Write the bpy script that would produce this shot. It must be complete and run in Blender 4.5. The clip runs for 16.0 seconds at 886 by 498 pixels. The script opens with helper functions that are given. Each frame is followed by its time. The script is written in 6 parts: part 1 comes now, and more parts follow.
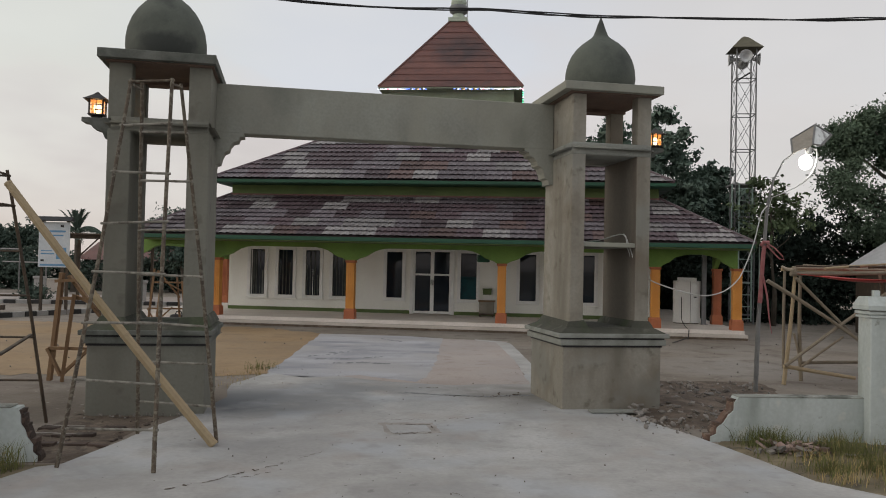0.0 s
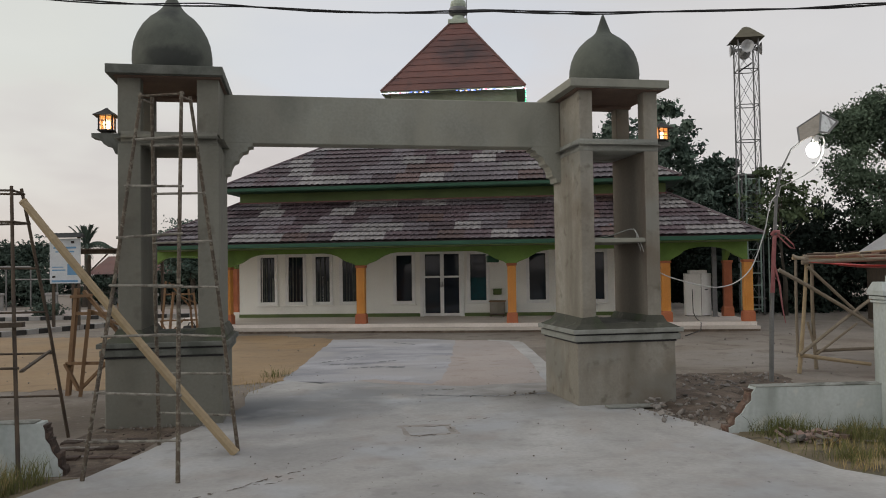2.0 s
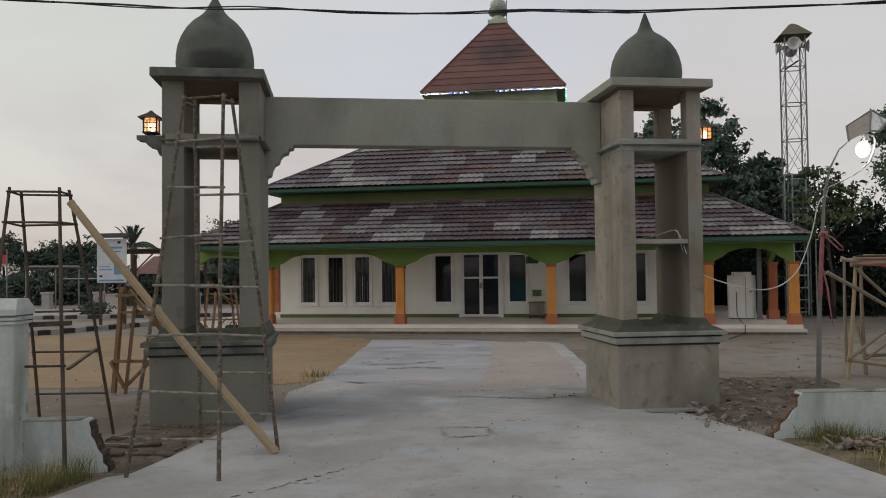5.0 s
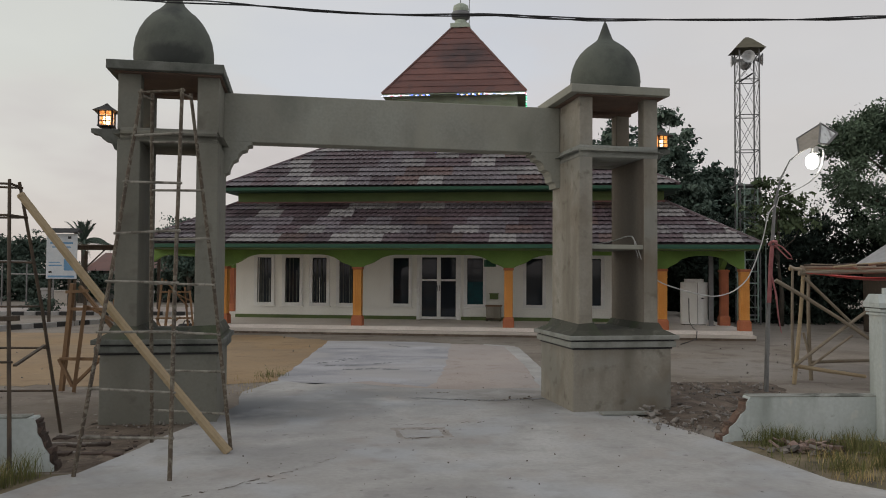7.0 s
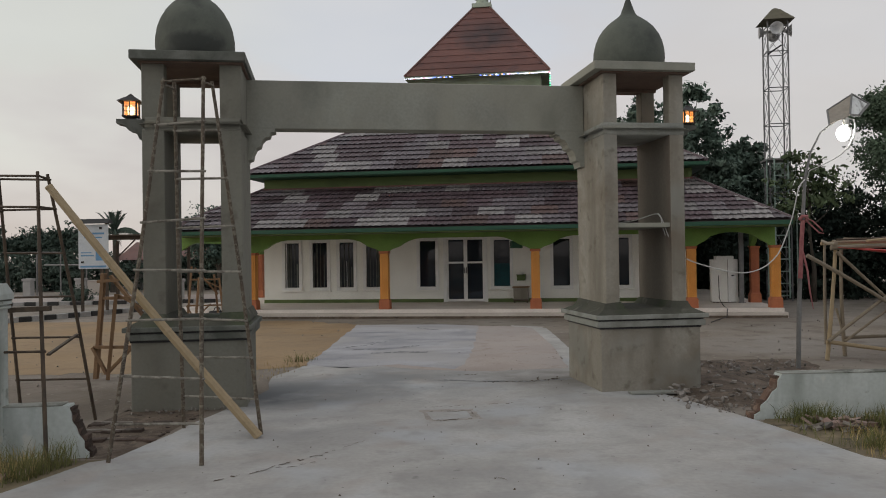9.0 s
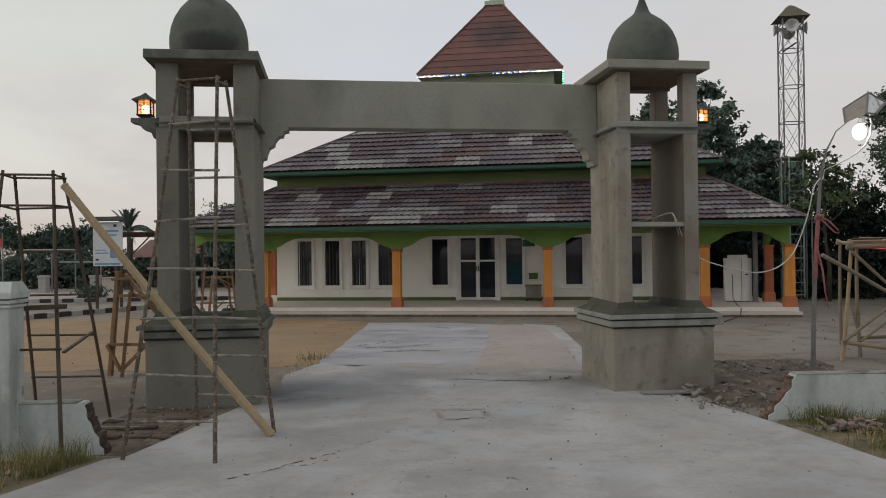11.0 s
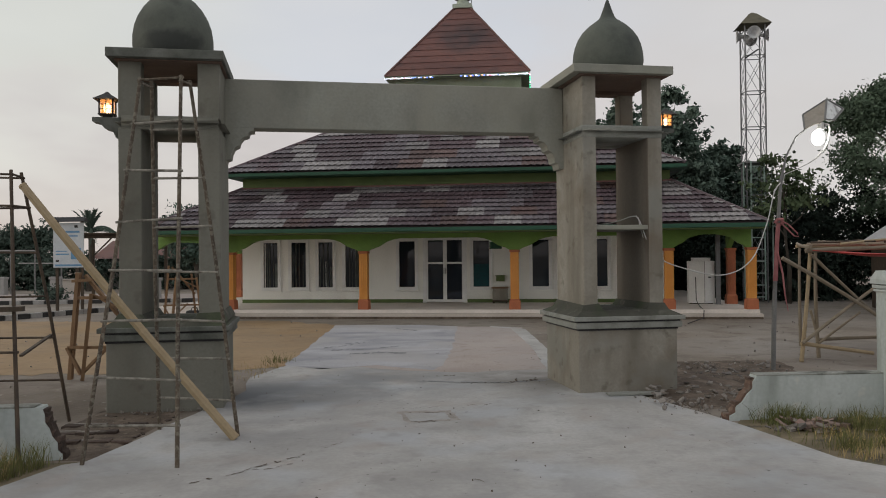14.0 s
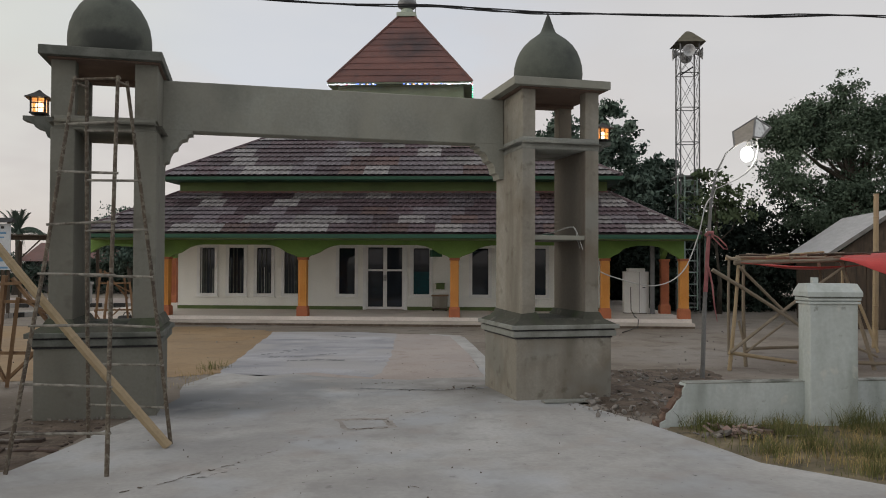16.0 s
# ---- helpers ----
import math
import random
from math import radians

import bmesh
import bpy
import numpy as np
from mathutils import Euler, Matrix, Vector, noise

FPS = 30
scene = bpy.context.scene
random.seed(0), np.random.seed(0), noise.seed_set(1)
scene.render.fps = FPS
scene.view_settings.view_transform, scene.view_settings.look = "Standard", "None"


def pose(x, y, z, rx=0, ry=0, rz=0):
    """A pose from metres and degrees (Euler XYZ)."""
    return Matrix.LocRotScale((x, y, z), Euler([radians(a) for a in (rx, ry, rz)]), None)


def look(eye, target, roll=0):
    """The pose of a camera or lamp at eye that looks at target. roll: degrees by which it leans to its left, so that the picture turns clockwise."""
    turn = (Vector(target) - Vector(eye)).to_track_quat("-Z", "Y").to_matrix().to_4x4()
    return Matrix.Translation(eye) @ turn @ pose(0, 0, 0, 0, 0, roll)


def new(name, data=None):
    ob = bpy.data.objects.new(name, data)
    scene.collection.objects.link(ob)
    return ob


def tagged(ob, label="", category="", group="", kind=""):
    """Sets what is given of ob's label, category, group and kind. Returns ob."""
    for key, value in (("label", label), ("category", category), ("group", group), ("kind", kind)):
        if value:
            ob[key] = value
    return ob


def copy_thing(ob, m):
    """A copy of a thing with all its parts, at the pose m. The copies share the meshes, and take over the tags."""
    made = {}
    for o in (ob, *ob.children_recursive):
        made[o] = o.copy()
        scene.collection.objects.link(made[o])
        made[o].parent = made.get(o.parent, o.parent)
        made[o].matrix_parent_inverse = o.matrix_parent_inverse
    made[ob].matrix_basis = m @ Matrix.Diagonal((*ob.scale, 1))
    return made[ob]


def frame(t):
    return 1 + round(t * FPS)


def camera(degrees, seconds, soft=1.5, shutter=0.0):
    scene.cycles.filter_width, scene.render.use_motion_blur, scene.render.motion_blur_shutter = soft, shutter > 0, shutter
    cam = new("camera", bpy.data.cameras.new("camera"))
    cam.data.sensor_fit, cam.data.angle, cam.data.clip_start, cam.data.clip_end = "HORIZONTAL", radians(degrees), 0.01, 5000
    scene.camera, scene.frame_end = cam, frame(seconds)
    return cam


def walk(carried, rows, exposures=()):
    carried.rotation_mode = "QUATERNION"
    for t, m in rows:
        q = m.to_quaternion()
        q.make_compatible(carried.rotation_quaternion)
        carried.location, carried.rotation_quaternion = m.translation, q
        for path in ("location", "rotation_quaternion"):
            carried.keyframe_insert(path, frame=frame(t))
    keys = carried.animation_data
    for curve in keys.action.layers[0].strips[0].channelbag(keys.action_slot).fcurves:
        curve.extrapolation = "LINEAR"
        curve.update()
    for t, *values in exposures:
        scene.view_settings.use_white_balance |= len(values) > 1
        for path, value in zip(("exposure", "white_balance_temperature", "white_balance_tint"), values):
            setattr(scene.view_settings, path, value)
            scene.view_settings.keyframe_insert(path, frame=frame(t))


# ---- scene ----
EXPO = [(0.0, 0.09), (1.5, 0.10), (2.0, 0.07), (2.45, -0.02), (3.0, -0.04), (8.5, -0.03), (12.0, 0.0), (16.0, 0.02)]
cam = camera(58.44, 16.0, soft=1.0)
walk(cam, [
    (0, pose(0.035, 0.027, 1.705, 91.39, -1.30, -0.14)),
    (0.5, pose(0.011, -0.025, 1.701, 90.45, -0.27, -2.67)),
    (1, pose(-0.010, -0.030, 1.701, 90.81, 0.68, -2.41)),
    (1.5, pose(-0.016, -0.019, 1.682, 90.34, 1.12, -0.46)),
    (2, pose(-0.018, -0.012, 1.701, 91.53, 0.85, 0.42)),
    (2.5, pose(-0.020, -0.028, 1.698, 92.28, 0.80, 1.87)),
    (3, pose(-0.028, -0.008, 1.697, 91.88, 0.52, 3.47)),
    (5.5, pose(-0.010, 0.013, 1.705, 91.62, 0.74, 3.06)),
    (6, pose(-0.007, 0.005, 1.701, 92.23, -0.48, 0.54)),
    (6.5, pose(-0.005, -0.001, 1.715, 93.31, -0.17, -1.02)),
    (7, pose(-0.020, -0.005, 1.692, 91.80, -0.38, 0.20)),
    (7.5, pose(-0.020, 0.019, 1.694, 91.23, 0.06, 0.74)),
    (8, pose(-0.001, 0.005, 1.700, 91.92, 0.48, 1.29)),
    (8.5, pose(-0.002, 0.011, 1.692, 91.65, 0.56, 1.91)),
    (9, pose(0.007, 0.018, 1.689, 90.55, 0.82, 2.18)),
    (11.5, pose(0.001, 0.022, 1.704, 90.31, 0.86, 3.41)),
    (12, pose(0.001, 0.025, 1.696, 90.05, 1.10, 3.73)),
    (12.5, pose(-0.001, 0.022, 1.693, 90.22, 0.57, 3.41)),
    (13, pose(-0.005, 0.016, 1.694, 91.26, 0.40, 3.42)),
    (13.5, pose(-0.003, 0.037, 1.696, 90.68, 0.66, 2.66)),
    (14, pose(0.015, 0.020, 1.703, 90.53, 0.54, 0.71)),
    (14.5, pose(0.015, -0.004, 1.716, 91.61, 0.06, -1.26)),
    (15, pose(0.022, -0.024, 1.702, 91.58, 0.35, -2.74)),
    (15.5, pose(0.037, -0.031, 1.712, 90.85, 0.36, -3.89)),
    (16, pose(0.023, -0.032, 1.708, 91.06, -0.24, -3.58)),
], exposures=EXPO)

# ---- world and light ----
world = bpy.data.worlds.new("evening_sky")
scene.world = world
world.use_nodes = True
wn, wl = world.node_tree.nodes, world.node_tree.links
wn.clear()
w_out = wn.new("ShaderNodeOutputWorld")
w_sky = wn.new("ShaderNodeTexSky")
w_sky.sky_type, w_sky.sun_disc = "NISHITA", False
w_sky.sun_elevation, w_sky.sun_rotation = radians(12), radians(287)
w_bg1 = wn.new("ShaderNodeBackground")
w_bg1.inputs[1].default_value = 0.012
wl.new(w_sky.outputs[0], w_bg1.inputs[0])
w_tc = wn.new("ShaderNodeTexCoord")
w_sep = wn.new("ShaderNodeSeparateXYZ")
wl.new(w_tc.outputs["Generated"], w_sep.inputs[0])
w_noise = wn.new("ShaderNodeTexNoise")
w_noise.inputs["Scale"].default_value, w_noise.inputs["Detail"].default_value = 3.2, 4
w_map = wn.new("ShaderNodeMapping")
w_map.inputs["Scale"].default_value = (1, 1, 2.6)
wl.new(w_tc.outputs["Generated"], w_map.inputs[0])
wl.new(w_map.outputs[0], w_noise.inputs["Vector"])


def sky_range(sock, lo, hi, o0, o1):
    r = wn.new("ShaderNodeMapRange")
    r.interpolation_type = "SMOOTHSTEP"
    for i, v in enumerate((lo, hi, o0, o1)):
        r.inputs[i + 1].default_value = v
    wl.new(sock, r.inputs[0])
    return r.outputs[0]


def sky_mix(fac, c1, c2):
    x = wn.new("ShaderNodeMix")
    x.data_type = "RGBA"
    wl.new(fac, x.inputs[0])
    wl.new(c1, x.inputs[6])
    x.inputs[7].default_value = (*c2, 1)
    return x.outputs[2]


# dusk haze: pinkish low down, blue between thin clouds higher up, yellow grey towards the sunset
w_lift = wn.new("ShaderNodeMath")
w_lift.operation = "ADD"
wl.new(w_sep.outputs[2], w_lift.inputs[0])
wl.new(sky_range(w_noise.outputs[0], 0.3, 0.7, -0.06, 0.06), w_lift.inputs[1])
w_ramp = wn.new("ShaderNodeValToRGB")
els = w_ramp.color_ramp.elements
els[0].position, els[0].color = 0.0, (0.49, 0.445, 0.435, 1)
els[1].position, els[1].color = 1.0, (0.49, 0.51, 0.56, 1)
for at_, tone in ((0.08, (0.545, 0.50, 0.49)), (0.17, (0.65, 0.60, 0.59)), (0.25, (0.60, 0.615, 0.655)), (0.36, (0.605, 0.61, 0.63))):
    els.new(at_).color = (*tone, 1)
wl.new(w_lift.outputs[0], w_ramp.inputs[0])
w_west = wn.new("ShaderNodeMath")
w_west.operation = "MULTIPLY"
wl.new(sky_range(w_sep.outputs[0], -0.14, -0.44, 0.0, 0.85), w_west.inputs[0])
wl.new(sky_range(w_lift.outputs[0], 0.06, 0.22, 0.0, 1.0), w_west.inputs[1])
w_warm = sky_mix(w_west.outputs[0], w_ramp.outputs[0], (0.635, 0.635, 0.58))
w_grey = sky_mix(sky_range(w_sep.outputs[0], 0.06, 0.30, 0.0, 0.8), w_warm, (0.615, 0.592, 0.58))
w_bg2 = wn.new("ShaderNodeBackground")
wl.new(w_grey, w_bg2.inputs[0])
wl.new(sky_range(w_noise.outputs[0], 0.3, 0.7, 0.97, 1.03), w_bg2.inputs[1])
w_add = wn.new("ShaderNodeAddShader")
wl.new(w_bg1.outputs[0], w_add.inputs[0])
wl.new(w_bg2.outputs[0], w_add.inputs[1])
wl.new(w_add.outputs[0], w_out.inputs[0])

sun = new("sun", bpy.data.lights.new("sun", "SUN"))
sun.data.energy, sun.data.angle, sun.data.color = 0.85, radians(45), (1.0, 0.90, 0.80)
sun.matrix_world = look((-20, 5, 4.4), (0, 10, 0))


# ---- materials ----
def shade(name, a, b, rough=0.85, scale=3.0, fine=40.0, bump=0.15, metal=0.0, spread=0.0, stain=None, stain_amount=0.0, stain_scale=0.8, stretch=(1, 1, 1), dist=0.01, blotch=None, blotch_amount=0.5, blotch_scale=0.5, blotch_edge=0.12, layers=(), gloss=0.5):
    """Two colours mixed by coarse noise, darkened by fine grain, with stains and relief."""
    m = bpy.data.materials.new(name)
    m.use_nodes = True
    n, l = m.node_tree.nodes, m.node_tree.links
    p = n["Principled BSDF"]
    tc, mp = n.new("ShaderNodeTexCoord"), n.new("ShaderNodeMapping")
    mp.inputs["Scale"].default_value = stretch
    l.new(tc.outputs["Object"], mp.inputs[0])
    info = n.new("ShaderNodeObjectInfo")

    def noise_at(s, detail=4, plain=False):
        t = n.new("ShaderNodeTexNoise")
        t.inputs["Scale"].default_value, t.inputs["Detail"].default_value = s, detail
        l.new(tc.outputs["Object"] if plain else mp.outputs[0], t.inputs["Vector"])
        return t

    def mix(fac, c1, c2, kind="MIX"):
        x = n.new("ShaderNodeMix")
        x.data_type, x.blend_type = "RGBA", kind
        for sock, v in ((x.inputs[0], fac), (x.inputs[6], c1), (x.inputs[7], c2)):
            if isinstance(v, (int, float)):
                sock.default_value = v
            elif isinstance(v, tuple):
                sock.default_value = (*v, 1)
            else:
                l.new(v, sock)
        return x.outputs[2]

    def spread_range(sock, lo, hi, o0=0.0, o1=1.0):
        r = n.new("ShaderNodeMapRange")
        for i, v in enumerate((lo, hi, o0, o1)):
            r.inputs[i + 1].default_value = v
        l.new(sock, r.inputs[0])
        return r.outputs[0]

    big, small = noise_at(scale), noise_at(fine, 6, True)
    col = mix(spread_range(big.outputs[0], 0.35, 0.65), a, b)
    g = n.new("ShaderNodeCombineColor")
    gv = spread_range(small.outputs[0], 0.28, 0.72, 0.9, 1.08)
    for i in range(3):
        l.new(gv, g.inputs[i])
    col = mix(1.0, col, g.outputs[0], "MULTIPLY")
    if stain is not None:
        st = noise_at(stain_scale, 8)
        col = mix(spread_range(st.outputs[0], 0.5, 0.72, 0.0, stain_amount), col, stain)
    if blotch is not None:
        bt = noise_at(blotch_scale, 9, True)
        bt.inputs["Distortion"].default_value = 0.6
        bt.inputs["Roughness"].default_value = 0.62
        col = mix(spread_range(bt.outputs[0], 0.52 - blotch_edge / 2, 0.52 + blotch_edge, 0.0, blotch_amount), col, blotch)
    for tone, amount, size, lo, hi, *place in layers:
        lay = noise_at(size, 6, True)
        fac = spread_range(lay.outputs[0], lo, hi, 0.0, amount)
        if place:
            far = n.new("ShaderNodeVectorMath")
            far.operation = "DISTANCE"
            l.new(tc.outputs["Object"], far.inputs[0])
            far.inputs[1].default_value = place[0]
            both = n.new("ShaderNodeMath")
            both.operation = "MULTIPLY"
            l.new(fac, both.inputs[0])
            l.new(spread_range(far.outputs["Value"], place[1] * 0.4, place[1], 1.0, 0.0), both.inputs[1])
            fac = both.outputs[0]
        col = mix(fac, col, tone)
    if spread:
        h = n.new("ShaderNodeCombineColor")
        geo = n.new("ShaderNodeNewGeometry")
        hv = spread_range(geo.outputs["Random Per Island"] if spread < 0 else info.outputs["Random"], 0, 1, 1 - abs(spread), 1 + abs(spread))
        for i in range(3):
            l.new(hv, h.inputs[i])
        col = mix(1.0, col, h.outputs[0], "MULTIPLY")
    l.new(col, p.inputs["Base Color"])
    p.inputs["Metallic"].default_value = metal
    p.inputs["Specular IOR Level"].default_value = gloss
    l.new(spread_range(big.outputs[0], 0.3, 0.7, max(rough - 0.1, 0.02), min(rough + 0.1, 1)), p.inputs["Roughness"])
    if bump:
        bn = n.new("ShaderNodeBump")
        bn.inputs["Strength"].default_value, bn.inputs["Distance"].default_value = bump, dist
        l.new(small.outputs[0], bn.inputs["Height"])
        l.new(bn.outputs[0], p.inputs["Normal"])
    return m


def glow(name, col, strength):
    m = bpy.data.materials.new(name)
    m.use_nodes = True
    p = m.node_tree.nodes["Principled BSDF"]
    p.inputs["Base Color"].default_value = (*col, 1)
    p.inputs["Emission Color"].default_value = (*col, 1)
    p.inputs["Emission Strength"].default_value = strength
    return m


CEMENT = shade("grey_cement_render", (0.229, 0.230, 0.201), (0.303, 0.310, 0.274), 0.9, 1.3, 30, 0.1, stain=(0.159, 0.163, 0.138), stain_amount=0.8, stain_scale=1.2, stretch=(1, 1, 0.5), blotch=(0.301, 0.295, 0.245), blotch_amount=0.75, blotch_scale=1.4, blotch_edge=0.2)
CEMENT_BROWN = shade("brown_cement_render", (0.254, 0.234, 0.194), (0.325, 0.307, 0.265), 0.9, 1.5, 30, 0.1, stain=(0.160, 0.144, 0.117), stain_amount=0.9, stain_scale=2.2, stretch=(1, 1, 0.16), blotch=(0.184, 0.163, 0.129), blotch_amount=0.8, blotch_scale=1.8, blotch_edge=0.22, layers=(((0.16, 0.13, 0.095), 0.75, 1.4, 0.5, 0.66), ((0.242, 0.246, 0.223), 0.6, 1.1, 0.5, 0.62), ((0.116, 0.099, 0.074), 0.55, 5.0, 0.6, 0.7)))
# darker copy of the brown render: inner shade in the colour, plus real streaks
CEMENT_SHADE_STREAKED = shade("shaded_streaked_brown_render", (0.15, 0.13, 0.105), (0.21, 0.188, 0.158), 0.9, 1.5, 30, 0.1, stain=(0.085, 0.066, 0.05), stain_amount=0.9, stain_scale=2.6, stretch=(1, 1, 0.12), layers=(((0.10, 0.078, 0.058), 0.6, 1.4, 0.5, 0.64),))
MOSSY = shade("mossy_mortar", (0.050, 0.052, 0.040), (0.085, 0.084, 0.066), 0.95, 3.0, 40, 0.5, stain=(0.03, 0.03, 0.024), stain_amount=0.8, stain_scale=2.5, layers=(((0.19, 0.18, 0.15), 0.6, 5.0, 0.58, 0.7), ((0.05, 0.07, 0.03), 0.6, 2.0, 0.5, 0.64)))
CRUST = shade("mossy_wall_top", (0.24, 0.25, 0.225), (0.36, 0.37, 0.34), 0.95, 3.0, 40, 0.3, blotch=(0.08, 0.085, 0.07), blotch_amount=0.85, blotch_scale=3.5, blotch_edge=0.1)
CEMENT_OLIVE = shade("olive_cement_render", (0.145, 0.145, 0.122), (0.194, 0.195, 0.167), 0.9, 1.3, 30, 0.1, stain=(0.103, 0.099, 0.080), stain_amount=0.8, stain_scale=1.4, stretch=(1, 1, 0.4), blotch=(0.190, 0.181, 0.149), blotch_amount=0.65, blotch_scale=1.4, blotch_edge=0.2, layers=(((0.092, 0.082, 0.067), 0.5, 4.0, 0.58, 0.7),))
CEMENT_DARK = shade("dark_weathered_cement", (0.075, 0.083, 0.071), (0.128, 0.131, 0.116), 0.9, 2.5, 40, 0.3, stain=(0.045, 0.053, 0.045), stain_amount=0.7, stain_scale=1.6, blotch=(0.20, 0.205, 0.19), blotch_amount=0.6, blotch_scale=3.0, blotch_edge=0.15)
DOME = shade("moss_grey_dome", (0.070, 0.080, 0.069), (0.108, 0.119, 0.102), 0.85, 2.2, 35, 0.1, stain=(0.036, 0.042, 0.039), stain_amount=0.85, stain_scale=1.4, blotch=(0.14, 0.15, 0.125), blotch_amount=0.5, blotch_scale=2.0, blotch_edge=0.2, layers=(((0.030, 0.033, 0.033), 0.75, 1.5, 0.5, 0.62),))
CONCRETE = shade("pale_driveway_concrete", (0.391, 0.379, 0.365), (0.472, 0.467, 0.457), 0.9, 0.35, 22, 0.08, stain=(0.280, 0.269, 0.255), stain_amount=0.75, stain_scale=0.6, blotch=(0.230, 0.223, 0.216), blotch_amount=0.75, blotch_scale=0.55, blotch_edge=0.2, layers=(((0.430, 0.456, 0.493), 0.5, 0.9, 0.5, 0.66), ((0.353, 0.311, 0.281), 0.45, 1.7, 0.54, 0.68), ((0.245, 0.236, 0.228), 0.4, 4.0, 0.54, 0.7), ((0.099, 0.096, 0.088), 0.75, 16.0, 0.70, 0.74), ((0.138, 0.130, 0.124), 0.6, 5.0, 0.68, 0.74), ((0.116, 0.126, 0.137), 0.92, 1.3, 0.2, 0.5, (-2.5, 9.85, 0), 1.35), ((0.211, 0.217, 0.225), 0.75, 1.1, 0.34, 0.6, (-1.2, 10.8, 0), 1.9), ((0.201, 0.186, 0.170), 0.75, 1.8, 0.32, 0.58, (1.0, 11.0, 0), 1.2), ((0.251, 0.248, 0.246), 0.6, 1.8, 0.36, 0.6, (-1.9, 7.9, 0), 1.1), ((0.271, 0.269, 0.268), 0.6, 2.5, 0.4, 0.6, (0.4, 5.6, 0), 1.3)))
CONCRETE_BLUE = shade("new_blue_grey_concrete", (0.355, 0.354, 0.375), (0.451, 0.451, 0.479), 0.85, 0.5, 22, 0.06, stain=(0.203, 0.206, 0.231), stain_amount=0.9, stain_scale=0.9, stretch=(0.6, 1.7, 1), blotch=(0.221, 0.225, 0.248), blotch_amount=0.6, blotch_scale=0.6, blotch_edge=0.1, layers=(((0.387, 0.374, 0.372), 0.7, 0.5, 0.48, 0.6), ((0.092, 0.089, 0.085), 0.75, 16.0, 0.70, 0.74), ((0.129, 0.121, 0.119), 0.6, 5.0, 0.68, 0.74)))
CONCRETE_TAN = shade("tan_dusty_concrete", (0.358, 0.304, 0.275), (0.417, 0.363, 0.333), 0.9, 0.5, 22, 0.08, stain=(0.305, 0.251, 0.225), stain_amount=0.7, blotch=(0.368, 0.342, 0.333), blotch_amount=0.75, blotch_scale=0.45, blotch_edge=0.2, layers=(((0.253, 0.206, 0.180), 0.5, 3.0, 0.56, 0.7), ((0.097, 0.089, 0.081), 0.75, 16.0, 0.70, 0.74), ((0.135, 0.121, 0.114), 0.6, 5.0, 0.68, 0.74)))
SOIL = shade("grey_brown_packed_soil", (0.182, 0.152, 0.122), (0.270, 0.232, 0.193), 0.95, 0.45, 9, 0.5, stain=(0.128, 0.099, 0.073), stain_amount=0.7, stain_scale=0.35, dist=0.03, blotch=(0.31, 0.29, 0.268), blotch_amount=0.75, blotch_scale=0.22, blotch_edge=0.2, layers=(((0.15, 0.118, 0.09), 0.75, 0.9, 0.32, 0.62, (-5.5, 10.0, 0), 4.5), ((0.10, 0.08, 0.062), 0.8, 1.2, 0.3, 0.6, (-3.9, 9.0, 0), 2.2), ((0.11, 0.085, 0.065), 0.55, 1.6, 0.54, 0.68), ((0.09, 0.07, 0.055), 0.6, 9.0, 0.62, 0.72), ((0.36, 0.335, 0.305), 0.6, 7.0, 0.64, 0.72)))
OCHRE = shade("ochre_sand", (0.293, 0.192, 0.097), (0.340, 0.240, 0.140), 0.95, 0.4, 9, 0.3, stain=(0.226, 0.155, 0.090), stain_amount=0.7, stain_scale=0.5, blotch=(0.242, 0.185, 0.126), blotch_amount=0.7, blotch_scale=0.35, blotch_edge=0.2, layers=(((0.206, 0.135, 0.077), 0.5, 2.2, 0.54, 0.68), ((0.144, 0.100, 0.063), 0.6, 12.0, 0.64, 0.72)))
DARK_SOIL = shade("dark_turned_soil", (0.081, 0.059, 0.042), (0.140, 0.107, 0.082), 0.95, 2.5, 18, 0.8, dist=0.03, layers=(((0.216, 0.168, 0.131), 0.6, 3.5, 0.52, 0.66), ((0.048, 0.035, 0.025), 0.7, 6.0, 0.54, 0.66), ((0.324, 0.286, 0.242), 0.7, 22.0, 0.66, 0.72)))
RUBBLE = shade("rubble_stone", (0.155, 0.137, 0.118), (0.248, 0.229, 0.212), 0.9, 6, 40, 0.4, spread=-0.4)
SOOTY_BRICK = shade("sooty_broken_brick", (0.055, 0.036, 0.028), (0.095, 0.068, 0.055), 0.95, 8, 40, 0.5, spread=0.4, layers=(((0.17, 0.155, 0.13), 0.6, 7.0, 0.56, 0.66),))
BRICK = shade("broken_red_brick", (0.105, 0.062, 0.045), (0.150, 0.100, 0.076), 0.9, 8, 40, 0.4, spread=0.35, layers=(((0.20, 0.17, 0.14), 0.4, 9.0, 0.52, 0.64), ((0.04, 0.032, 0.026), 0.7, 6.0, 0.54, 0.66)))
PAINT_WHITE = shade("weathered_white_paint", (0.43, 0.475, 0.465), (0.515, 0.555, 0.545), 0.8, 1.5, 25, 0.03, stain=(0.20, 0.225, 0.20), stain_amount=0.7, stain_scale=3.4, stretch=(1, 1, 0.22), blotch=(0.385, 0.41, 0.385), blotch_amount=0.5, blotch_scale=2.2, blotch_edge=0.2, layers=(((0.13, 0.13, 0.10), 0.6, 7.0, 0.66, 0.74), ((0.61, 0.60, 0.54), 0.5, 4.5, 0.6, 0.68)))
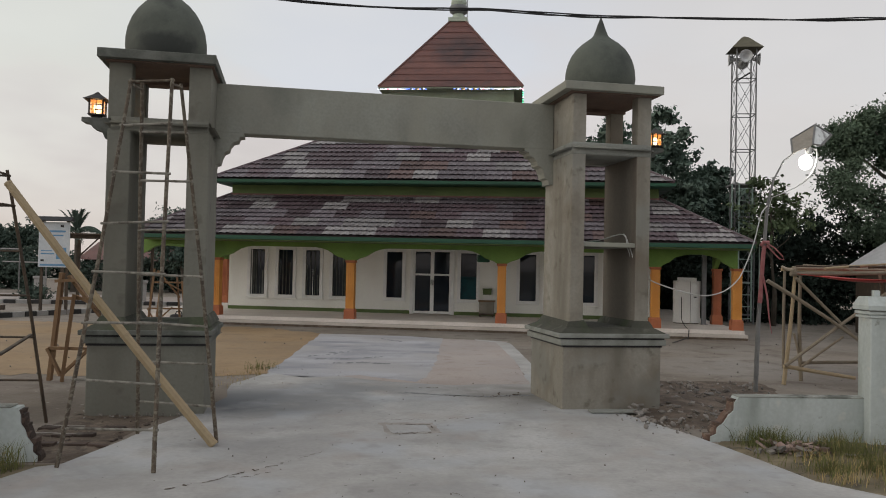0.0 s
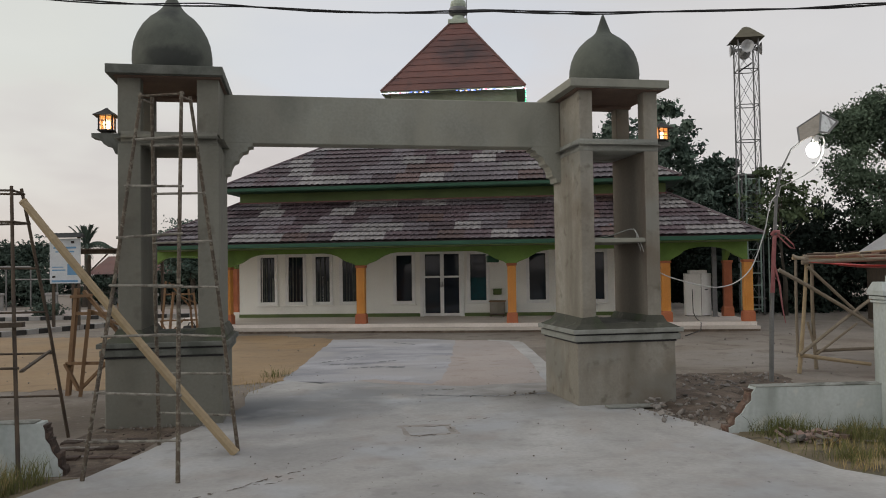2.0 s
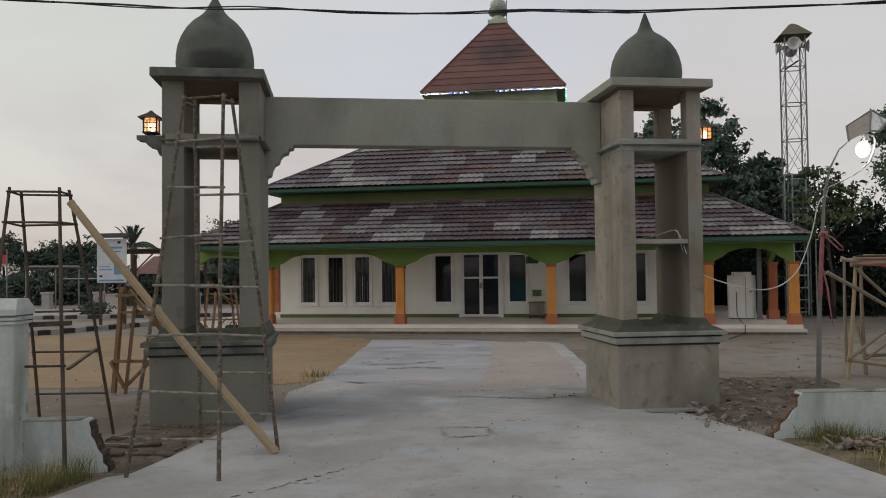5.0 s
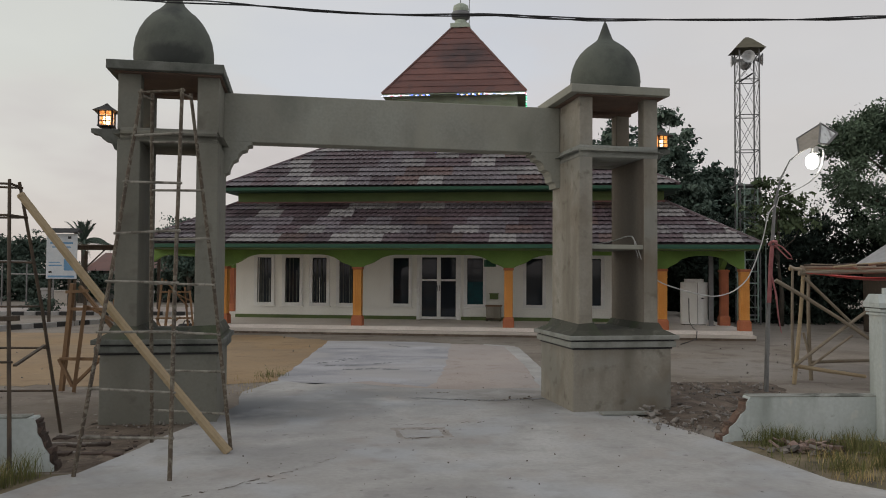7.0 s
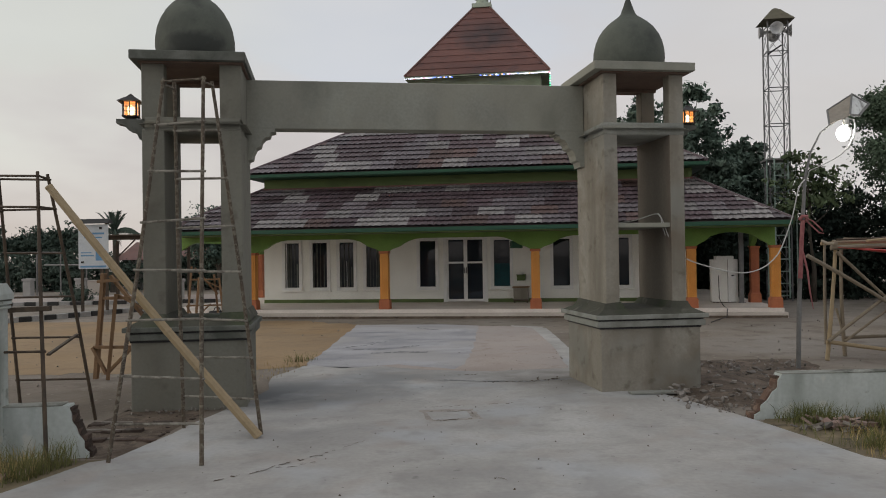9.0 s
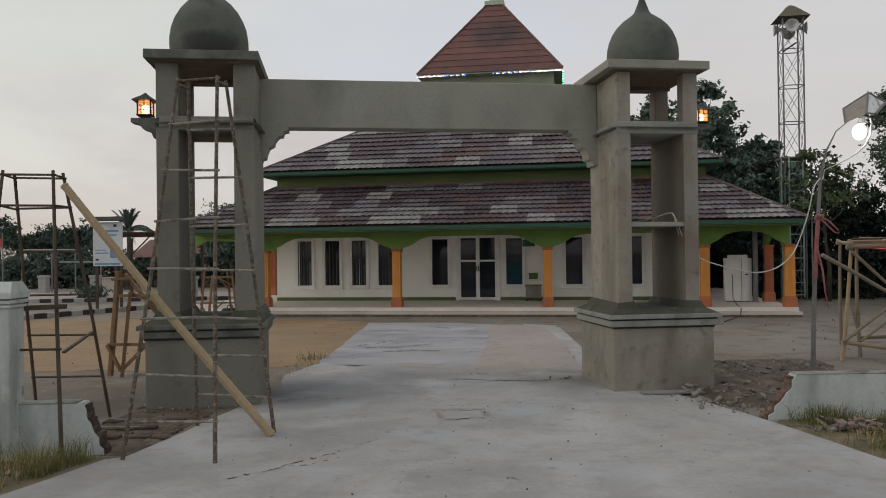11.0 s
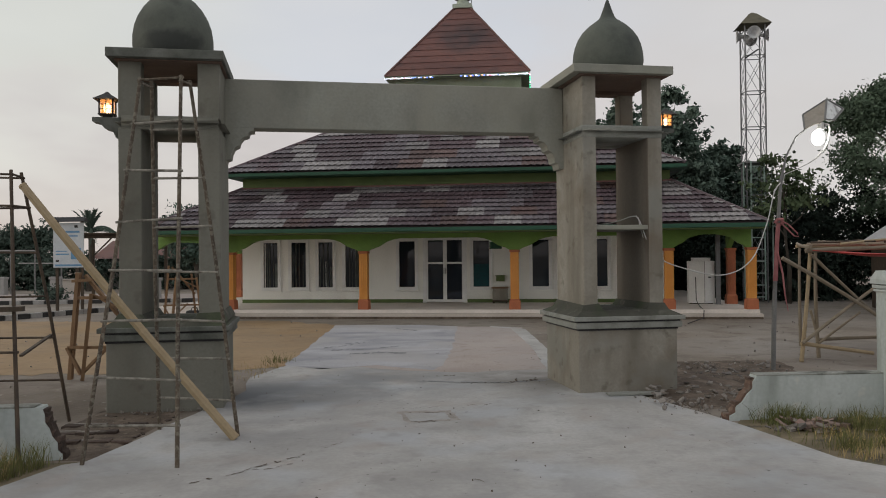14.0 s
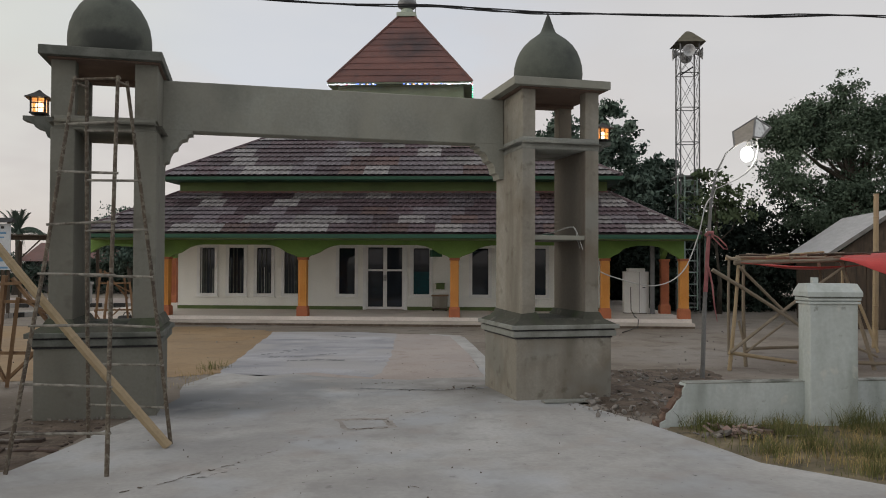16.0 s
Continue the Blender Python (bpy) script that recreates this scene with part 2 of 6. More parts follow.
WALL_WHITE = shade("white_wall_paint", (0.814, 0.816, 0.783), (0.907, 0.912, 0.877), 0.75, 1.0, 30, 0.03, stain=(0.721, 0.711, 0.664), stain_amount=0.5, stretch=(1, 1, 0.4))
GREEN = shade("lime_green_paint", (0.138, 0.258, 0.048), (0.176, 0.300, 0.068), 0.7, 1.5, 30, 0.08, stain=(0.10, 0.195, 0.042), stain_amount=0.6, layers=(((0.08, 0.14, 0.04), 0.5, 1.2, 0.54, 0.7),))
GREEN_DARK = shade("deep_green_fascia_paint", (0.010, 0.062, 0.034), (0.018, 0.085, 0.048), 0.6, 2, 30, 0.08)
GREEN_PALE = shade("faded_pale_green_paint", (0.24, 0.28, 0.19), (0.31, 0.345, 0.25), 0.8, 1.5, 30, 0.1, stain=(0.15, 0.18, 0.11), stain_amount=0.6)
HOOD_BROWN = shade("grey_brown_hood_sheet", (0.24, 0.215, 0.18), (0.36, 0.33, 0.29), 0.7, 4, 30, 0.1, stain=(0.15, 0.12, 0.09), stain_amount=0.7, stain_scale=4)
HOOD_OLIVE = shade("rusty_olive_sheet", (0.105, 0.096, 0.062), (0.15, 0.138, 0.095), 0.7, 3, 30, 0.1, stain=(0.06, 0.052, 0.036), stain_amount=0.7, stain_scale=3)
PANEL_PALE = shade("streaked_white_panel", (0.66, 0.68, 0.68), (0.78, 0.80, 0.80), 0.6, 4, 30, 0.1, stain=(0.10, 0.09, 0.085), stain_amount=0.95, stain_scale=7, stretch=(1.6, 1, 0.5))
WET = shade("wet_dark_cement", (0.15, 0.155, 0.165), (0.22, 0.225, 0.235), 0.7, 3, 30, 0.05, blotch=(0.32, 0.32, 0.33), blotch_amount=0.7, blotch_scale=2.5)
GREEN_OLIVE = shade("faded_olive_green_paint", (0.091, 0.140, 0.042), (0.126, 0.175, 0.063), 0.8, 1.5, 30, 0.1, stain=(0.056, 0.077, 0.035), stain_amount=0.6)
ORANGE = shade("orange_yellow_paint", (0.612, 0.255, 0.043), (0.680, 0.306, 0.068), 0.6, 2, 30, 0.06, stain=(0.493, 0.187, 0.043), stain_amount=0.4)
TERRACOTTA = shade("terracotta_paint", (0.368, 0.112, 0.048), (0.432, 0.144, 0.064), 0.7, 3, 30, 0.1)
TILE_FLOOR = shade("pale_floor_tile", (0.632, 0.575, 0.529), (0.724, 0.667, 0.621), 0.75, 1.2, 30, 0.03)
STEP = shade("dusty_cream_step", (0.479, 0.432, 0.387), (0.564, 0.515, 0.468), 0.85, 1.0, 20, 0.1, stain=(0.355, 0.309, 0.265), stain_amount=0.6)
ROOF_DARK = shade("maroon_brown_roof_sheet", (0.077, 0.051, 0.058), (0.109, 0.077, 0.087), 0.6, 1.6, 25, 0.1, spread=0.3, stain=(0.140, 0.115, 0.131), stain_amount=0.5, stain_scale=5.0, layers=(((0.048, 0.033, 0.038), 0.5, 3.0, 0.5, 0.66), ((0.175, 0.166, 0.185), 0.4, 9.0, 0.6, 0.7)))
ROOF_PALE = shade("faded_grey_roof_sheet", (0.202, 0.189, 0.189), (0.276, 0.262, 0.262), 0.6, 1.6, 25, 0.1, spread=0.25, stain=(0.120, 0.097, 0.099), stain_amount=0.7, stain_scale=7.0, layers=(((0.092, 0.069, 0.072), 0.6, 10.0, 0.58, 0.68),))
ROOF_BROWN = shade("worn_red_brown_roof_sheet", (0.096, 0.061, 0.057), (0.131, 0.087, 0.081), 0.6, 1.6, 25, 0.1, spread=0.3, stain=(0.061, 0.039, 0.040), stain_amount=0.6, stain_scale=4.0)
ROOF_MID = shade("dull_mauve_roof_sheet", (0.118, 0.097, 0.108), (0.162, 0.143, 0.158), 0.6, 1.6, 25, 0.1, spread=0.3, stain=(0.070, 0.051, 0.058), stain_amount=0.7, stain_scale=6.0, layers=(((0.227, 0.225, 0.245), 0.5, 8.0, 0.56, 0.68),))
ROOF_RED = shade("rust_red_roof_sheet", (0.138, 0.056, 0.046), (0.175, 0.080, 0.066), 0.6, 1.2, 25, 0.2, spread=0.12, stain=(0.085, 0.042, 0.040), stain_amount=0.7, stain_scale=0.7, layers=(((0.085, 0.05, 0.05), 0.5, 3.0, 0.54, 0.66), ((0.045, 0.034, 0.038), 0.85, 1.6, 0.30, 0.6, (0.15, 6.5, 9.6), 1.15)))
FRAME_WHITE = shade("white_aluminium", (0.726, 0.737, 0.737), (0.814, 0.825, 0.825), 0.45, 3, 40, 0.02)
WOOD_GREY = shade("splashed_dark_timber", (0.055, 0.042, 0.031), (0.115, 0.09, 0.066), 0.9, 5, 40, 0.4, stretch=(3, 3, 0.5), blotch=(0.25, 0.235, 0.19), blotch_amount=0.6, blotch_scale=26.0, blotch_edge=0.1)
SHEET_GREY = shade("weathered_grey_sheet", (0.13, 0.125, 0.12), (0.22, 0.215, 0.205), 0.7, 3, 30, 0.2, stain=(0.10, 0.07, 0.05), stain_amount=0.7, stain_scale=3)
# dark reddish brown for the tower soffits and back lintels
CEILING_BROWN = shade("dark_brown_cement", (0.13, 0.085, 0.065), (0.18, 0.125, 0.10), 0.9, 3, 30, 0.2)
WOOD_DARK = shade("dark_wet_timber", (0.042, 0.031, 0.023), (0.088, 0.064, 0.044), 0.85, 5, 40, 0.4, stretch=(3, 3, 0.5), layers=(((0.13, 0.10, 0.07), 0.4, 5.0, 0.56, 0.68),))
BAMBOO = shade("dry_bamboo", (0.315, 0.239, 0.136), (0.378, 0.296, 0.187), 0.6, 3, 30, 0.1, stain=(0.239, 0.171, 0.090), stain_amount=0.5, stain_scale=3)
BAMBOO_OLD = shade("aged_bamboo", (0.208, 0.167, 0.115), (0.264, 0.227, 0.174), 0.7, 3, 30, 0.15, stain=(0.138, 0.107, 0.077), stain_amount=0.6, stain_scale=3, spread=0.2)
WOOD_BROWN = shade("orange_brown_timber", (0.185, 0.105, 0.05), (0.24, 0.148, 0.08), 0.8, 4, 40, 0.2, stretch=(3, 3, 0.6), stain=(0.12, 0.07, 0.04), stain_amount=0.6)
STEEL = shade("galvanised_steel", (0.158, 0.161, 0.165), (0.195, 0.199, 0.203), 0.5, 6, 40, 0.05, metal=0.4)
STEEL_GREEN = shade("pale_green_painted_steel", (0.22, 0.31, 0.27), (0.30, 0.38, 0.34), 0.6, 6, 40, 0.05)
POLE = shade("dull_iron_pole", (0.160, 0.160, 0.160), (0.216, 0.216, 0.212), 0.6, 5, 40, 0.1, metal=0.3)
BLACK = shade("black_rubber", (0.012, 0.012, 0.014), (0.02, 0.02, 0.022), 0.6, 8, 50, 0.05)
CABLE_WHITE = shade("white_plastic_cable", (0.465, 0.465, 0.450), (0.525, 0.525, 0.510), 0.5, 8, 50, 0.0)
PINK = shade("faded_red_cloth", (0.272, 0.090, 0.095), (0.352, 0.152, 0.152), 0.9, 8, 60, 0.3)
RED_TARP = shade("red_tarpaulin", (0.450, 0.032, 0.027), (0.558, 0.054, 0.045), 0.6, 2, 30, 0.2)
DARK_IRON = shade("black_lantern_iron", (0.02, 0.018, 0.016), (0.035, 0.03, 0.028), 0.6, 8, 50, 0.1)
BARK = shade("tree_bark", (0.055, 0.046, 0.036), (0.09, 0.076, 0.06), 0.95, 4, 30, 0.6)
LEAF = shade("dark_tree_leaf", (0.068, 0.098, 0.071), (0.110, 0.152, 0.103), 0.9, 0.6, 12, 0.0, gloss=0.1, spread=-0.18)
# shrub leaves coloured dark to hold the shade under the trees
LEAF_SHADED = shade("deep_shade_shrub_leaf", (0.030, 0.043, 0.036), (0.044, 0.060, 0.048), 0.95, 0.6, 12, 0.0, gloss=0.05, spread=-0.15)
# paler bluish copy of the leaf, with distance haze in its colour
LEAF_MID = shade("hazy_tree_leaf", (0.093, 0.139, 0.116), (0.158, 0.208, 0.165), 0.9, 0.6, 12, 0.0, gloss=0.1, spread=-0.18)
BAND = shade("worn_pale_cement_edge", (0.232, 0.241, 0.218), (0.310, 0.318, 0.294), 0.9, 3.0, 40, 0.15, stain=(0.103, 0.103, 0.084), stain_amount=0.8, stain_scale=3.0)
LEAF_PALE = shade("pale_tree_leaf", (0.072, 0.102, 0.054), (0.114, 0.150, 0.078), 0.8, 0.6, 12, 0.0, gloss=0.2, spread=-0.3)
# greyed leaf tone carries the haze over the far lane
LEAF_FAR = shade("far_grey_green_leaf", (0.066, 0.092, 0.076), (0.092, 0.122, 0.100), 0.95, 0.5, 12, 0.0, gloss=0.05, spread=-0.12)
GRASS = shade("verge_grass", (0.105, 0.118, 0.045), (0.175, 0.172, 0.068), 0.85, 1.5, 20, 0.0, gloss=0.2, spread=-0.35)
GRASS_DRY = shade("dry_straw_grass", (0.317, 0.238, 0.106), (0.437, 0.344, 0.171), 0.9, 1.5, 20, 0.0, gloss=0.2, spread=-0.35)
CURB_WHITE = shade("whitewashed_kerb", (0.296, 0.290, 0.281), (0.346, 0.342, 0.332), 0.85, 3, 30, 0.1)
CURB_BLACK = shade("black_painted_kerb", (0.02, 0.02, 0.02), (0.04, 0.04, 0.04), 0.8, 3, 30, 0.1)
ZINC = shade("grey_zinc_roof", (0.360, 0.360, 0.368), (0.440, 0.440, 0.448), 0.5, 1.5, 30, 0.1, stretch=(6, 1, 1))
SIGN_FACE = shade("printed_banner", (0.496, 0.544, 0.592), (0.576, 0.608, 0.640), 0.6, 2.5, 30, 0.0)
SIGN_BLUE = shade("blue_print", (0.10, 0.24, 0.42), (0.16, 0.32, 0.50), 0.6, 3, 30, 0.0)
HORN = shade("grey_horn_speaker", (0.40, 0.41, 0.42), (0.50, 0.51, 0.52), 0.5, 5, 40, 0.0)
FINIAL = shade("pale_green_finial", (0.36, 0.42, 0.34), (0.46, 0.52, 0.44), 0.6, 4, 30, 0.1, stain=(0.2, 0.22, 0.18), stain_amount=0.6, stain_scale=4)
TEAL = shade("teal_curtain_cloth", (0.007, 0.045, 0.057), (0.012, 0.066, 0.078), 0.9, 9, 30, 0.2)
CURTAIN = shade("grey_green_curtain", (0.06, 0.07, 0.065), (0.13, 0.145, 0.135), 0.9, 5, 30, 0.2, spread=0.4)
# the dimness of the room is put into this plaster colour
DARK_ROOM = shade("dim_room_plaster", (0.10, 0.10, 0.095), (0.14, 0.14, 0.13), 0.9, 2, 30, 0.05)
HULL = shade("white_lacquer_panel", (0.68, 0.68, 0.66), (0.75, 0.75, 0.73), 0.55, 2, 40, 0.03)
LANTERN_LIT = glow("lit_amber_glass", (1.0, 0.42, 0.12), 0.75)
LANTERN_LIT.node_tree.nodes["Principled BSDF"].inputs["Alpha"].default_value = 0.45
BULB_WARM = glow("lit_warm_bulb", (1.0, 0.78, 0.42), 6.0)
BULB_LIT = glow("lit_white_bulb", (1.0, 0.97, 0.92), 18.0)
LED_WHITE = glow("white_led", (0.8, 0.85, 1.0), 2.5)
LED_BLUE = glow("blue_led", (0.15, 0.25, 1.0), 2.5)
LED_RED = glow("red_led", (1.0, 0.2, 0.25), 2.5)
LED_AMBER = glow("amber_led", (1.0, 0.55, 0.2), 2.5)
LED_GREEN = glow("green_led", (0.1, 1.0, 0.45), 2.0)

RUNG = shade("paint_splashed_rung", (0.19, 0.18, 0.155), (0.29, 0.275, 0.24), 0.85, 6, 40, 0.3, blotch=(0.055, 0.045, 0.034), blotch_amount=0.85, blotch_scale=9.0, blotch_edge=0.14)
PALE_BRICK = shade("pale_pink_brick_rubble", (0.225, 0.150, 0.124), (0.315, 0.240, 0.210), 0.9, 8, 40, 0.3, spread=-0.4)
GLASS = bpy.data.materials.new("dark_window_glass")
GLASS.use_nodes = True
gp = GLASS.node_tree.nodes["Principled BSDF"]
gp.inputs["Base Color"].default_value = (0.014, 0.020, 0.030, 1)
gp.inputs["Roughness"].default_value = 0.04
gp.inputs["IOR"].default_value = 1.45


# ---- building blocks ----
def part(name, bm, material, parent=None, label="", smooth=False):
    me = bpy.data.meshes.new(name)
    bmesh.ops.recalc_face_normals(bm, faces=bm.faces[:])
    bm.to_mesh(me)
    bm.free()
    me.materials.append(material)
    if smooth:
        me.polygons.foreach_set("use_smooth", [True] * len(me.polygons))
    ob = new(name, me)
    if parent is not None:
        ob.parent = parent
    if label:
        ob["label"] = label
    return ob


def base(name, m, label, category, group="", kind=""):
    ob = new(name)
    ob.matrix_basis = m
    ob.empty_display_size = 0.2
    return tagged(ob, label, category, group, kind)


def box(bm, x0, x1, y0, y1, z0, z1, bevel=0.0):
    vs = [bm.verts.new((x, y, z)) for x in (x0, x1) for y in (y0, y1) for z in (z0, z1)]
    fs = [bm.faces.new([vs[i] for i in q]) for q in ((0, 1, 3, 2), (4, 6, 7, 5), (0, 4, 5, 1), (2, 3, 7, 6), (0, 2, 6, 4), (1, 5, 7, 3))]
    if bevel:
        es = list({ed for f in fs for ed in f.edges})
        bmesh.ops.bevel(bm, geom=es, offset=bevel, segments=2, affect="EDGES", profile=0.5)
    return bm


def block(x0, x1, y0, y1, z0, z1, bevel=0.0):
    return box(bmesh.new(), x0, x1, y0, y1, z0, z1, bevel)


def frustum(bm, lower, upper, z0, z1):
    """Rectangles (x0, x1, y0, y1) at two heights, joined."""
    vs = []
    for (x0, x1, y0, y1), z in ((lower, z0), (upper, z1)):
        vs.append([bm.verts.new(c) for c in ((x0, y0, z), (x1, y0, z), (x1, y1, z), (x0, y1, z))])
    bm.faces.new(vs[0][::-1])
    bm.faces.new(vs[1])
    for i in range(4):
        j = (i + 1) % 4
        bm.faces.new((vs[0][i], vs[0][j], vs[1][j], vs[1][i]))
    return bm


def prism_y(bm, outline, y0, y1):
    """An outline of (x, z) drawn out along y."""
    a = [bm.verts.new((x, y0, z)) for x, z in outline]
    b = [bm.verts.new((x, y1, z)) for x, z in outline]
    bm.faces.new(a)
    bm.faces.new(b[::-1])
    for i in range(len(a)):
        j = (i + 1) % len(a)
        bm.faces.new((a[j], a[i], b[i], b[j]))
    return bm


def prism_x(bm, outline, x0, x1):
    """An outline of (y, z) drawn out along x."""
    a = [bm.verts.new((x0, y, z)) for y, z in outline]
    b = [bm.verts.new((x1, y, z)) for y, z in outline]
    bm.faces.new(a)
    bm.faces.new(b[::-1])
    for i in range(len(a)):
        j = (i + 1) % len(a)
        bm.faces.new((a[j], a[i], b[i], b[j]))
    return bm


def lathe(bm, profile, cx=0.0, cy=0.0, cz=0.0, n=32):
    rings = []
    for r, z in profile:
        if r < 1e-4:
            rings.append([bm.verts.new((cx, cy, cz + z))])
        else:
            rings.append([bm.verts.new((cx + r * math.cos(2 * math.pi * i / n), cy + r * math.sin(2 * math.pi * i / n), cz + z)) for i in range(n)])
    for a, b in zip(rings, rings[1:]):
        for i in range(n):
            j = (i + 1) % n
            if len(a) == 1 and len(b) == 1:
                continue
            if len(a) == 1:
                bm.faces.new((a[0], b[i], b[j]))
            elif len(b) == 1:
                bm.faces.new((a[i], a[j], b[0]))
            else:
                bm.faces.new((a[i], a[j], b[j], b[i]))
    for ring in (rings[0], rings[-1]):
        if len(ring) > 2:
            bm.faces.new(ring)
    return bm


def tube(bm, pts, radii, n=8):
    """A round bar through points, with a radius each."""
    pts = [Vector(p) for p in pts]
    if not isinstance(radii, (list, tuple)):
        radii = [radii] * len(pts)
    rings = []
    for i, p in enumerate(pts):
        d = (pts[min(i + 1, len(pts) - 1)] - pts[max(i - 1, 0)]).normalized()
        side = d.cross(Vector((0, 0, 1)))
        if side.length < 0.05:
            side = d.cross(Vector((0, 1, 0)))
        side.normalize()
        up = side.cross(d)
        rings.append([bm.verts.new(p + radii[i] * (math.cos(2 * math.pi * k / n) * side + math.sin(2 * math.pi * k / n) * up)) for k in range(n)])
    for a, b in zip(rings, rings[1:]):
        for k in range(n):
            j = (k + 1) % n
            bm.faces.new((a[k], a[j], b[j], b[k]))
    bm.faces.new(rings[0][::-1])
    bm.faces.new(rings[-1])
    return bm


def stick(p, q, r, n=8):
    return tube(bmesh.new(), [p, q], r, n)


def timber(p, q, w, d):
    """A squared timber from p to q."""
    bm = bmesh.new()
    p, q = Vector(p), Vector(q)
    m = (q - p).to_track_quat("Z", "Y").to_matrix().to_4x4()
    box(bm, -w / 2, w / 2, -d / 2, d / 2, 0, (q - p).length)
    bmesh.ops.transform(bm, matrix=Matrix.Translation(p) @ m, verts=bm.verts[:])
    return bm


def culm(p, q, r, sag=0.0, seed=0):
    """A bamboo pole with swollen nodes and a slight bend."""
    rng = random.Random(seed)
    p, q = Vector(p), Vector(q)
    length = (q - p).length
    steps = max(2, int(length / 0.42))
    pts, rad = [], []
    bend = Vector((rng.uniform(-1, 1), rng.uniform(-1, 1), rng.uniform(-1, 1))) * 0.012 * length
    for i in range(steps + 1):
        f = i / steps
        c = p.lerp(q, f) + bend * math.sin(math.pi * f) - Vector((0, 0, sag)) * math.sin(math.pi * f)
        rr = r * (1.06 - 0.2 * f)
        for off, k in ((-0.014, 1.0), (0.0, 1.09), (0.014, 1.0)):
            o = off / max(length, 0.1)
            pts.append(c + (q - p) * o)
            rad.append(rr * k)
    return tube(bmesh.new(), pts, rad, 8)


# ---- ground ----
def sheet(name, outline, z, material, label, category, thick=0.0, parent=None):
    bm = bmesh.new()
    vs = [bm.verts.new((x, y, z)) for x, y in outline]
    bm.faces.new(vs)
    if thick:
        lo = [bm.verts.new((x, y, z - thick)) for x, y in outline]
        for i in range(len(vs)):
            j = (i + 1) % len(vs)
            bm.faces.new((vs[i], lo[i], lo[j], vs[j]))
    ob = part(name, bm, material, parent)
    return tagged(ob, label, category, kind="structure")


def rough_outline(pts, step, amount, seed):
    rng = random.Random(seed)
    out = []
    for (x0, y0), (x1, y1) in zip(pts, pts[1:] + pts[:1]):
        k = max(1, int(math.hypot(x1 - x0, y1 - y0) / step))
        for i in range(k):
            f = i / k
            a = amount if i else 0
            out.append((x0 + (x1 - x0) * f + rng.uniform(-a, a), y0 + (y1 - y0) * f + rng.uniform(-a, a)))
    return out


bm = bmesh.new()
cuts = [-2000, -300, -60, -20, 0, 20, 60, 300, 2000]
grid = [[bm.verts.new((x, y + 10, -0.02)) for y in cuts] for x in cuts]
for i in range(len(cuts) - 1):
    for j in range(len(cuts) - 1):
        bm.faces.new((grid[i][j], grid[i + 1][j], grid[i + 1][j + 1], grid[i][j + 1]))
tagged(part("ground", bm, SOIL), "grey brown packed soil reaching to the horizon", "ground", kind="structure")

sheet("dirt_yard", rough_outline([(-30, 10.4), (-4.6, 12.0), (-3.4, 12.1), (-2.74, 12.5), (-2.5, 14), (-2.5, 19.7), (-3.1, 20.2), (-4.6, 21.6), (-12, 22.0), (-30, 26.5)], 0.3, 0.22, 3), -0.015, OCHRE,
      "ochre sandy yard beside the driveway", "ground")
DRIVE = [(-2.68, 12.4), (-2.9, 11.3), (-2.66, 10.2), (-2.95, 7.66), (-3.1, 6.68), (-3.25, 6.58), (-3.54, 5.52), (-4.2, 4.6), (-9, 3.2), (-30, 1.0), (-30, -10), (30, -10), (30, 2.0), (9, 4.2), (5.6, 5.1), (3.85, 5.95), (3.2, 6.66), (2.71, 8.5), (2.15, 10.1), (1.9, 11.2)]
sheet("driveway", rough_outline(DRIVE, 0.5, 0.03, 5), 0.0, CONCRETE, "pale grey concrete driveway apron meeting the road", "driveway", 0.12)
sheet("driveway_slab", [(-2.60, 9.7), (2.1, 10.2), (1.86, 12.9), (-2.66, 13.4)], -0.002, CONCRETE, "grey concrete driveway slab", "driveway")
sheet("driveway_slab", rough_outline([(-1.6, 12.4), (-0.2, 11.6), (1.40, 11.9), (1.52, 15), (1.66, 18.9), (-0.9, 19.5)], 0.25, 0.05, 9), -0.001, CONCRETE_TAN, "tan dusty concrete driveway slab", "driveway")
sheet("driveway_slab", rough_outline([(1.42, 11.9), (1.78, 12.3), (1.72, 15), (1.68, 18.4), (1.5, 18.9), (0.9, 19.25), (0.9, 19.0), (1.36, 18.6), (1.46, 15)], 0.3, 0.012, 19), 0.0, CONCRETE, "pale cement strip along the driveway edge", "driveway")
sheet("driveway_slab", rough_outline([(-2.68, 12.6), (-2.0, 12.1), (-1.2, 12.5), (-0.3, 11.9), (-0.15, 12.4), (0.0, 15), (0.12, 19.3), (-0.75, 19.75), (-2.95, 19.9), (-2.72, 14.5)], 0.25, 0.03, 8), 0.0, CONCRETE_BLUE, "pale blue grey newly cast driveway slab", "driveway")

# ---- entrance gate ----
GATE = pose(1.56, 9.82, 0, 0, 0, 10.76)
gate = base("entrance_gate", GATE, "unpainted grey cement entrance gate with two domed towers and a beam", "gate")


DOME_SLIM = [(0.0, 0.0), (0.42, 0.0), (0.452, 0.10), (0.465, 0.2), (0.458, 0.30), (0.435, 0.40), (0.395, 0.50), (0.335, 0.59), (0.26, 0.665), (0.18, 0.725), (0.125, 0.765), (0.098, 0.80), (0.075, 0.86), (0.05, 0.93), (0.026, 1.0), (0.0, 1.06)]
DOME_FULL = [(0.0, 0.0), (0.42, 0.0), (0.452, 0.10), (0.468, 0.2), (0.466, 0.30), (0.447, 0.42), (0.408, 0.53), (0.346, 0.64), (0.27, 0.73), (0.195, 0.79), (0.148, 0.835), (0.12, 0.87), (0.088, 0.93), (0.05, 1.0), (0.022, 1.06), (0.0, 1.10)]


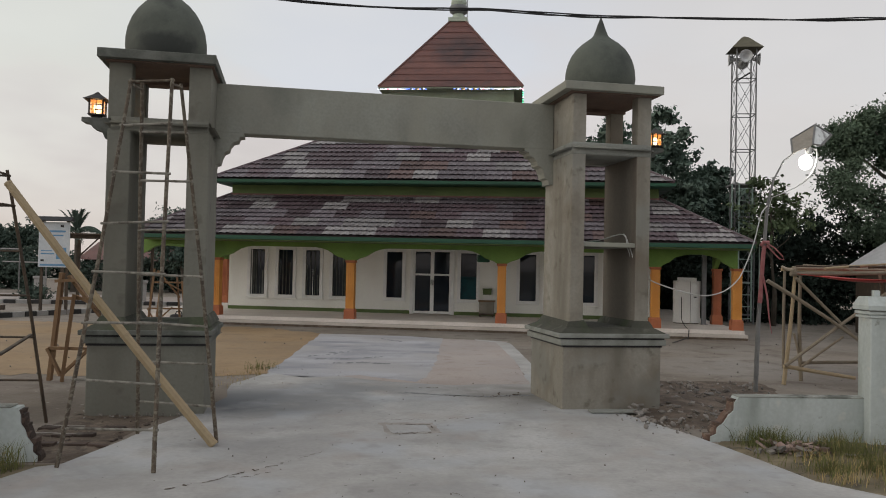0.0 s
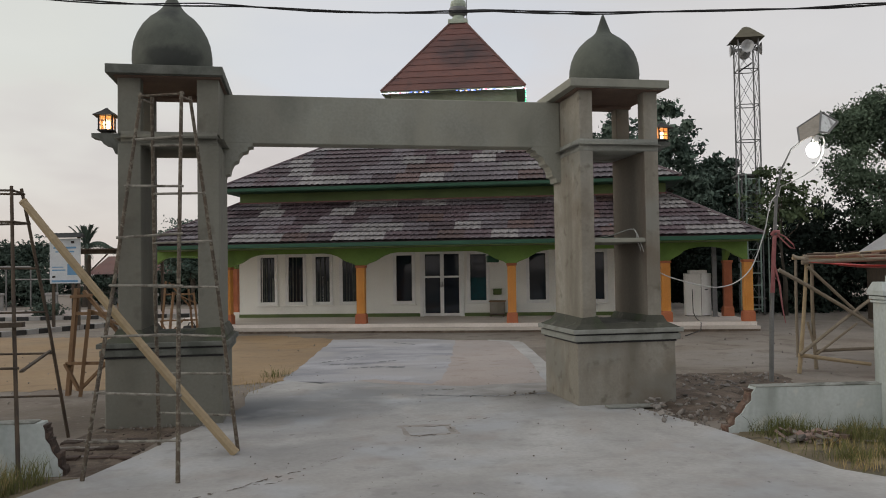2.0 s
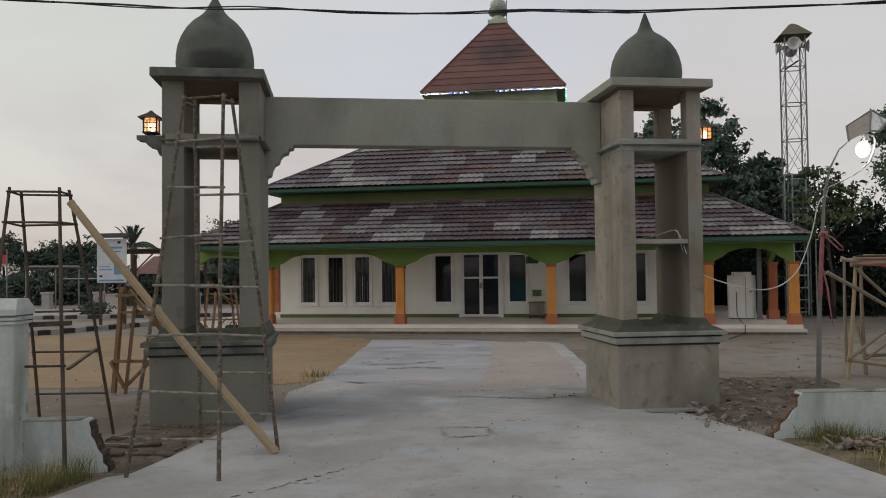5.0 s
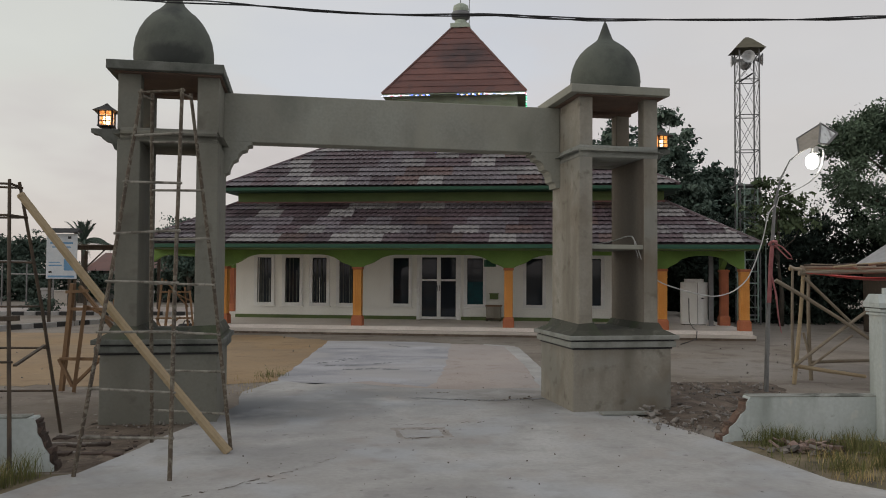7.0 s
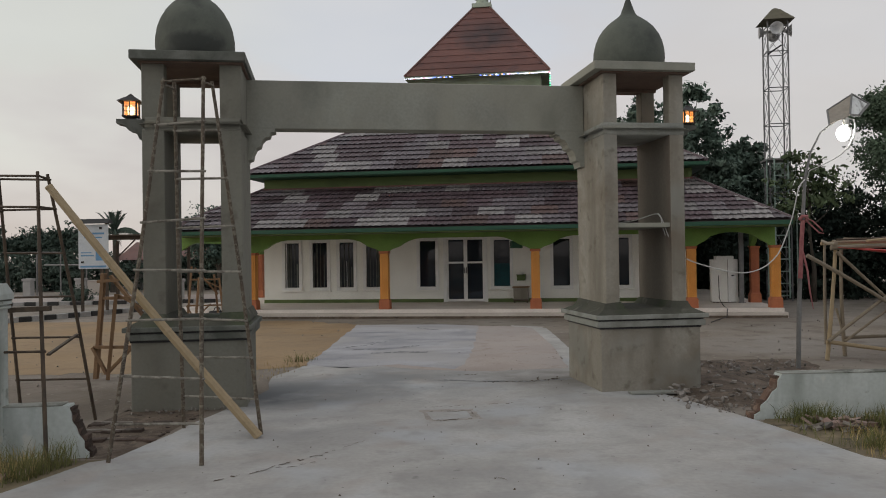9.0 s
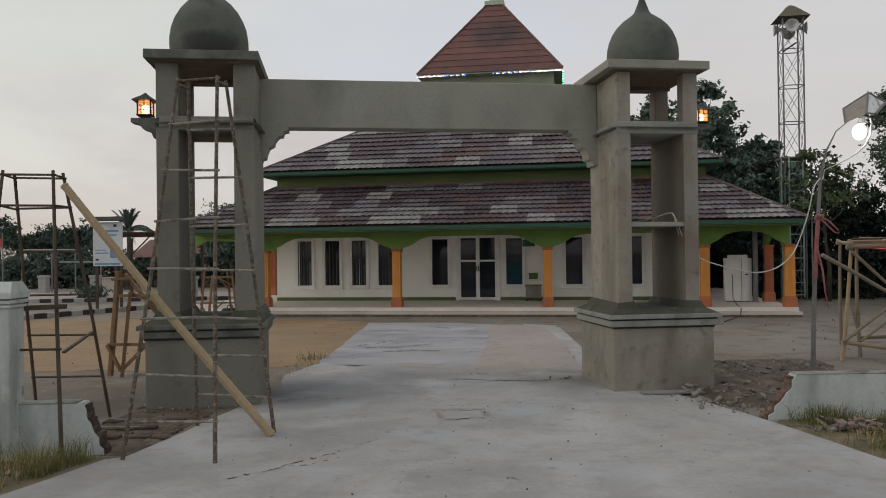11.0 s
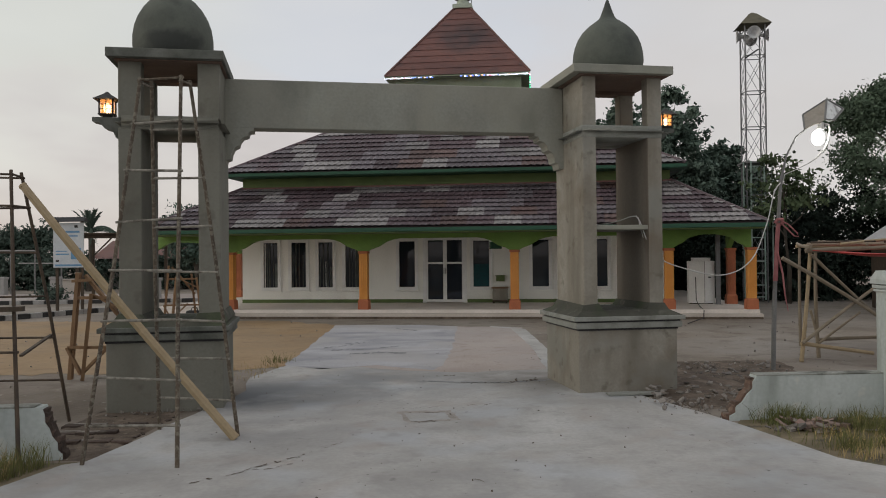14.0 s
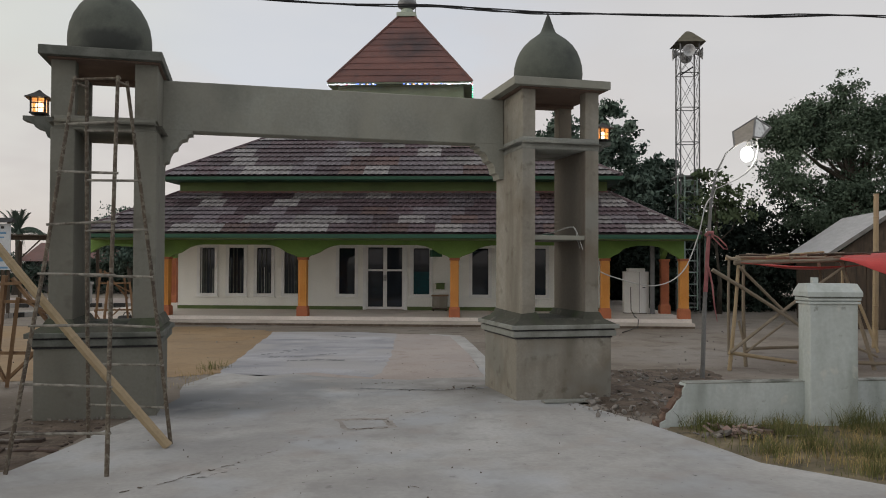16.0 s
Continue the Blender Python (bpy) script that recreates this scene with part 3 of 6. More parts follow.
def gate_tower(x, skin, skin_side, p0, p1, walls):
    """One tower, its pedestal's front corner at x."""
    # pedestal: shaft, neck, two bands and a sloping cap
    bm = block(x + p0, x + p1, 0.0, 1.3, -0.05, 0.77, 0.012)
    ped = part("pedestal", bm, skin, gate, "plain cement pedestal")
    bm = bmesh.new()
    box(bm, x + p0 - 0.05, x + p1 + 0.05, -0.05, 1.35, 0.79, 0.865, 0.008)
    part("lower_band", bm, CEMENT_DARK if x < -1 else BAND, ped)
    bm = bmesh.new()
    box(bm, x + p0 - 0.01, x + p1 + 0.01, -0.01, 1.31, 0.765, 0.795)
    box(bm, x + p0 - 0.03, x + p1 + 0.03, -0.03, 1.33, 0.86, 0.89)
    part("groove", bm, BLACK, ped)
    bm = bmesh.new()
    box(bm, x + p0 - 0.08, x + p1 + 0.08, -0.08, 1.38, 0.885, 0.94, 0.008)
    part("upper_band", bm, CEMENT_DARK if x < -1 else BAND, ped)
    bm = bmesh.new()
    frustum(bm, (x + p0 - 0.06, x + p1 + 0.06, -0.06, 1.36), (x + p0 + 0.07, x + p1 - 0.07, 0.07, 1.23), 0.938, 1.005)
    part("sloping_cap", bm, MOSSY, ped, "dark weathered mortar cap")
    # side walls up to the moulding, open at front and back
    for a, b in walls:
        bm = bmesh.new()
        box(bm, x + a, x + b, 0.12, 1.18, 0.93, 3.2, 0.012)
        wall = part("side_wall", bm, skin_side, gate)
        # right tower's inward faces take the render with shade painted in
        wall.data.materials.append(CEMENT_SHADE_STREAKED)
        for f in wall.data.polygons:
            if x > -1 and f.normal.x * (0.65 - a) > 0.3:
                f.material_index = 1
        bm = bmesh.new()
        frustum(bm, (x + a - 0.07, x + b + 0.07, 0.06, 1.24), (x + a - 0.008, x + b + 0.008, 0.112, 1.188), 0.98, 1.085)
        for v in bm.verts:
            v.co += Vector((0.014, 0.014, 0.02)) * noise.noise(v.co * 7.0)
        part("mortar_mound", bm, MOSSY, ped, "mossy mortar mound at the column foot")
    bm = bmesh.new()
    box(bm, x + 0.045, x + 1.255, 0.045, 1.255, 3.185, 3.338)
    bmesh.ops.bevel(bm, geom=bm.edges[:], offset=0.0745, segments=6, affect="EDGES")
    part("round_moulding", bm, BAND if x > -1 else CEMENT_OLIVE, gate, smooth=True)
    inner = walls[0] if x > -1 else walls[1]
    part("beam_side_wall", block(x + inner[0] + 0.004, x + inner[1] - 0.004, 0.29, 1.01, 3.31, 3.968), skin_side, gate)
    for a, b in walls:
        for c, d in ((0.12, 0.30), (1.0, 1.18)):
            part("upper_post", block(x + a, x + b, c, d, 3.31, 3.968, 0.01), skin_side, gate)
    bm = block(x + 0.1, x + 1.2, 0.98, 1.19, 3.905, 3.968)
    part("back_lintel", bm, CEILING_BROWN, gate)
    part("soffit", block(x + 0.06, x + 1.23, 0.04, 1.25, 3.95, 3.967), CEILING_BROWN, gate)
    bm = bmesh.new()
    s0, s1 = (-0.044, 1.27) if x > -1 else (-0.014, 1.262)
    box(bm, x + s0, x + s1, -0.05, 1.35, 3.966, 4.07, 0.008)
    part("roof_slab", bm, CEMENT_DARK if x < -1 else CEMENT, gate)
    bm = lathe(bmesh.new(), DOME_SLIM if x > -1 else DOME_FULL, x + (0.68 if x > -1 else 0.612), 0.65, 4.068, 48)
    part("dome", bm, DOME, gate, "dark mossy onion dome with a pointed tip", smooth=True)


gate_tower(0.0, CEMENT_BROWN, CEMENT_BROWN, 0.0, 1.3, ((0.12, 0.30), (0.99, 1.18)))
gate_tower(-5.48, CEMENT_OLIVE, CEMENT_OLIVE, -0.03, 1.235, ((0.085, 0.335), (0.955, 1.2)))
part("cross_beam", block(-4.34, 0.12, 0.86, 1.14, 3.335, 3.95, 0.012), CEMENT, gate)


def bracket(x, side, y0=0.86, y1=1.14, size=1.0):
    """A stepped corbel under the beam, growing out to the given side of x."""
    s = side * size
    o = [(0, 0), (0.40, 0), (0.40, -0.035), (0.345, -0.045), (0.33, -0.09), (0.27, -0.105), (0.23, -0.15), (0.215, -0.20), (0.16, -0.225), (0.13, -0.28), (0.115, -0.345), (0.07, -0.36), (0.055, -0.42), (0, -0.42)]
    bm = prism_y(bmesh.new(), [(x + s * a, 3.34 + size * 1.13 * b) for a, b in o], y0, y1)
    return part("corbel", bm, CEMENT, gate)


bracket(-4.34, 1)
bracket(0.12, -1)
for x, side in ((-5.38, -1), (1.16, 1)):
    o = [(0, 0), (0.34, 0), (0.34, -0.05), (0.26, -0.07), (0.22, -0.13), (0.14, -0.16), (0.11, -0.24), (0.06, -0.27), (0.04, -0.36), (0, -0.40)]
    bm = prism_y(bmesh.new(), [(x + side * a * 1.15, 3.38 + b) for a, b in o], 0.52, 0.72)
    part("lantern_corbel", bm, CEMENT_DARK, gate)
part("shelf", block(0.29, 1.0, 0.14, 1.15, 2.02, 2.08, 0.01), CEMENT, gate, "thin cement shelf with a cable on it")
part("mortar_lump", block(0.36, 0.43, 0.9, 0.98, 3.32, 3.44, 0.02), TERRACOTTA, gate, "red clay lump")


def lantern(x, size):
    """A four-sided coach lantern with a hipped cap."""
    th = base("lantern", GATE @ pose(x, 0.62, 3.382) @ Matrix.Scale(size, 4), "small black iron lantern glowing amber on a gate corbel", "lantern", "gate lanterns")
    part("foot", block(-0.06, 0.06, -0.06, 0.06, 0.0, 0.05), DARK_IRON, th)
    bm = bmesh.new()
    for sx in (-1, 1):
        for sy in (-1, 1):
            box(bm, sx * 0.105 - 0.012, sx * 0.105 + 0.012, sy * 0.105 - 0.012, sy * 0.105 + 0.012, 0.05, 0.30)
    box(bm, -0.125, 0.125, -0.125, 0.125, 0.045, 0.065)
    for z in (0.13, 0.21):
        for sy in (-1, 1):
            box(bm, -0.11, 0.11, sy * 0.11 - 0.006, sy * 0.11 + 0.006, z, z + 0.012)
    box(bm, -0.006, 0.006, -0.116, -0.104, 0.06, 0.30)
    part("cage", bm, DARK_IRON, th)
    part("glass", block(-0.09, 0.09, -0.09, 0.09, 0.066, 0.295), LANTERN_LIT, th, "lit amber glass")
    part("bulb", lathe(bmesh.new(), [(0.0, 0.08), (0.045, 0.10), (0.062, 0.17), (0.045, 0.235), (0.0, 0.25)], 0, 0, 0, 14), BULB_WARM, th, "glowing warm bulb", smooth=True)
    bm = bmesh.new()
    frustum(bm, (-0.19, 0.19, -0.19, 0.19), (-0.06, 0.06, -0.06, 0.06), 0.298, 0.39)
    frustum(bm, (-0.06, 0.06, -0.06, 0.06), (-0.01, 0.01, -0.01, 0.01), 0.39, 0.44)
    part("cap", bm, DARK_IRON, th)


lantern(-5.62, 0.72)
lantern(1.475, 0.64)

# ---- mosque ----
MX = -0.58
MOSQUE = pose(0, 21.8, 0, 0, 0, -6.6) @ pose(MX, 0, 0)
hall = base("mosque", MOSQUE, "white mosque with lime green arches and tiered maroon roofs", "mosque")
FLOOR = 0.22
part("lower_step", block(-9.1, 8.78, 0.0, 18.5, -0.05, 0.12, 0.01), STEP, hall)
# dark strip for the shadow gap and debris along the step foot
part("base_joint", block(-9.08, 8.76, -0.03, 0.004, -0.04, 0.04), DARK_SOIL, hall)
part("veranda_floor", block(-8.85, 8.74, 0.22, 18.3, 0.11, FLOOR, 0.008), TILE_FLOOR, hall)

# front wall with real openings
WY, WT = 3.6, 0.18
OPEN = [(-6.17, -5.58), (-5.22, -4.62), (-4.30, -3.72), (-3.40, -2.82), (-1.62, -1.0), (0.78, 1.40), (2.66, 3.28), (4.56, 5.1)]
SILL, HEAD = 0.67, 2.25
DOOR = (-0.74, 0.58)
xs = sorted([-6.85, 6.85, *DOOR] + [v for o in OPEN for v in o])
bm = bmesh.new()
for a, b in zip(xs, xs[1:]):
    if (a, b) == DOOR:
        box(bm, a, b, WY, WY + WT, 2.36, 3.3)
    elif (a, b) in OPEN:
        box(bm, a, b, WY, WY + WT, FLOOR, SILL)
        box(bm, a, b, WY, WY + WT, HEAD, 3.3)
    else:
        box(bm, a, b, WY, WY + WT, FLOOR, 3.3)
bmesh.ops.remove_doubles(bm, verts=bm.verts[:], dist=0.0005)
part("front_wall", bm, WALL_WHITE, hall)
for sx in (-1, 1):
    bm = bmesh.new()
    x = sx * 6.76
    for a, b in ((3.78, 4.6), (6.0, 7.2), (8.6, 9.8), (11.2, 12.4)):
        box(bm, x - 0.09, x + 0.09, a, b, FLOOR, 3.3)
    for a, b in ((4.6, 6.0), (7.2, 8.6), (9.8, 11.2)):
        box(bm, x - 0.09, x + 0.09, a, b, FLOOR, 0.7)
        box(bm, x - 0.09, x + 0.09, a, b, 2.3, 3.3)
    part("side_wall", bm, WALL_WHITE, hall)
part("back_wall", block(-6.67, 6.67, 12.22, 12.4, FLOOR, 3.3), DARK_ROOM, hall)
bm = bmesh.new()
for a, b in ((-6.85, DOOR[0] - 0.06), (DOOR[1] + 0.06, 6.85)):
    box(bm, a, b, WY - 0.03, WY, FLOOR, FLOOR + 0.11)
part("green_skirting", bm, GREEN_OLIVE, hall)
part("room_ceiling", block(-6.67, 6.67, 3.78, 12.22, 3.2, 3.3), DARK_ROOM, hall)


def window(x0, x1, z0, z1):
    cx = (x0 + x1) / 2
    bm = bmesh.new()
    f = 0.055
    box(bm, x0 - 0.05, x0 + f, WY - 0.035, WY + 0.07, z0 - 0.05, z1 + 0.05)
    box(bm, x1 - f, x1 + 0.05, WY - 0.035, WY + 0.07, z0 - 0.05, z1 + 0.05)
    box(bm, x0 + f, x1 - f, WY - 0.035, WY + 0.07, z1 - f, z1 + 0.05)
    box(bm, x0 + f, x1 - f, WY - 0.035, WY + 0.07, z0 - 0.05, z0 + f)
    fr = part("window_frame", bm, FRAME_WHITE, hall)
    pane = part("pane", block(x0 + f, x1 - f, WY + 0.03, WY + 0.036, z0 + f, z1 - f), GLASS, fr, "dark glass pane")
    bm = block(x0 - 0.09, x1 + 0.09, WY - 0.07, WY, z0 - 0.085, z0 - 0.05, 0.006)
    part("window_sill", bm, WALL_WHITE, fr)
    return fr


for i, (a, b) in enumerate(OPEN):
    fr = window(a, b, SILL, HEAD)
    if i < 4:
        folds = random.Random(40 + i)
        f = 0.06
        while f < 0.92:
            w = folds.uniform(0.005, 0.026)
            x = a + 0.07 + f * (b - a - 0.14)
            top = HEAD - 0.07 - (folds.uniform(0.3, 0.9) if folds.random() < 0.4 else 0.0)
            # grey strips are curtain folds, thin white ones painted glints on the pane
            part("curtain_fold", block(x - w, x + w, WY + 0.012, WY + 0.022, SILL + 0.06, top), FRAME_WHITE if folds.random() < 0.13 and w < 0.016 else CURTAIN, fr)
            f += folds.uniform(0.11, 0.3)
# double door, one leaf with a cross rail, glass above and below
dr = part("door_frame", block(DOOR[0] - 0.05, DOOR[0] + 0.05, WY - 0.04, WY + 0.1, FLOOR, 2.36), FRAME_WHITE, hall)
part("jamb", block(DOOR[1] - 0.05, DOOR[1] + 0.05, WY - 0.04, WY + 0.1, FLOOR, 2.36), FRAME_WHITE, dr)
part("head", block(DOOR[0] + 0.05, DOOR[1] - 0.05, WY - 0.04, WY + 0.1, 2.29, 2.36), FRAME_WHITE, dr)
mid = (DOOR[0] + DOOR[1]) / 2
for a, b in ((DOOR[0] + 0.05, mid), (mid, DOOR[1] - 0.05)):
    bm = bmesh.new()
    box(bm, a, a + 0.06, WY, WY + 0.05, FLOOR + 0.02, 2.29)
    box(bm, b - 0.06, b, WY, WY + 0.05, FLOOR + 0.02, 2.29)
    box(bm, a + 0.06, b - 0.06, WY, WY + 0.05, FLOOR + 0.02, FLOOR + 0.10)
    box(bm, a + 0.06, b - 0.06, WY, WY + 0.05, 1.46, 1.52)
    box(bm, a + 0.06, b - 0.06, WY, WY + 0.05, 2.22, 2.29)
    leaf = part("door_leaf", bm, FRAME_WHITE, hall, "white aluminium door leaf")
    part("lower_pane", block(a + 0.06, b - 0.06, WY + 0.02, WY + 0.026, FLOOR + 0.10, 1.46), GLASS, leaf)
    part("upper_pane", block(a + 0.06, b - 0.06, WY + 0.02, WY + 0.026, 1.52, 2.22), GLASS, leaf)
    hx = b - 0.03 if a < mid - 0.1 else a + 0.03
    part("door_handle", block(hx - 0.012, hx + 0.012, WY - 0.05, WY, 1.15, 1.33, 0.004), STEEL, leaf)
part("curtain", block(0.84, 1.34, WY + 0.015, WY + 0.025, 0.74, 1.45), TEAL, hall, "teal curtain behind the glass")

# veranda columns: base, fluted shaft, cap
COLS = [-8.55, -5.95, -2.0, 2.27, 6.43, 8.57]
CY = 0.42


def column(x, y, mat_shaft):
    bm = bmesh.new()
    box(bm, x - 0.115, x + 0.115, y - 0.115, y + 0.115, FLOOR + 0.27, 1.86)
    for k in (-0.055, 0.0, 0.055):
        box(bm, x + k - 0.014, x + k + 0.014, y - 0.127, y - 0.113, FLOOR + 0.4, 1.62)
    box(bm, x - 0.122, x + 0.122, y - 0.128, y + 0.122, 1.63, 1.66)
    box(bm, x - 0.07, x + 0.07, y - 0.124, y - 0.114, 1.69, 1.78)
    col = part("column", bm, mat_shaft, hall, "orange painted veranda column")
    bm = bmesh.new()
    frustum(bm, (x - 0.155, x + 0.155, y - 0.155, y + 0.155), (x - 0.15, x + 0.15, y - 0.15, y + 0.15), FLOOR, FLOOR + 0.24)
    frustum(bm, (x - 0.15, x + 0.15, y - 0.15, y + 0.15), (x - 0.117, x + 0.117, y - 0.117, y + 0.117), FLOOR + 0.24, FLOOR + 0.29)
    part("column_base", bm, TERRACOTTA, col, "terracotta column base")
    part("column_cap", block(x - 0.14, x + 0.14, y - 0.14, y + 0.14, 1.80, 1.87, 0.01), TERRACOTTA, col)


for x in COLS:
    column(x, CY, ORANGE)
for sx in (-1, 1):
    for y in ((2.75,) if sx > 0 else (7.4, 11.2)):
        column(8.57 if sx > 0 else -8.5, y, TERRACOTTA)


def arch_outline(a, b):
    """Green spandrel between two columns: a cut-corner flare at each side and a shallow arch."""
    w = b - a
    z0, z1 = 1.87, 2.62
    o = [(a, z1), (a, z0), (a + 0.14, z0)]
    o += [(a + 0.22, z0 + 0.05), (a + 0.34, z0 + 0.09), (a + 0.45, z0 + 0.13), (a + 0.56, z0 + 0.2), (a + 0.68, z0 + 0.27), (a + 0.85, z0 + 0.325), (a + 1.05, z0 + 0.355)]
    right = [(b - (x - a), z) for x, z in o[1:]][::-1]
    if w < 2.4:
        o = [(a, z1), (a, z0), (a + 0.12, z0), (a + 0.2, z0 + 0.06), (a + 0.36, z0 + 0.14), (a + 0.5, z0 + 0.26), (a + 0.68, z0 + 0.32)]
        right = [(b - (x - a), z) for x, z in o[1:]][::-1] 
        return o + [((a + b) / 2 - 0.15, z0 + 0.36), ((a + b) / 2 + 0.15, z0 + 0.36)] + right + [(b, z1)]
    return o + right + [(b, z1)]


for a, b in zip(COLS, COLS[1:]):
    bm = prism_y(bmesh.new(), arch_outline(a, b), CY - 0.07, CY + 0.07)
    part("arch_panel", bm, GREEN, hall, "lime green cut-corner arch panel")
for sx in (-1, 1):
    ys = [CY, 2.75] if sx > 0 else [CY, 7.4, 11.2]
    for a, b in zip(ys, ys[1:]):
        x = sx * 8.5
        bm = prism_x(bmesh.new(), [(y, min(z, 2.46)) for y, z in arch_outline(a + 0.07, b)], x - 0.07, x + 0.07)
        part("arch_panel", bm, GREEN, hall, "lime green cut-corner arch panel")
# unseen ceiling, made white to bounce light onto the porch wall
part("veranda_ceiling", block(-8.0, 8.3, 0.5, 18.2, 2.60, 2.64), WALL_WHITE, hall)

# roofs: hipped tiers round one centre line
E1, B1, E2 = 8.38, 6.35, 6.72        # half widths of the lower eave, the band and the upper eave
Y1, YB, Y2 = -0.85, 1.6, 0.95       # their front depths
CYR = 7.95                          # depth of the centre
Z1, ZB, ZE2, Z3 = 2.50, 3.80, 4.23, 6.98
YR = 2 * CYR


RX, TX = 0.32, 0.15                 # sideways shift of the wide roofs and of the top against the front wall


def hip_faces(bm, x, y0, y1, z, x2, y2, y3, z2, drop=0.0):
    lo = [bm.verts.new(c) for c in ((-x, y0, z), (x, y0, z), (x, y1, z), (-x, y1, z))]
    hi = [bm.verts.new(c) for c in ((-x2, y2, z2), (x2, y2, z2), (x2, y3, z2), (-x2, y3, z2))]
    for i in range(4):
        j = (i + 1) % 4
        bm.faces.new((lo[i], lo[j], hi[j], hi[i]))
    return lo, hi


def fascia(name, x, y0, y1, z0, z1, mat, t=0.04):
    bm = bmesh.new()
    box(bm, -x, x, y0, y0 + t, z0, z1)
    box(bm, -x, x, y1 - t, y1, z0, z1)
    box(bm, -x, -x + t, y0 + t, y1 - t, z0, z1)
    box(bm, x - t, x, y0 + t, y1 - t, z0, z1)
    ob = part(name, bm, mat, hall)
    ob.location.x = TX if x < 4 else RX
    return ob


bm = bmesh.new()
hip_faces(bm, E1 - 0.02, Y1 + 0.02, YR - Y1 - 0.02, Z1 - 0.02, B1 + 0.02, YB - 0.02, YR - YB + 0.02, ZB - 0.02)
roof1 = part("lower_roof", bm, ROOF_DARK, hall, "maroon and grey stepped roof sheets")
roof1.location.x = RX
bm = bmesh.new()
hip_faces(bm, E2 - 0.02, Y2 + 0.02, YR - Y2 - 0.02, ZE2 - 0.02, 2.2, CYR - 2.2, CYR + 2.2, Z3 - 0.02)
roof2 = part("middle_roof", bm, ROOF_DARK, hall, "maroon and grey stepped roof sheets")
roof2.location.x = RX - 0.06
bm = bmesh.new()
hip_faces(bm, 2.51, CYR - 2.51, CYR + 2.51, 7.98, 0.27, CYR - 0.27, CYR + 0.27, 10.96)
roof3 = part("top_roof", bm, ROOF_RED, hall, "rust red pyramid roof")
roof3.location.x = TX
fascia("lower_fascia", E1, Y1, YR - Y1, Z1 - 0.12, Z1 - 0.015, GREEN_DARK)
fascia("upper_fascia", E2, Y2, YR - Y2, ZE2 - 0.10, ZE2 - 0.01, GREEN_DARK)
fascia("top_fascia", 2.51, CYR - 2.51, CYR + 2.51, 7.90, 7.975, GREEN_PALE)
part("lower_soffit", block(-E1 + 0.04, E1 - 0.04, Y1 + 0.04, CY - 0.07, Z1 - 0.15, Z1 - 0.13), GREEN_OLIVE, hall).location.x = RX
bm = bmesh.new()
box(bm, -B1, B1, YB, YR - YB, ZB - 0.05, ZE2 + 0.15)
part("green_band", bm, GREEN_OLIVE, hall, "faded green wall band between roofs").location.x = RX
part("upper_soffit", block(-E2 + 0.04, E2 - 0.04, Y2 + 0.04, YR - Y2 - 0.04, ZE2 - 0.12, ZE2 - 0.10), GREEN_DARK, hall).location.x = RX
part("lantern_wall", block(-2.2, 2.2, CYR - 2.2, CYR + 2.2, Z3 - 0.3, 7.93), GREEN_PALE, hall, "pale green wall under the top roof").location.x = TX
part("top_soffit", block(-2.46, 2.46, CYR - 2.46, CYR + 2.46, 7.90, 7.92), GREEN_PALE, hall).location.x = TX
# ridge caps along the hips
for sx in (-1, 1):
    part("hip_cap", stick((sx * E1, Y1, Z1 + 0.02), (sx * B1, YB, ZB + 0.03), 0.055, 6), ROOF_DARK, roof1)
    part("hip_cap", stick((sx * E2, Y2, ZE2 + 0.02), (sx * 2.2, CYR - 2.2, Z3 + 0.03), 0.055, 6), ROOF_DARK, roof2)
    part("hip_cap", stick((sx * 2.51, CYR - 2.51, 8.0), (sx * 0.27, CYR - 0.27, 10.98), 0.045, 6), ROOF_RED, roof3)
part("flashing", block(-B1 - 0.03, B1 + 0.03, YB - 0.08, YB, ZB - 0.03, ZB + 0.04), ROOF_RED, roof1, "red brown flashing strip")

# finial: square cap, bowl, ball and rods
fin = part("finial", block(-0.36, 0.36, CYR - 0.36, CYR + 0.36, 10.94, 11.10, 0.01), FINIAL, hall, "pale green stacked finial with steel rods")
fin.location.x = TX
part("neck", lathe(bmesh.new(), [(0.0, 11.09), (0.26, 11.09), (0.24, 11.22), (0.20, 11.30), (0.0, 11.30)], 0, CYR, 0, 20), FINIAL, fin)
part("bowl", lathe(bmesh.new(), [(0.0, 11.29), (0.2, 11.29), (0.34, 11.38), (0.37, 11.5), (0.33, 11.6), (0.0, 11.6)], 0, CYR, 0, 24), STEEL, fin, "dull metal ball", smooth=True)
part("crown", lathe(bmesh.new(), [(0.0, 11.6), (0.27, 11.6), (0.30, 11.72), (0.28, 11.84), (0.16, 11.92), (0.0, 11.93)], 0, CYR, 0, 16), FINIAL, fin)
part("rod", stick((-0.02, CYR, 11.9), (-0.02, CYR, 13.2), 0.018, 6), STEEL, fin)
part("rod", stick((0.32, CYR, 11.0), (0.32, CYR, 12.6), 0.014, 6), STEEL, fin)


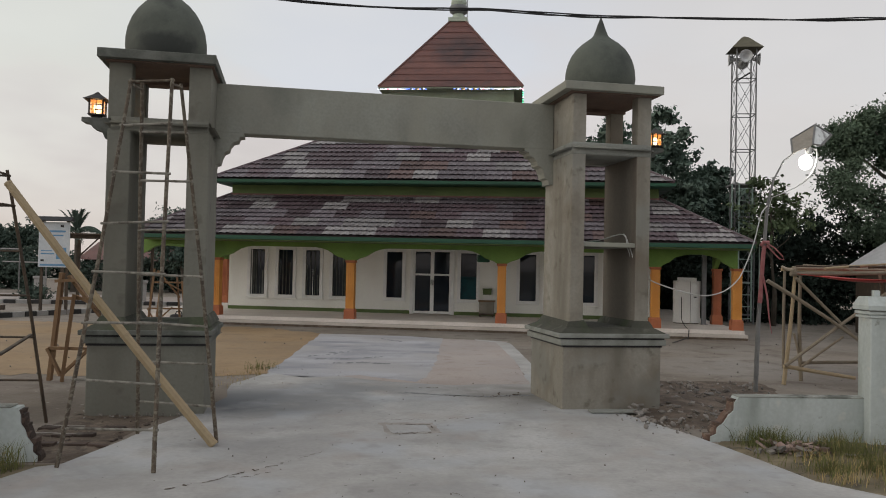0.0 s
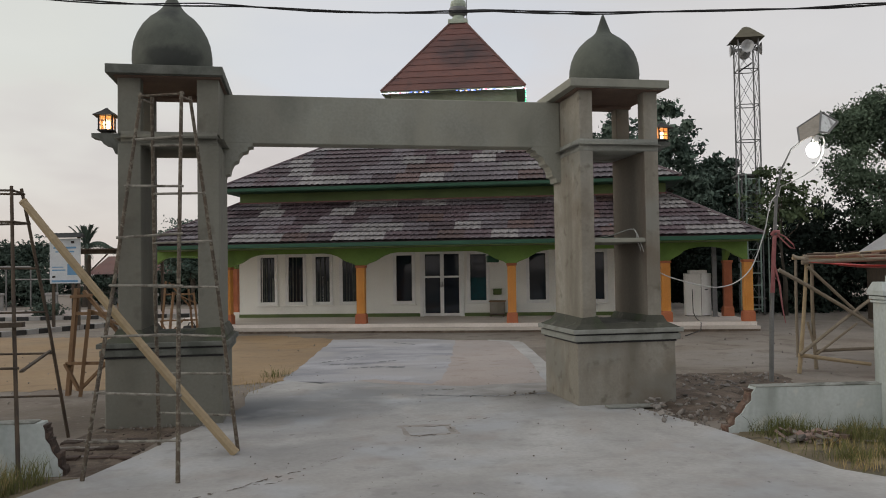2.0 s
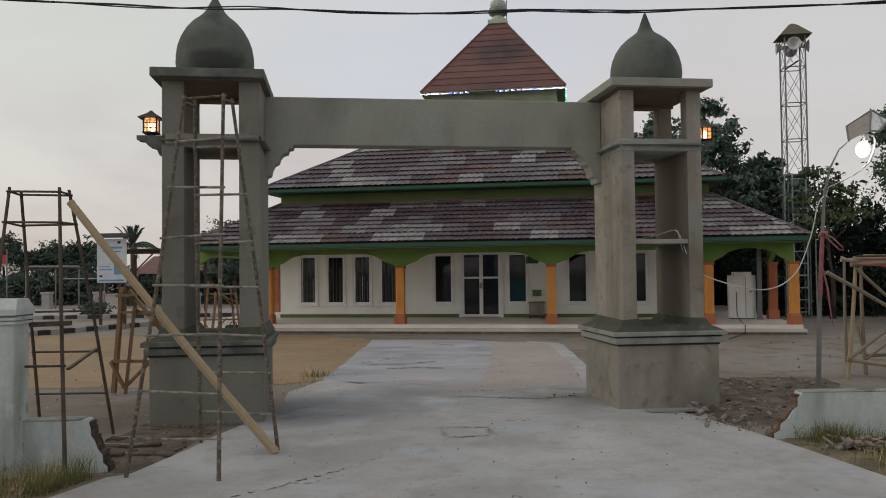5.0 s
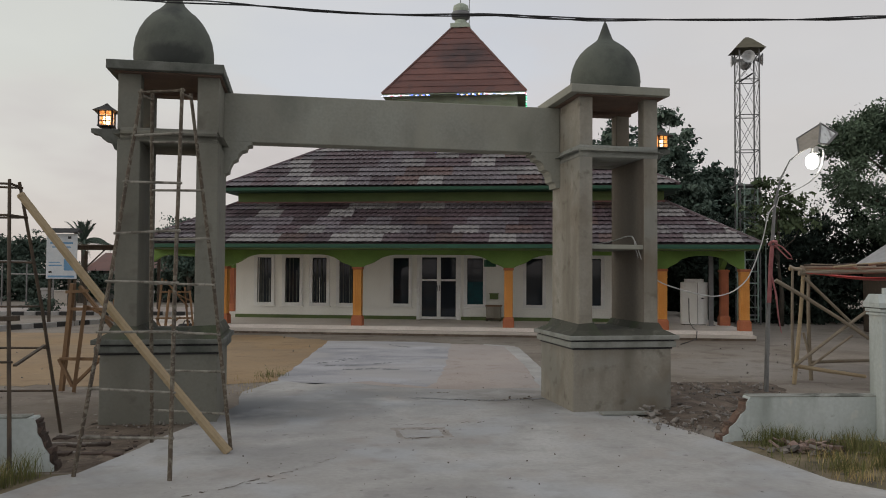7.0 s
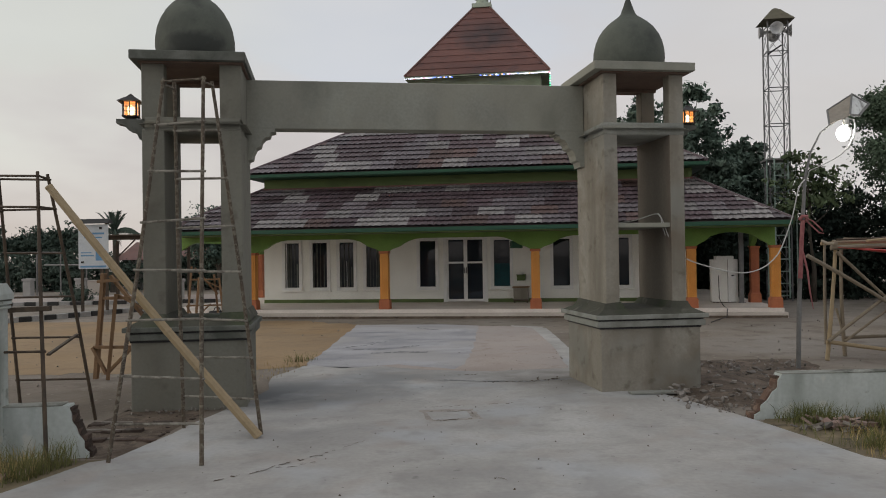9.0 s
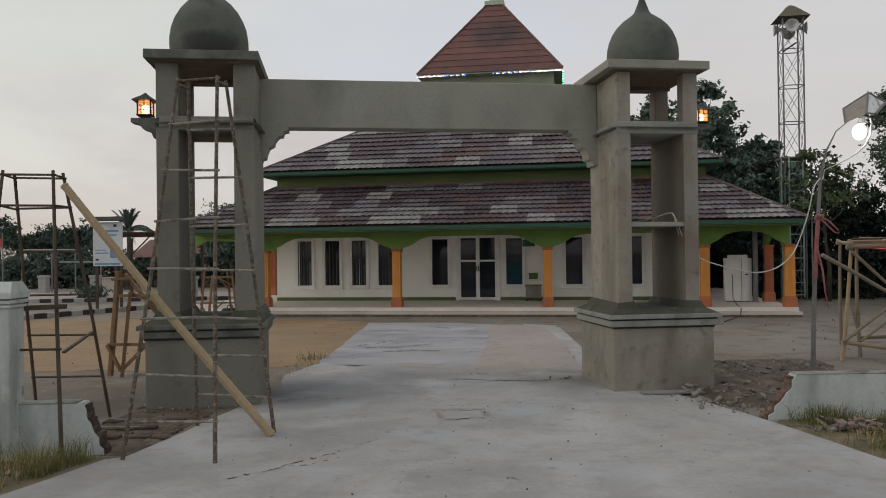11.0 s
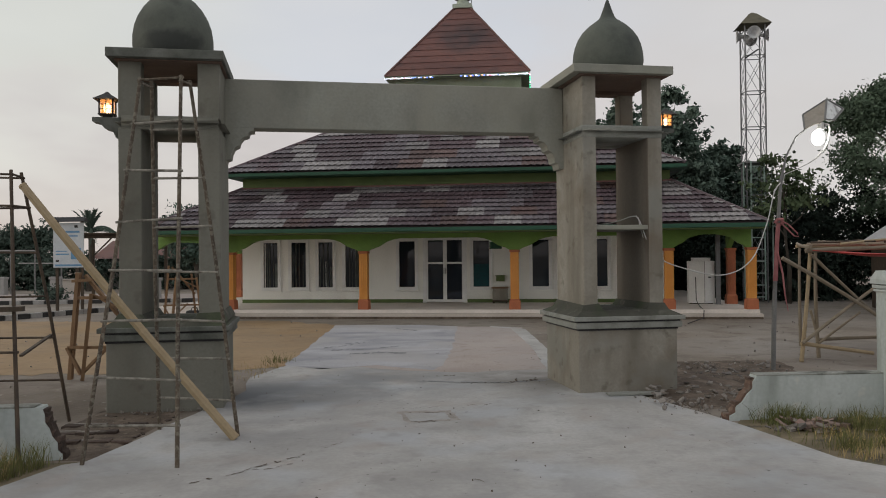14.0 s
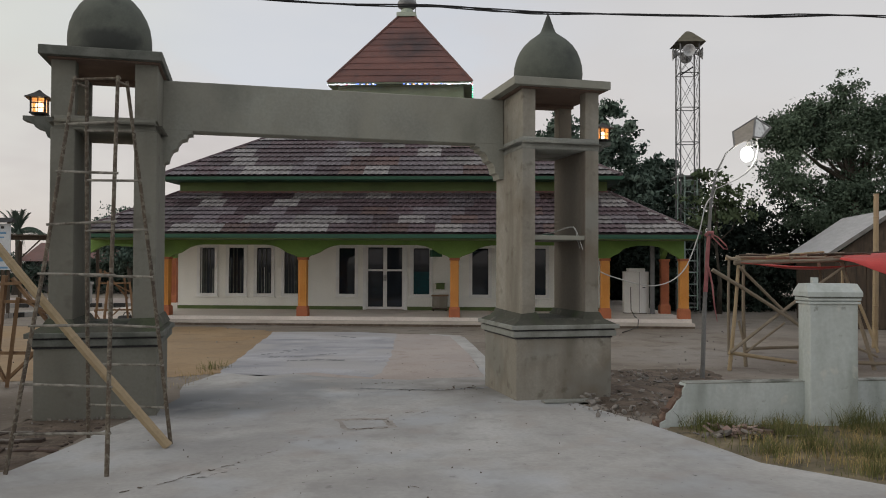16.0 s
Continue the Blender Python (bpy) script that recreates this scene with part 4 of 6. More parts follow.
# coloured light strip under the top eave
strip = base("light_string", MOSQUE @ pose(TX, CYR - 2.545, 7.9), "string of small coloured lights under the top eave", "light string")
part("cord", stick((-2.51, 0, 0.0), (2.51, 0, 0.0), 0.012, 5), BLACK, strip)
rng = random.Random(4)
mixed = [LED_WHITE, LED_BLUE, LED_RED, LED_AMBER, LED_BLUE, LED_WHITE]
for i in range(76):
    x = -2.49 + i * 4.98 / 75
    if -0.72 < x < 0.12:
        continue
    band = x < -1.45 or x > 1.15
    if not band and i % 3 == 2:
        continue
    m = mixed[i % 6] if not band else LED_WHITE if rng.random() < 0.8 else mixed[rng.randrange(6)]
    bm = bmesh.new()
    r_ = rng.uniform(0.02, 0.036) if band else rng.uniform(0.024, 0.034)
    bmesh.ops.create_icosphere(bm, subdivisions=1, radius=r_, matrix=Matrix.Translation((x, -0.03, -0.012 + rng.uniform(-0.012, 0.012))) @ Matrix.Diagonal((1.25, 1, 0.85, 1)))
    part("bulb", bm, m, strip)
for i in range(8):
    bm = bmesh.new()
    bmesh.ops.create_icosphere(bm, subdivisions=1, radius=0.026, matrix=Matrix.Translation((2.52, -0.02, -0.05 - i * 0.085)))
    part("bulb", bm, LED_GREEN if i % 3 else LED_WHITE, strip)
part("drop_cord", stick((2.52, 0.02, 0), (2.52, 0.02, -0.72), 0.012, 5), BLACK, strip)


# ---- porch things ----
def local(u, d, z=0.0, turn=0.0):
    return pose(0, 21.8, 0, 0, 0, -6.6) @ pose(u, d, z, 0, 0, turn)


kiosk = base("pulpit_cabinet", local(7.12, 2.75, FLOOR), "white panelled pulpit cabinet standing on the side porch", "cabinet")
bm = bmesh.new()
plan = [(-0.37, -0.14), (0.06, -0.28), (0.37, -0.16), (0.37, 0.25), (-0.35, 0.25)]
lo, hi = [bm.verts.new((x, y, 0.03)) for x, y in plan], [bm.verts.new((x, y, 1.27)) for x, y in plan]
bm.faces.new(hi)
for i in range(5):
    bm.faces.new((lo[i], lo[(i + 1) % 5], hi[(i + 1) % 5], hi[i]))
part("body", bm, HULL, kiosk)
part("plinth", block(-0.33, 0.33, -0.1, 0.23, 0.0, 0.03), WOOD_DARK, kiosk)
part("top_board", block(-0.24, 0.26, -0.16, 0.2, 1.268, 1.37, 0.01), HULL, kiosk)
part("panel_seam", timber((0.062, -0.283, 0.04), (0.062, -0.283, 1.26), 0.012, 0.012), SHEET_GREY, kiosk)
part("lock", block(0.17, 0.25, -0.262, -0.235, 0.78, 0.81), BLACK, kiosk, "small black lock plate")
post = base("porch_post", local(7.57, 2.5, FLOOR), "slim grey steel post under the porch roof", "post")
part("shaft", block(-0.06, 0.06, -0.06, 0.06, 0.0, 2.4, 0.005), STEEL, post)
part("foot_plate", block(-0.1, 0.1, -0.1, 0.1, 0.0, 0.015), STEEL, post)
part("hose", tube(bmesh.new(), [(-0.70, -0.33, 0.81), (-0.70, -0.36, 0.5), (-0.72, -0.5, 0.15), (-0.76, -1.2, 0.02), (-0.86, -2.35, -0.02), (-0.95, -2.75, -0.19), (-1.6, -4.2, -0.21)], 0.012, 6), BLACK, post, "black hose")

stand = base("low_cupboard", local(1.12, 3.3, FLOOR), "small brown wooden cupboard against the white wall", "cupboard")
part("carcass", block(-0.23, 0.23, -0.14, 0.26, 0.06, 0.46, 0.008), CEMENT_BROWN, stand)
part("top", block(-0.26, 0.26, -0.17, 0.27, 0.46, 0.50, 0.006), WOOD_BROWN, stand)
part("shelf_edge", block(-0.23, 0.23, -0.155, -0.135, 0.05, 0.10), WOOD_DARK, stand)
for a in (-0.2, 0.2):
    part("leg", block(a - 0.025, a + 0.025, -0.12, -0.07, 0.0, 0.06), WOOD_DARK, stand)
box_ = base("letter_box", local(1.12, 3.52, 1.0), "small grey green box hung on the wall above a cupboard", "box")
part("case", block(-0.13, 0.13, -0.12, 0.08, -0.1, 0.06, 0.01), GREEN_OLIVE, box_)
part("lid", block(-0.15, 0.15, -0.14, 0.08, 0.06, 0.09, 0.006), GREEN_OLIVE, box_)
spk = base("porch_speaker", local(1.15, 0.72, 1.98, 20), "small dark green wall speaker under the porch arch", "speaker")
part("case", block(-0.16, 0.16, -0.1, 0.1, -0.08, 0.12, 0.015), GREEN_DARK, spk)
part("bracket", block(-0.02, 0.02, -0.02, 0.02, 0.11, 0.6), STEEL, spk)

# ---- boundary walls ----
RAG = [(0.0, -0.05), (0.0, 0.03), (0.06, 0.06), (0.07, 0.13), (0.14, 0.18), (0.19, 0.26), (0.24, 0.30), (0.25, 0.38), (0.29, 0.44)]


def low_wall(m, side, length, label, shift, slant):
    rag = [(shift + slant * x, z) for x, z in RAG]
    w = base("boundary_wall", m, label, "wall", "boundary walls")
    o = [(side * (x + 0.022), z) for x, z in rag] + [(side * length, 0.44), (side * length, -0.05)]
    part("plaster_body", prism_y(bmesh.new(), o, 0.0, 0.16), PAINT_WHITE, w)
    part("coping", block(*sorted((side * 0.31, side * length)), -0.004, 0.164, 0.438, 0.452, 0.004), CRUST, w, "dark mossy top edge")
    rng = random.Random(7 + side)
    core = [(side * (x - 0.004), z) for x, z in rag[:-1]] + [(side * 0.32, 0.425), (side * 0.5, 0.425), (side * 0.5, -0.05)]
    part("brick_core", prism_y(bmesh.new(), core, 0.022, 0.138), BRICK if side > 0 else SOOTY_BRICK, w, "exposed broken brick core")
    for k in range(7):
        z = 0.002 + 0.061 * k
        x = float(np.interp(z + 0.03, [q[1] for q in rag], [q[0] for q in rag])) + rng.uniform(-0.022, 0.02)
        bm = block(*sorted((side * x, side * (x + 0.16))), 0.012 + rng.uniform(0, 0.01), 0.15, z, z + 0.05, 0.006)
        for v in bm.verts:
            v.co += Vector((0.02, 0.01, 0.008)) * noise.noise(v.co * 23 + Vector((k, side, 0)))
        part("brick", bm, BRICK if side > 0 else SOOTY_BRICK, w)
    return w


low_wall(pose(2.83, 8.22, 0, 0, 0, 4), 1, 12, "low white plastered wall with a broken brick end", 0.0, 1.0)
low_wall(pose(-3.27, 6.82, 0, 0, 0, 9), -1, 12, "low white plastered wall with a broken brick end", 0.07, 0.58)


def gate_post(m):
    g = base("wall_post", m, "white plastered wall post with a moulded cap", "post", "wall posts")
    part("shaft", block(0, 0.52, -0.02, 0.26, -0.05, 1.33, 0.012), PAINT_WHITE, g)
    bm = bmesh.new()
    box(bm, -0.02, 0.54, -0.04, 0.28, 1.29, 1.315, 0.006)
    box(bm, -0.028, 0.545, -0.045, 0.285, 1.325, 1.36, 0.008)
    part("moulding", bm, PAINT_WHITE, g)
    bm = bmesh.new()
    frustum(bm, (-0.04, 0.555, -0.055, 0.295), (-0.04, 0.555, -0.055, 0.295), 1.372, 1.42)
    frustum(bm, (-0.04, 0.555, -0.055, 0.295), (-0.015, 0.53, 0.02, 0.22), 1.42, 1.51)
    part("cap", bm, PAINT_WHITE, g)
    bm = block(-0.02, 0.54, -0.05, 0.29, 1.355, 1.372)
    part("shadow_gap", bm, CEMENT_DARK, g)
    part("stub", block(0.09, 0.15, 0.1, 0.16, 1.50, 1.575), PAINT_WHITE, g)
    return g


gate_post(pose(4.48, 8.22, 0, 0, 0, -3))
gate_post(pose(-4.56, 6.5, 0, 0, 0, 6))


# ---- scaffold trestles of round timber ----
def trestle(name, feet, tops, fronts, backs, sides, mat, label, r, extras=()):
    """Four legs (front left, front right, back right, back left) tied by rungs at fractions of the legs."""
    t = base(name, pose(feet[0][0], feet[0][1], 0), label, "scaffold")
    o = Vector((feet[0][0], feet[0][1], 0))
    F = [Vector(f) - o for f in feet]
    T = [Vector(f) - o for f in tops]
    for i, (f, h) in enumerate(zip(F, T)):
        mid_ = f.lerp(h, 0.5) + Vector((0.012 * (-1) ** i, 0.01, 0))
        part("leg", tube(bmesh.new(), [f, mid_, h], [r * 1.1, r, r * 0.92], 8), mat, t)
    rng = random.Random(len(name))

    def tie(nm, i, j, f, rr=0.8):
        a, b = F[i].lerp(T[i], f), F[j].lerp(T[j], f + rng.uniform(-0.006, 0.006))
        d = (b - a).normalized() * 0.04
        part(nm, stick(a - d * 0.6, b + d * 0.6, r * rr * 0.85, 7), RUNG if mat is WOOD_GREY and f < 0.9 else mat, t)
    for f in fronts:
        tie("rung", 0, 1, f)
    for f in backs:
        tie("rung", 3, 2, f)
    for f in sides:
        tie("side_tie", 0, 3, f)
        tie("side_tie", 1, 2, f)
    for p, q, rr in extras:
        part("brace", timber(Vector(p) - o, Vector(q) - o, rr, rr * 0.6), mat, t)
    return t


trestle("scaffold_ladder", [(-3.08, 6.57, 0), (-2.25, 6.47, 0), (-2.06, 7.60, 0), (-2.93, 7.91, 0)],
        [(-2.74, 7.0, 3.32), (-2.38, 7.0, 3.33), (-2.37, 7.2, 3.33), (-2.72, 7.2, 3.33)],
        (0.094, 0.214, 0.355, 0.485, 0.61, 0.747, 0.872, 0.992), (0.10, 0.22, 0.336, 0.475, 0.6, 0.738, 0.87), (0.985,), WOOD_GREY,
        "tall tapering scaffold ladder of grey paint-splashed timber poles", 0.0172)
trestle("scaffold_trestle", [(-4.28, 6.30, 0), (-3.58, 6.52, 0), (-4.05, 8.35, 0), (-4.80, 8.26, 0)],
        [(-4.56, 7.3, 2.55), (-4.07, 7.3, 2.54), (-4.14, 7.6, 2.55), (-4.63, 7.6, 2.55)],
        (0.36, 0.867, 0.985), (0.18, 0.358, 0.523, 0.70, 0.867, 0.985), (0.985, 0.867), WOOD_DARK,
        "dark tapering scaffold trestle of rough timber", 0.0165,
        (((-4.60, 6.76, 1.26), (-3.74, 6.90, 1.28), 0.07), ((-3.72, 6.82, 0.88), (-4.09, 8.06, 0.94), 0.03)))
lean = base("bamboo_pole", pose(-2.055, 7.46, 0), "yellow bamboo pole leaning on a scaffold trestle", "bamboo pole")
part("culm", culm((0, 0, 0.02), (-3.915 + 2.055, 7.22 - 7.46, 2.385), 0.042, 0.0, 3), BAMBOO, lean)

# ---- brown wooden stand ----
th = base("wooden_stand", pose(-5.45, 11.25, 0), "orange brown braced timber stand on the sandy yard", "stand")
for nm, p, q, w in (("leg", (0.0, 0, 0), (0.13, 0, 1.52), 0.085), ("leg", (0.22, -0.1, 0), (0.33, -0.05, 1.22), 0.085), ("leg", (0.82, 0.1, 0), (0.70, 0.1, 1.3), 0.08), ("leg", (0.98, -0.15, 0), (0.86, -0.15, 1.2), 0.08),
                    ("rail", (0.0, -0.05, 0.46), (0.95, -0.05, 0.46), 0.07), ("rail", (0.12, 0.0, 1.16), (0.86, 0.0, 1.16), 0.07), ("rail", (0.05, -0.02, 1.40), (0.35, -0.02, 1.42), 0.07),
                    ("brace", (0.0, -0.09, 0.46), (0.20, -0.09, 0.08), 0.06), ("brace", (0.20, -0.09, 0.08), (0.62, -0.09, 0.5), 0.06), ("brace", (0.2, 0.06, 1.48), (0.8, 0.06, 0.75), 0.07), ("brace", (0.35, -0.02, 1.2), (0.92, -0.02, 0.9), 0.05)):
    part(nm, timber(p, q, w, w * 0.6), WOOD_BROWN, th)

second = copy_thing(th, pose(-7.75, 21.2, 0, 0, 0, 12))

# ---- lamp on its pole ----
lamp = base("yard_lamp", pose(4.45, 11.1, 0), "lit bulb under a sheet hood on a bent iron pole", "lamp")
part("pole", tube(bmesh.new(), [(0, 0, -0.05), (0.03, 0, 1.0), (0.09, 0.0, 2.0), (0.14, 0, 2.7), (0.22, 0, 3.05), (0.36, 0.0, 3.32), (0.55, 0, 3.47), (0.66, 0, 3.53)], [0.034, 0.034, 0.03, 0.022, 0.014, 0.012, 0.011, 0.011], 8), POLE, lamp)
# the hood is two sheets leaning together on a ridge, rimmed with thin bars
A, B, C, D, E_, F = (0.41, -0.16, 3.41), (0.51, 0.12, 3.65), (0.84, 0.10, 3.86), (0.70, -0.14, 3.54), (1.10, 0.16, 3.73), (0.83, -0.12, 3.53)
for corners, mm, lab in (((A, (0.55, -0.16, 3.475), (0.62, -0.15, 3.49), D, C, B), HOOD_BROWN, "weathered grey brown hood sheet"), ((D, (0.76, -0.13, 3.51), F, (0.97, 0.02, 3.63), E_, C), PANEL_PALE, "streaked white hood sheet")):
    bm = bmesh.new()
    bm.faces.new([bm.verts.new(q) for q in corners])
    bmesh.ops.triangulate(bm, faces=bm.faces[:])
    hood = part("hood_sheet", bm, mm, lamp, lab)
    sol = hood.modifiers.new("thickness", "SOLIDIFY")
    sol.thickness = 0.014
for p_, q_, r_ in ((A, B, 0.012), (B, C, 0.012), (C, D, 0.014), (C, E_, 0.016), (E_, F, 0.018), (F, D, 0.012)):
    part("hood_rim", stick(p_, q_, r_, 6), POLE, lamp)
bm = bmesh.new()
bmesh.ops.create_uvsphere(bm, u_segments=20, v_segments=12, radius=0.088, matrix=Matrix.Translation((0.62, -0.1, 3.29)) @ Matrix.Diagonal((1, 1, 1.2, 1)))
part("bulb", bm, BULB_LIT, lamp, "glowing white bulb", smooth=True)
part("socket", lathe(bmesh.new(), [(0, 3.4), (0.045, 3.4), (0.04, 3.5), (0, 3.5)], 0.66, -0.1, 0, 12), CABLE_WHITE, lamp)
part("lead", tube(bmesh.new(), [(0.66, -0.1, 3.5), (0.77, -0.1, 3.47), (0.785, -0.1, 3.4), (0.76, -0.1, 3.24), (0.695, -0.1, 3.11), (0.6, -0.08, 3.01), (0.5, -0.05, 2.94), (0.34, -0.02, 2.86), (0.2, 0, 2.80), (0.16, 0, 2.66)], [0.01, 0.013, 0.014, 0.015, 0.014, 0.011, 0.008, 0.006, 0.006, 0.006], 6), CABLE_WHITE, lamp)
rib = base("cloth_ribbon", pose(4.53, 11.06, 2.12), "faded pink red cloth ribbon tied round a lamp pole", "ribbon")
part("knot", tube(bmesh.new(), [(-0.05, -0.02, 0.0), (-0.02, -0.045, 0.05), (0.04, -0.045, 0.05), (0.06, 0, 0.0), (0.04, 0.04, -0.02)], 0.024, 8), PINK, rib)
part("loop", tube(bmesh.new(), [(0.02, -0.05, 0.03), (0.12, -0.05, -0.02), (0.24, -0.05, -0.14), (0.26, -0.05, -0.19), (0.2, -0.05, -0.18), (0.1, -0.05, -0.08), (0.02, -0.05, 0.0)], 0.01, 6), PINK, rib)
part("wrap", tube(bmesh.new(), [(0.0, -0.01, 0.0), (-0.02, -0.01, -0.25), (-0.035, -0.01, -0.55), (-0.05, -0.01, -0.8)], [0.029, 0.031, 0.03, 0.033], 8), PINK, rib)
part("tail", tube(bmesh.new(), [(-0.03, -0.05, -0.4), (0.03, -0.06, -0.7), (0.06, -0.06, -1.0), (0.1, -0.06, -1.22)], [0.012, 0.014, 0.01, 0.005], 6), PINK, rib)

def slack(pts, per=5):
    """Points of a smooth curve through pts."""
    pts = [Vector(p) for p in pts]
    out = []
    for i in range(len(pts) - 1):
        a, b, c, d = pts[max(i - 1, 0)], pts[i], pts[i + 1], pts[min(i + 2, len(pts) - 1)]
        for k in range(per):
            f = k / per
            out.append(0.5 * (2 * b + (c - a) * f + (2 * a - 5 * b + 4 * c - d) * f * f + (3 * b - a - 3 * c + d) * f ** 3))
    return out + [pts[-1]]


cab = base("white_cable", pose(2.4, 10.6, 0), "slack white cable from the gate shelf to a lamp pole", "cable")
pts = [(-0.55, 0.2, 2.10), (-0.25, 0.0, 2.13), (0.0, -0.25, 2.2), (0.05, -0.3, 2.02), (0.14, -0.3, 1.8), (0.35, -0.25, 1.62), (0.62, -0.2, 1.52), (0.95, -0.1, 1.44), (1.2, 0.0, 1.42), (1.45, 0.1, 1.48), (1.66, 0.2, 1.62), (1.8, 0.3, 1.8), (1.97, 0.4, 2.17), (2.08, 0.45, 2.55), (2.18, 0.48, 2.68)]
part("cord", tube(bmesh.new(), slack(pts), 0.008, 6), CABLE_WHITE, cab)
part("hanging_end", tube(bmesh.new(), [(-0.02, -0.36, 2.2), (0.02, -0.4, 2.12), (0.09, -0.4, 1.92), (0.16, -0.4, 1.75), (0.22, -0.38, 1.6), (0.27, -0.3, 1.56)], 0.007, 6), CABLE_WHITE, cab)

# ---- overhead line ----
wire = base("overhead_cable", pose(0, 8.5, 4.464), "bundle of black overhead cables slung across the gate", "cable")
for dz, ph in ((0.014, 0.0), (0.026, 1.7), (-0.028, 3.6)):
    pts = []
    for i in range(161):
        x = -30 + i * 0.375
        sag = 0.006 * (x - 2.2) ** 2 if x < 2.2 else 0.004 * (x - 2.2) ** 2
        pts.append((x, 0.02 * math.cos(x * 1.9 + ph), sag + dz * math.sin(x * 2.6 + ph) * (0.6 + 0.8 * noise.noise(Vector((x * 0.5, 0, 0)))) + 0.009 * math.sin(x * 1.7)))
    part("strand", tube(bmesh.new(), pts, 0.0078, 6), BLACK, wire)

# ---- bamboo stall ----
stall = base("bamboo_stall", pose(5.5, 12.6, 0), "half-built bamboo stall frame with lashed poles", "stall")
S = [("post", (0.0, 0, 0), (0.16, 0, 1.74), 0.042), ("post", (0.5, 0.5, 0), (0.47, 0.5, 1.72), 0.042), ("post", (2.45, 0.0, 0), (1.9, 0, 1.76), 0.045), ("post", (0.95, 2.2, 0), (0.95, 2.2, 1.8), 0.04), ("post", (3.2, 2.2, 0), (3.2, 2.2, 1.85), 0.04), ("post", (2.3, 0.9, 0), (2.0, 0.9, 1.8), 0.04),
     ("top_rail", (0.08, -0.04, 1.74), (2.0, -0.04, 1.80), 0.045), ("top_rail", (0.35, 0.5, 1.84), (2.6, 0.4, 1.82), 0.035), ("top_rail", (0.9, 2.2, 1.83), (3.6, 2.2, 1.88), 0.04), ("purlin", (0.12, -0.1, 1.80), (0.95, 2.3, 1.88), 0.035), ("purlin", (1.85, -0.1, 1.84), (2.6, 2.3, 1.9), 0.035), ("purlin", (1.0, -0.1, 1.83), (1.8, 2.3, 1.88), 0.03), ("purlin", (0.6, -0.1, 1.84), (1.7, 0.2, 1.93), 0.025),
     ("brace", (0.16, -0.06, 1.66), (1.14, -0.06, 0.72), 0.034), ("brace", (0.0, -0.08, 0.30), (1.88, -0.08, 1.68), 0.036), ("brace", (-0.32, -0.12, 1.62), (1.1, -0.12, 0.74), 0.04), ("bottom_rail", (0.0, -0.03, 0.28), (1.1, -0.03, 0.12), 0.042), ("bottom_rail", (0.5, 0.5, 0.28), (2.4, 0.5, 0.3), 0.036), ("brace", (0.5, 0.45, 0.24), (1.15, 0.45, 0.72), 0.028), ("brace", (0.38, 0.5, 0.75), (0.5, 0.5, 0.25), 0.026), ("brace", (2.05, -0.1, 1.3), (2.45, -0.1, 0.3), 0.035), ("brace", (1.95, 0.0, 0.45), (2.5, 0.0, 0.2), 0.03), ("bottom_rail", (1.9, -0.05, 0.12), (3.4, -0.05, 0.10), 0.04)]
for i, (nm, p, q, r) in enumerate(S):
    part(nm, culm(p, q, r * 0.76, 0.0, i), BAMBOO_OLD if i % 4 else BAMBOO, stall)
rng = random.Random(31)
for i in range(11):
    x, y = rng.uniform(0.2, 2.2), rng.uniform(-0.1, 1.6)
    az, ln = rng.uniform(-0.5, 0.5), rng.uniform(0.4, 1.2)
    part("loose_stick", culm((x, y, 1.86 + rng.uniform(0, 0.05)), (x + ln * math.cos(az), y + ln * math.sin(az), 1.87 + rng.uniform(0, 0.07)), rng.uniform(0.012, 0.024), 0, i), WOOD_DARK if i % 3 == 0 else BAMBOO_OLD, stall)
tarp = base("red_tarpaulin", pose(7.0, 12.4, 1.8), "sagging red tarpaulin over the bamboo stall", "tarpaulin")
bm = bmesh.new()
g = [[bm.verts.new((0.02 + 0.25 * i + 0.22 * j, -0.4 + 0.35 * j, (0.02 + 0.012 * i ** 1.35 if j > 1 else 0.0) + 0.10 * (j / 8) - (0.07 * i if j == 0 else 0.012 * i if j == 1 else 0) + 0.02 * math.sin(i * 1.7 + j))) for j in range(9)] for i in range(16)]
for i in range(15):
    for j in range(8):
        bm.faces.new((g[i][j], g[i + 1][j], g[i + 1][j + 1], g[i][j + 1]))
tp = part("cloth", bm, RED_TARP, tarp, smooth=True)
sol = tp.modifiers.new("thickness", "SOLIDIFY")
sol.thickness = 0.006
bm = bmesh.new()
g = [[bm.verts.new((-1.35 + 0.2 * i + 0.2 * j, 0.1 + 0.3 * j, -0.06 - 0.10 * math.sin(math.pi * i / 10) * (0.5 + 0.5 * math.sin(math.pi * j / 5)) - 0.03 * i / 10)) for j in range(6)] for i in range(11)]
for i in range(10):
    for j in range(5):
        bm.faces.new((g[i][j], g[i + 1][j], g[i + 1][j + 1], g[i][j + 1]))
tp = part("sagging_fold", bm, RED_TARP, tarp, "slack fold hanging under the rails", smooth=True)
sol = tp.modifiers.new("thickness", "SOLIDIFY")
sol.thickness = 0.006
mast = base("bamboo_mast", pose(10.1, 16, 0), "upright bamboo mast behind the stall", "bamboo pole")
part("culm", culm((0, 0, -0.05), (0.05, 0, 3.2), 0.06, 0, 9), BAMBOO, mast)
tub = base("blue_barrel", pose(8.3, 14.6, 0), "dark blue plastic barrel under the stall", "barrel")
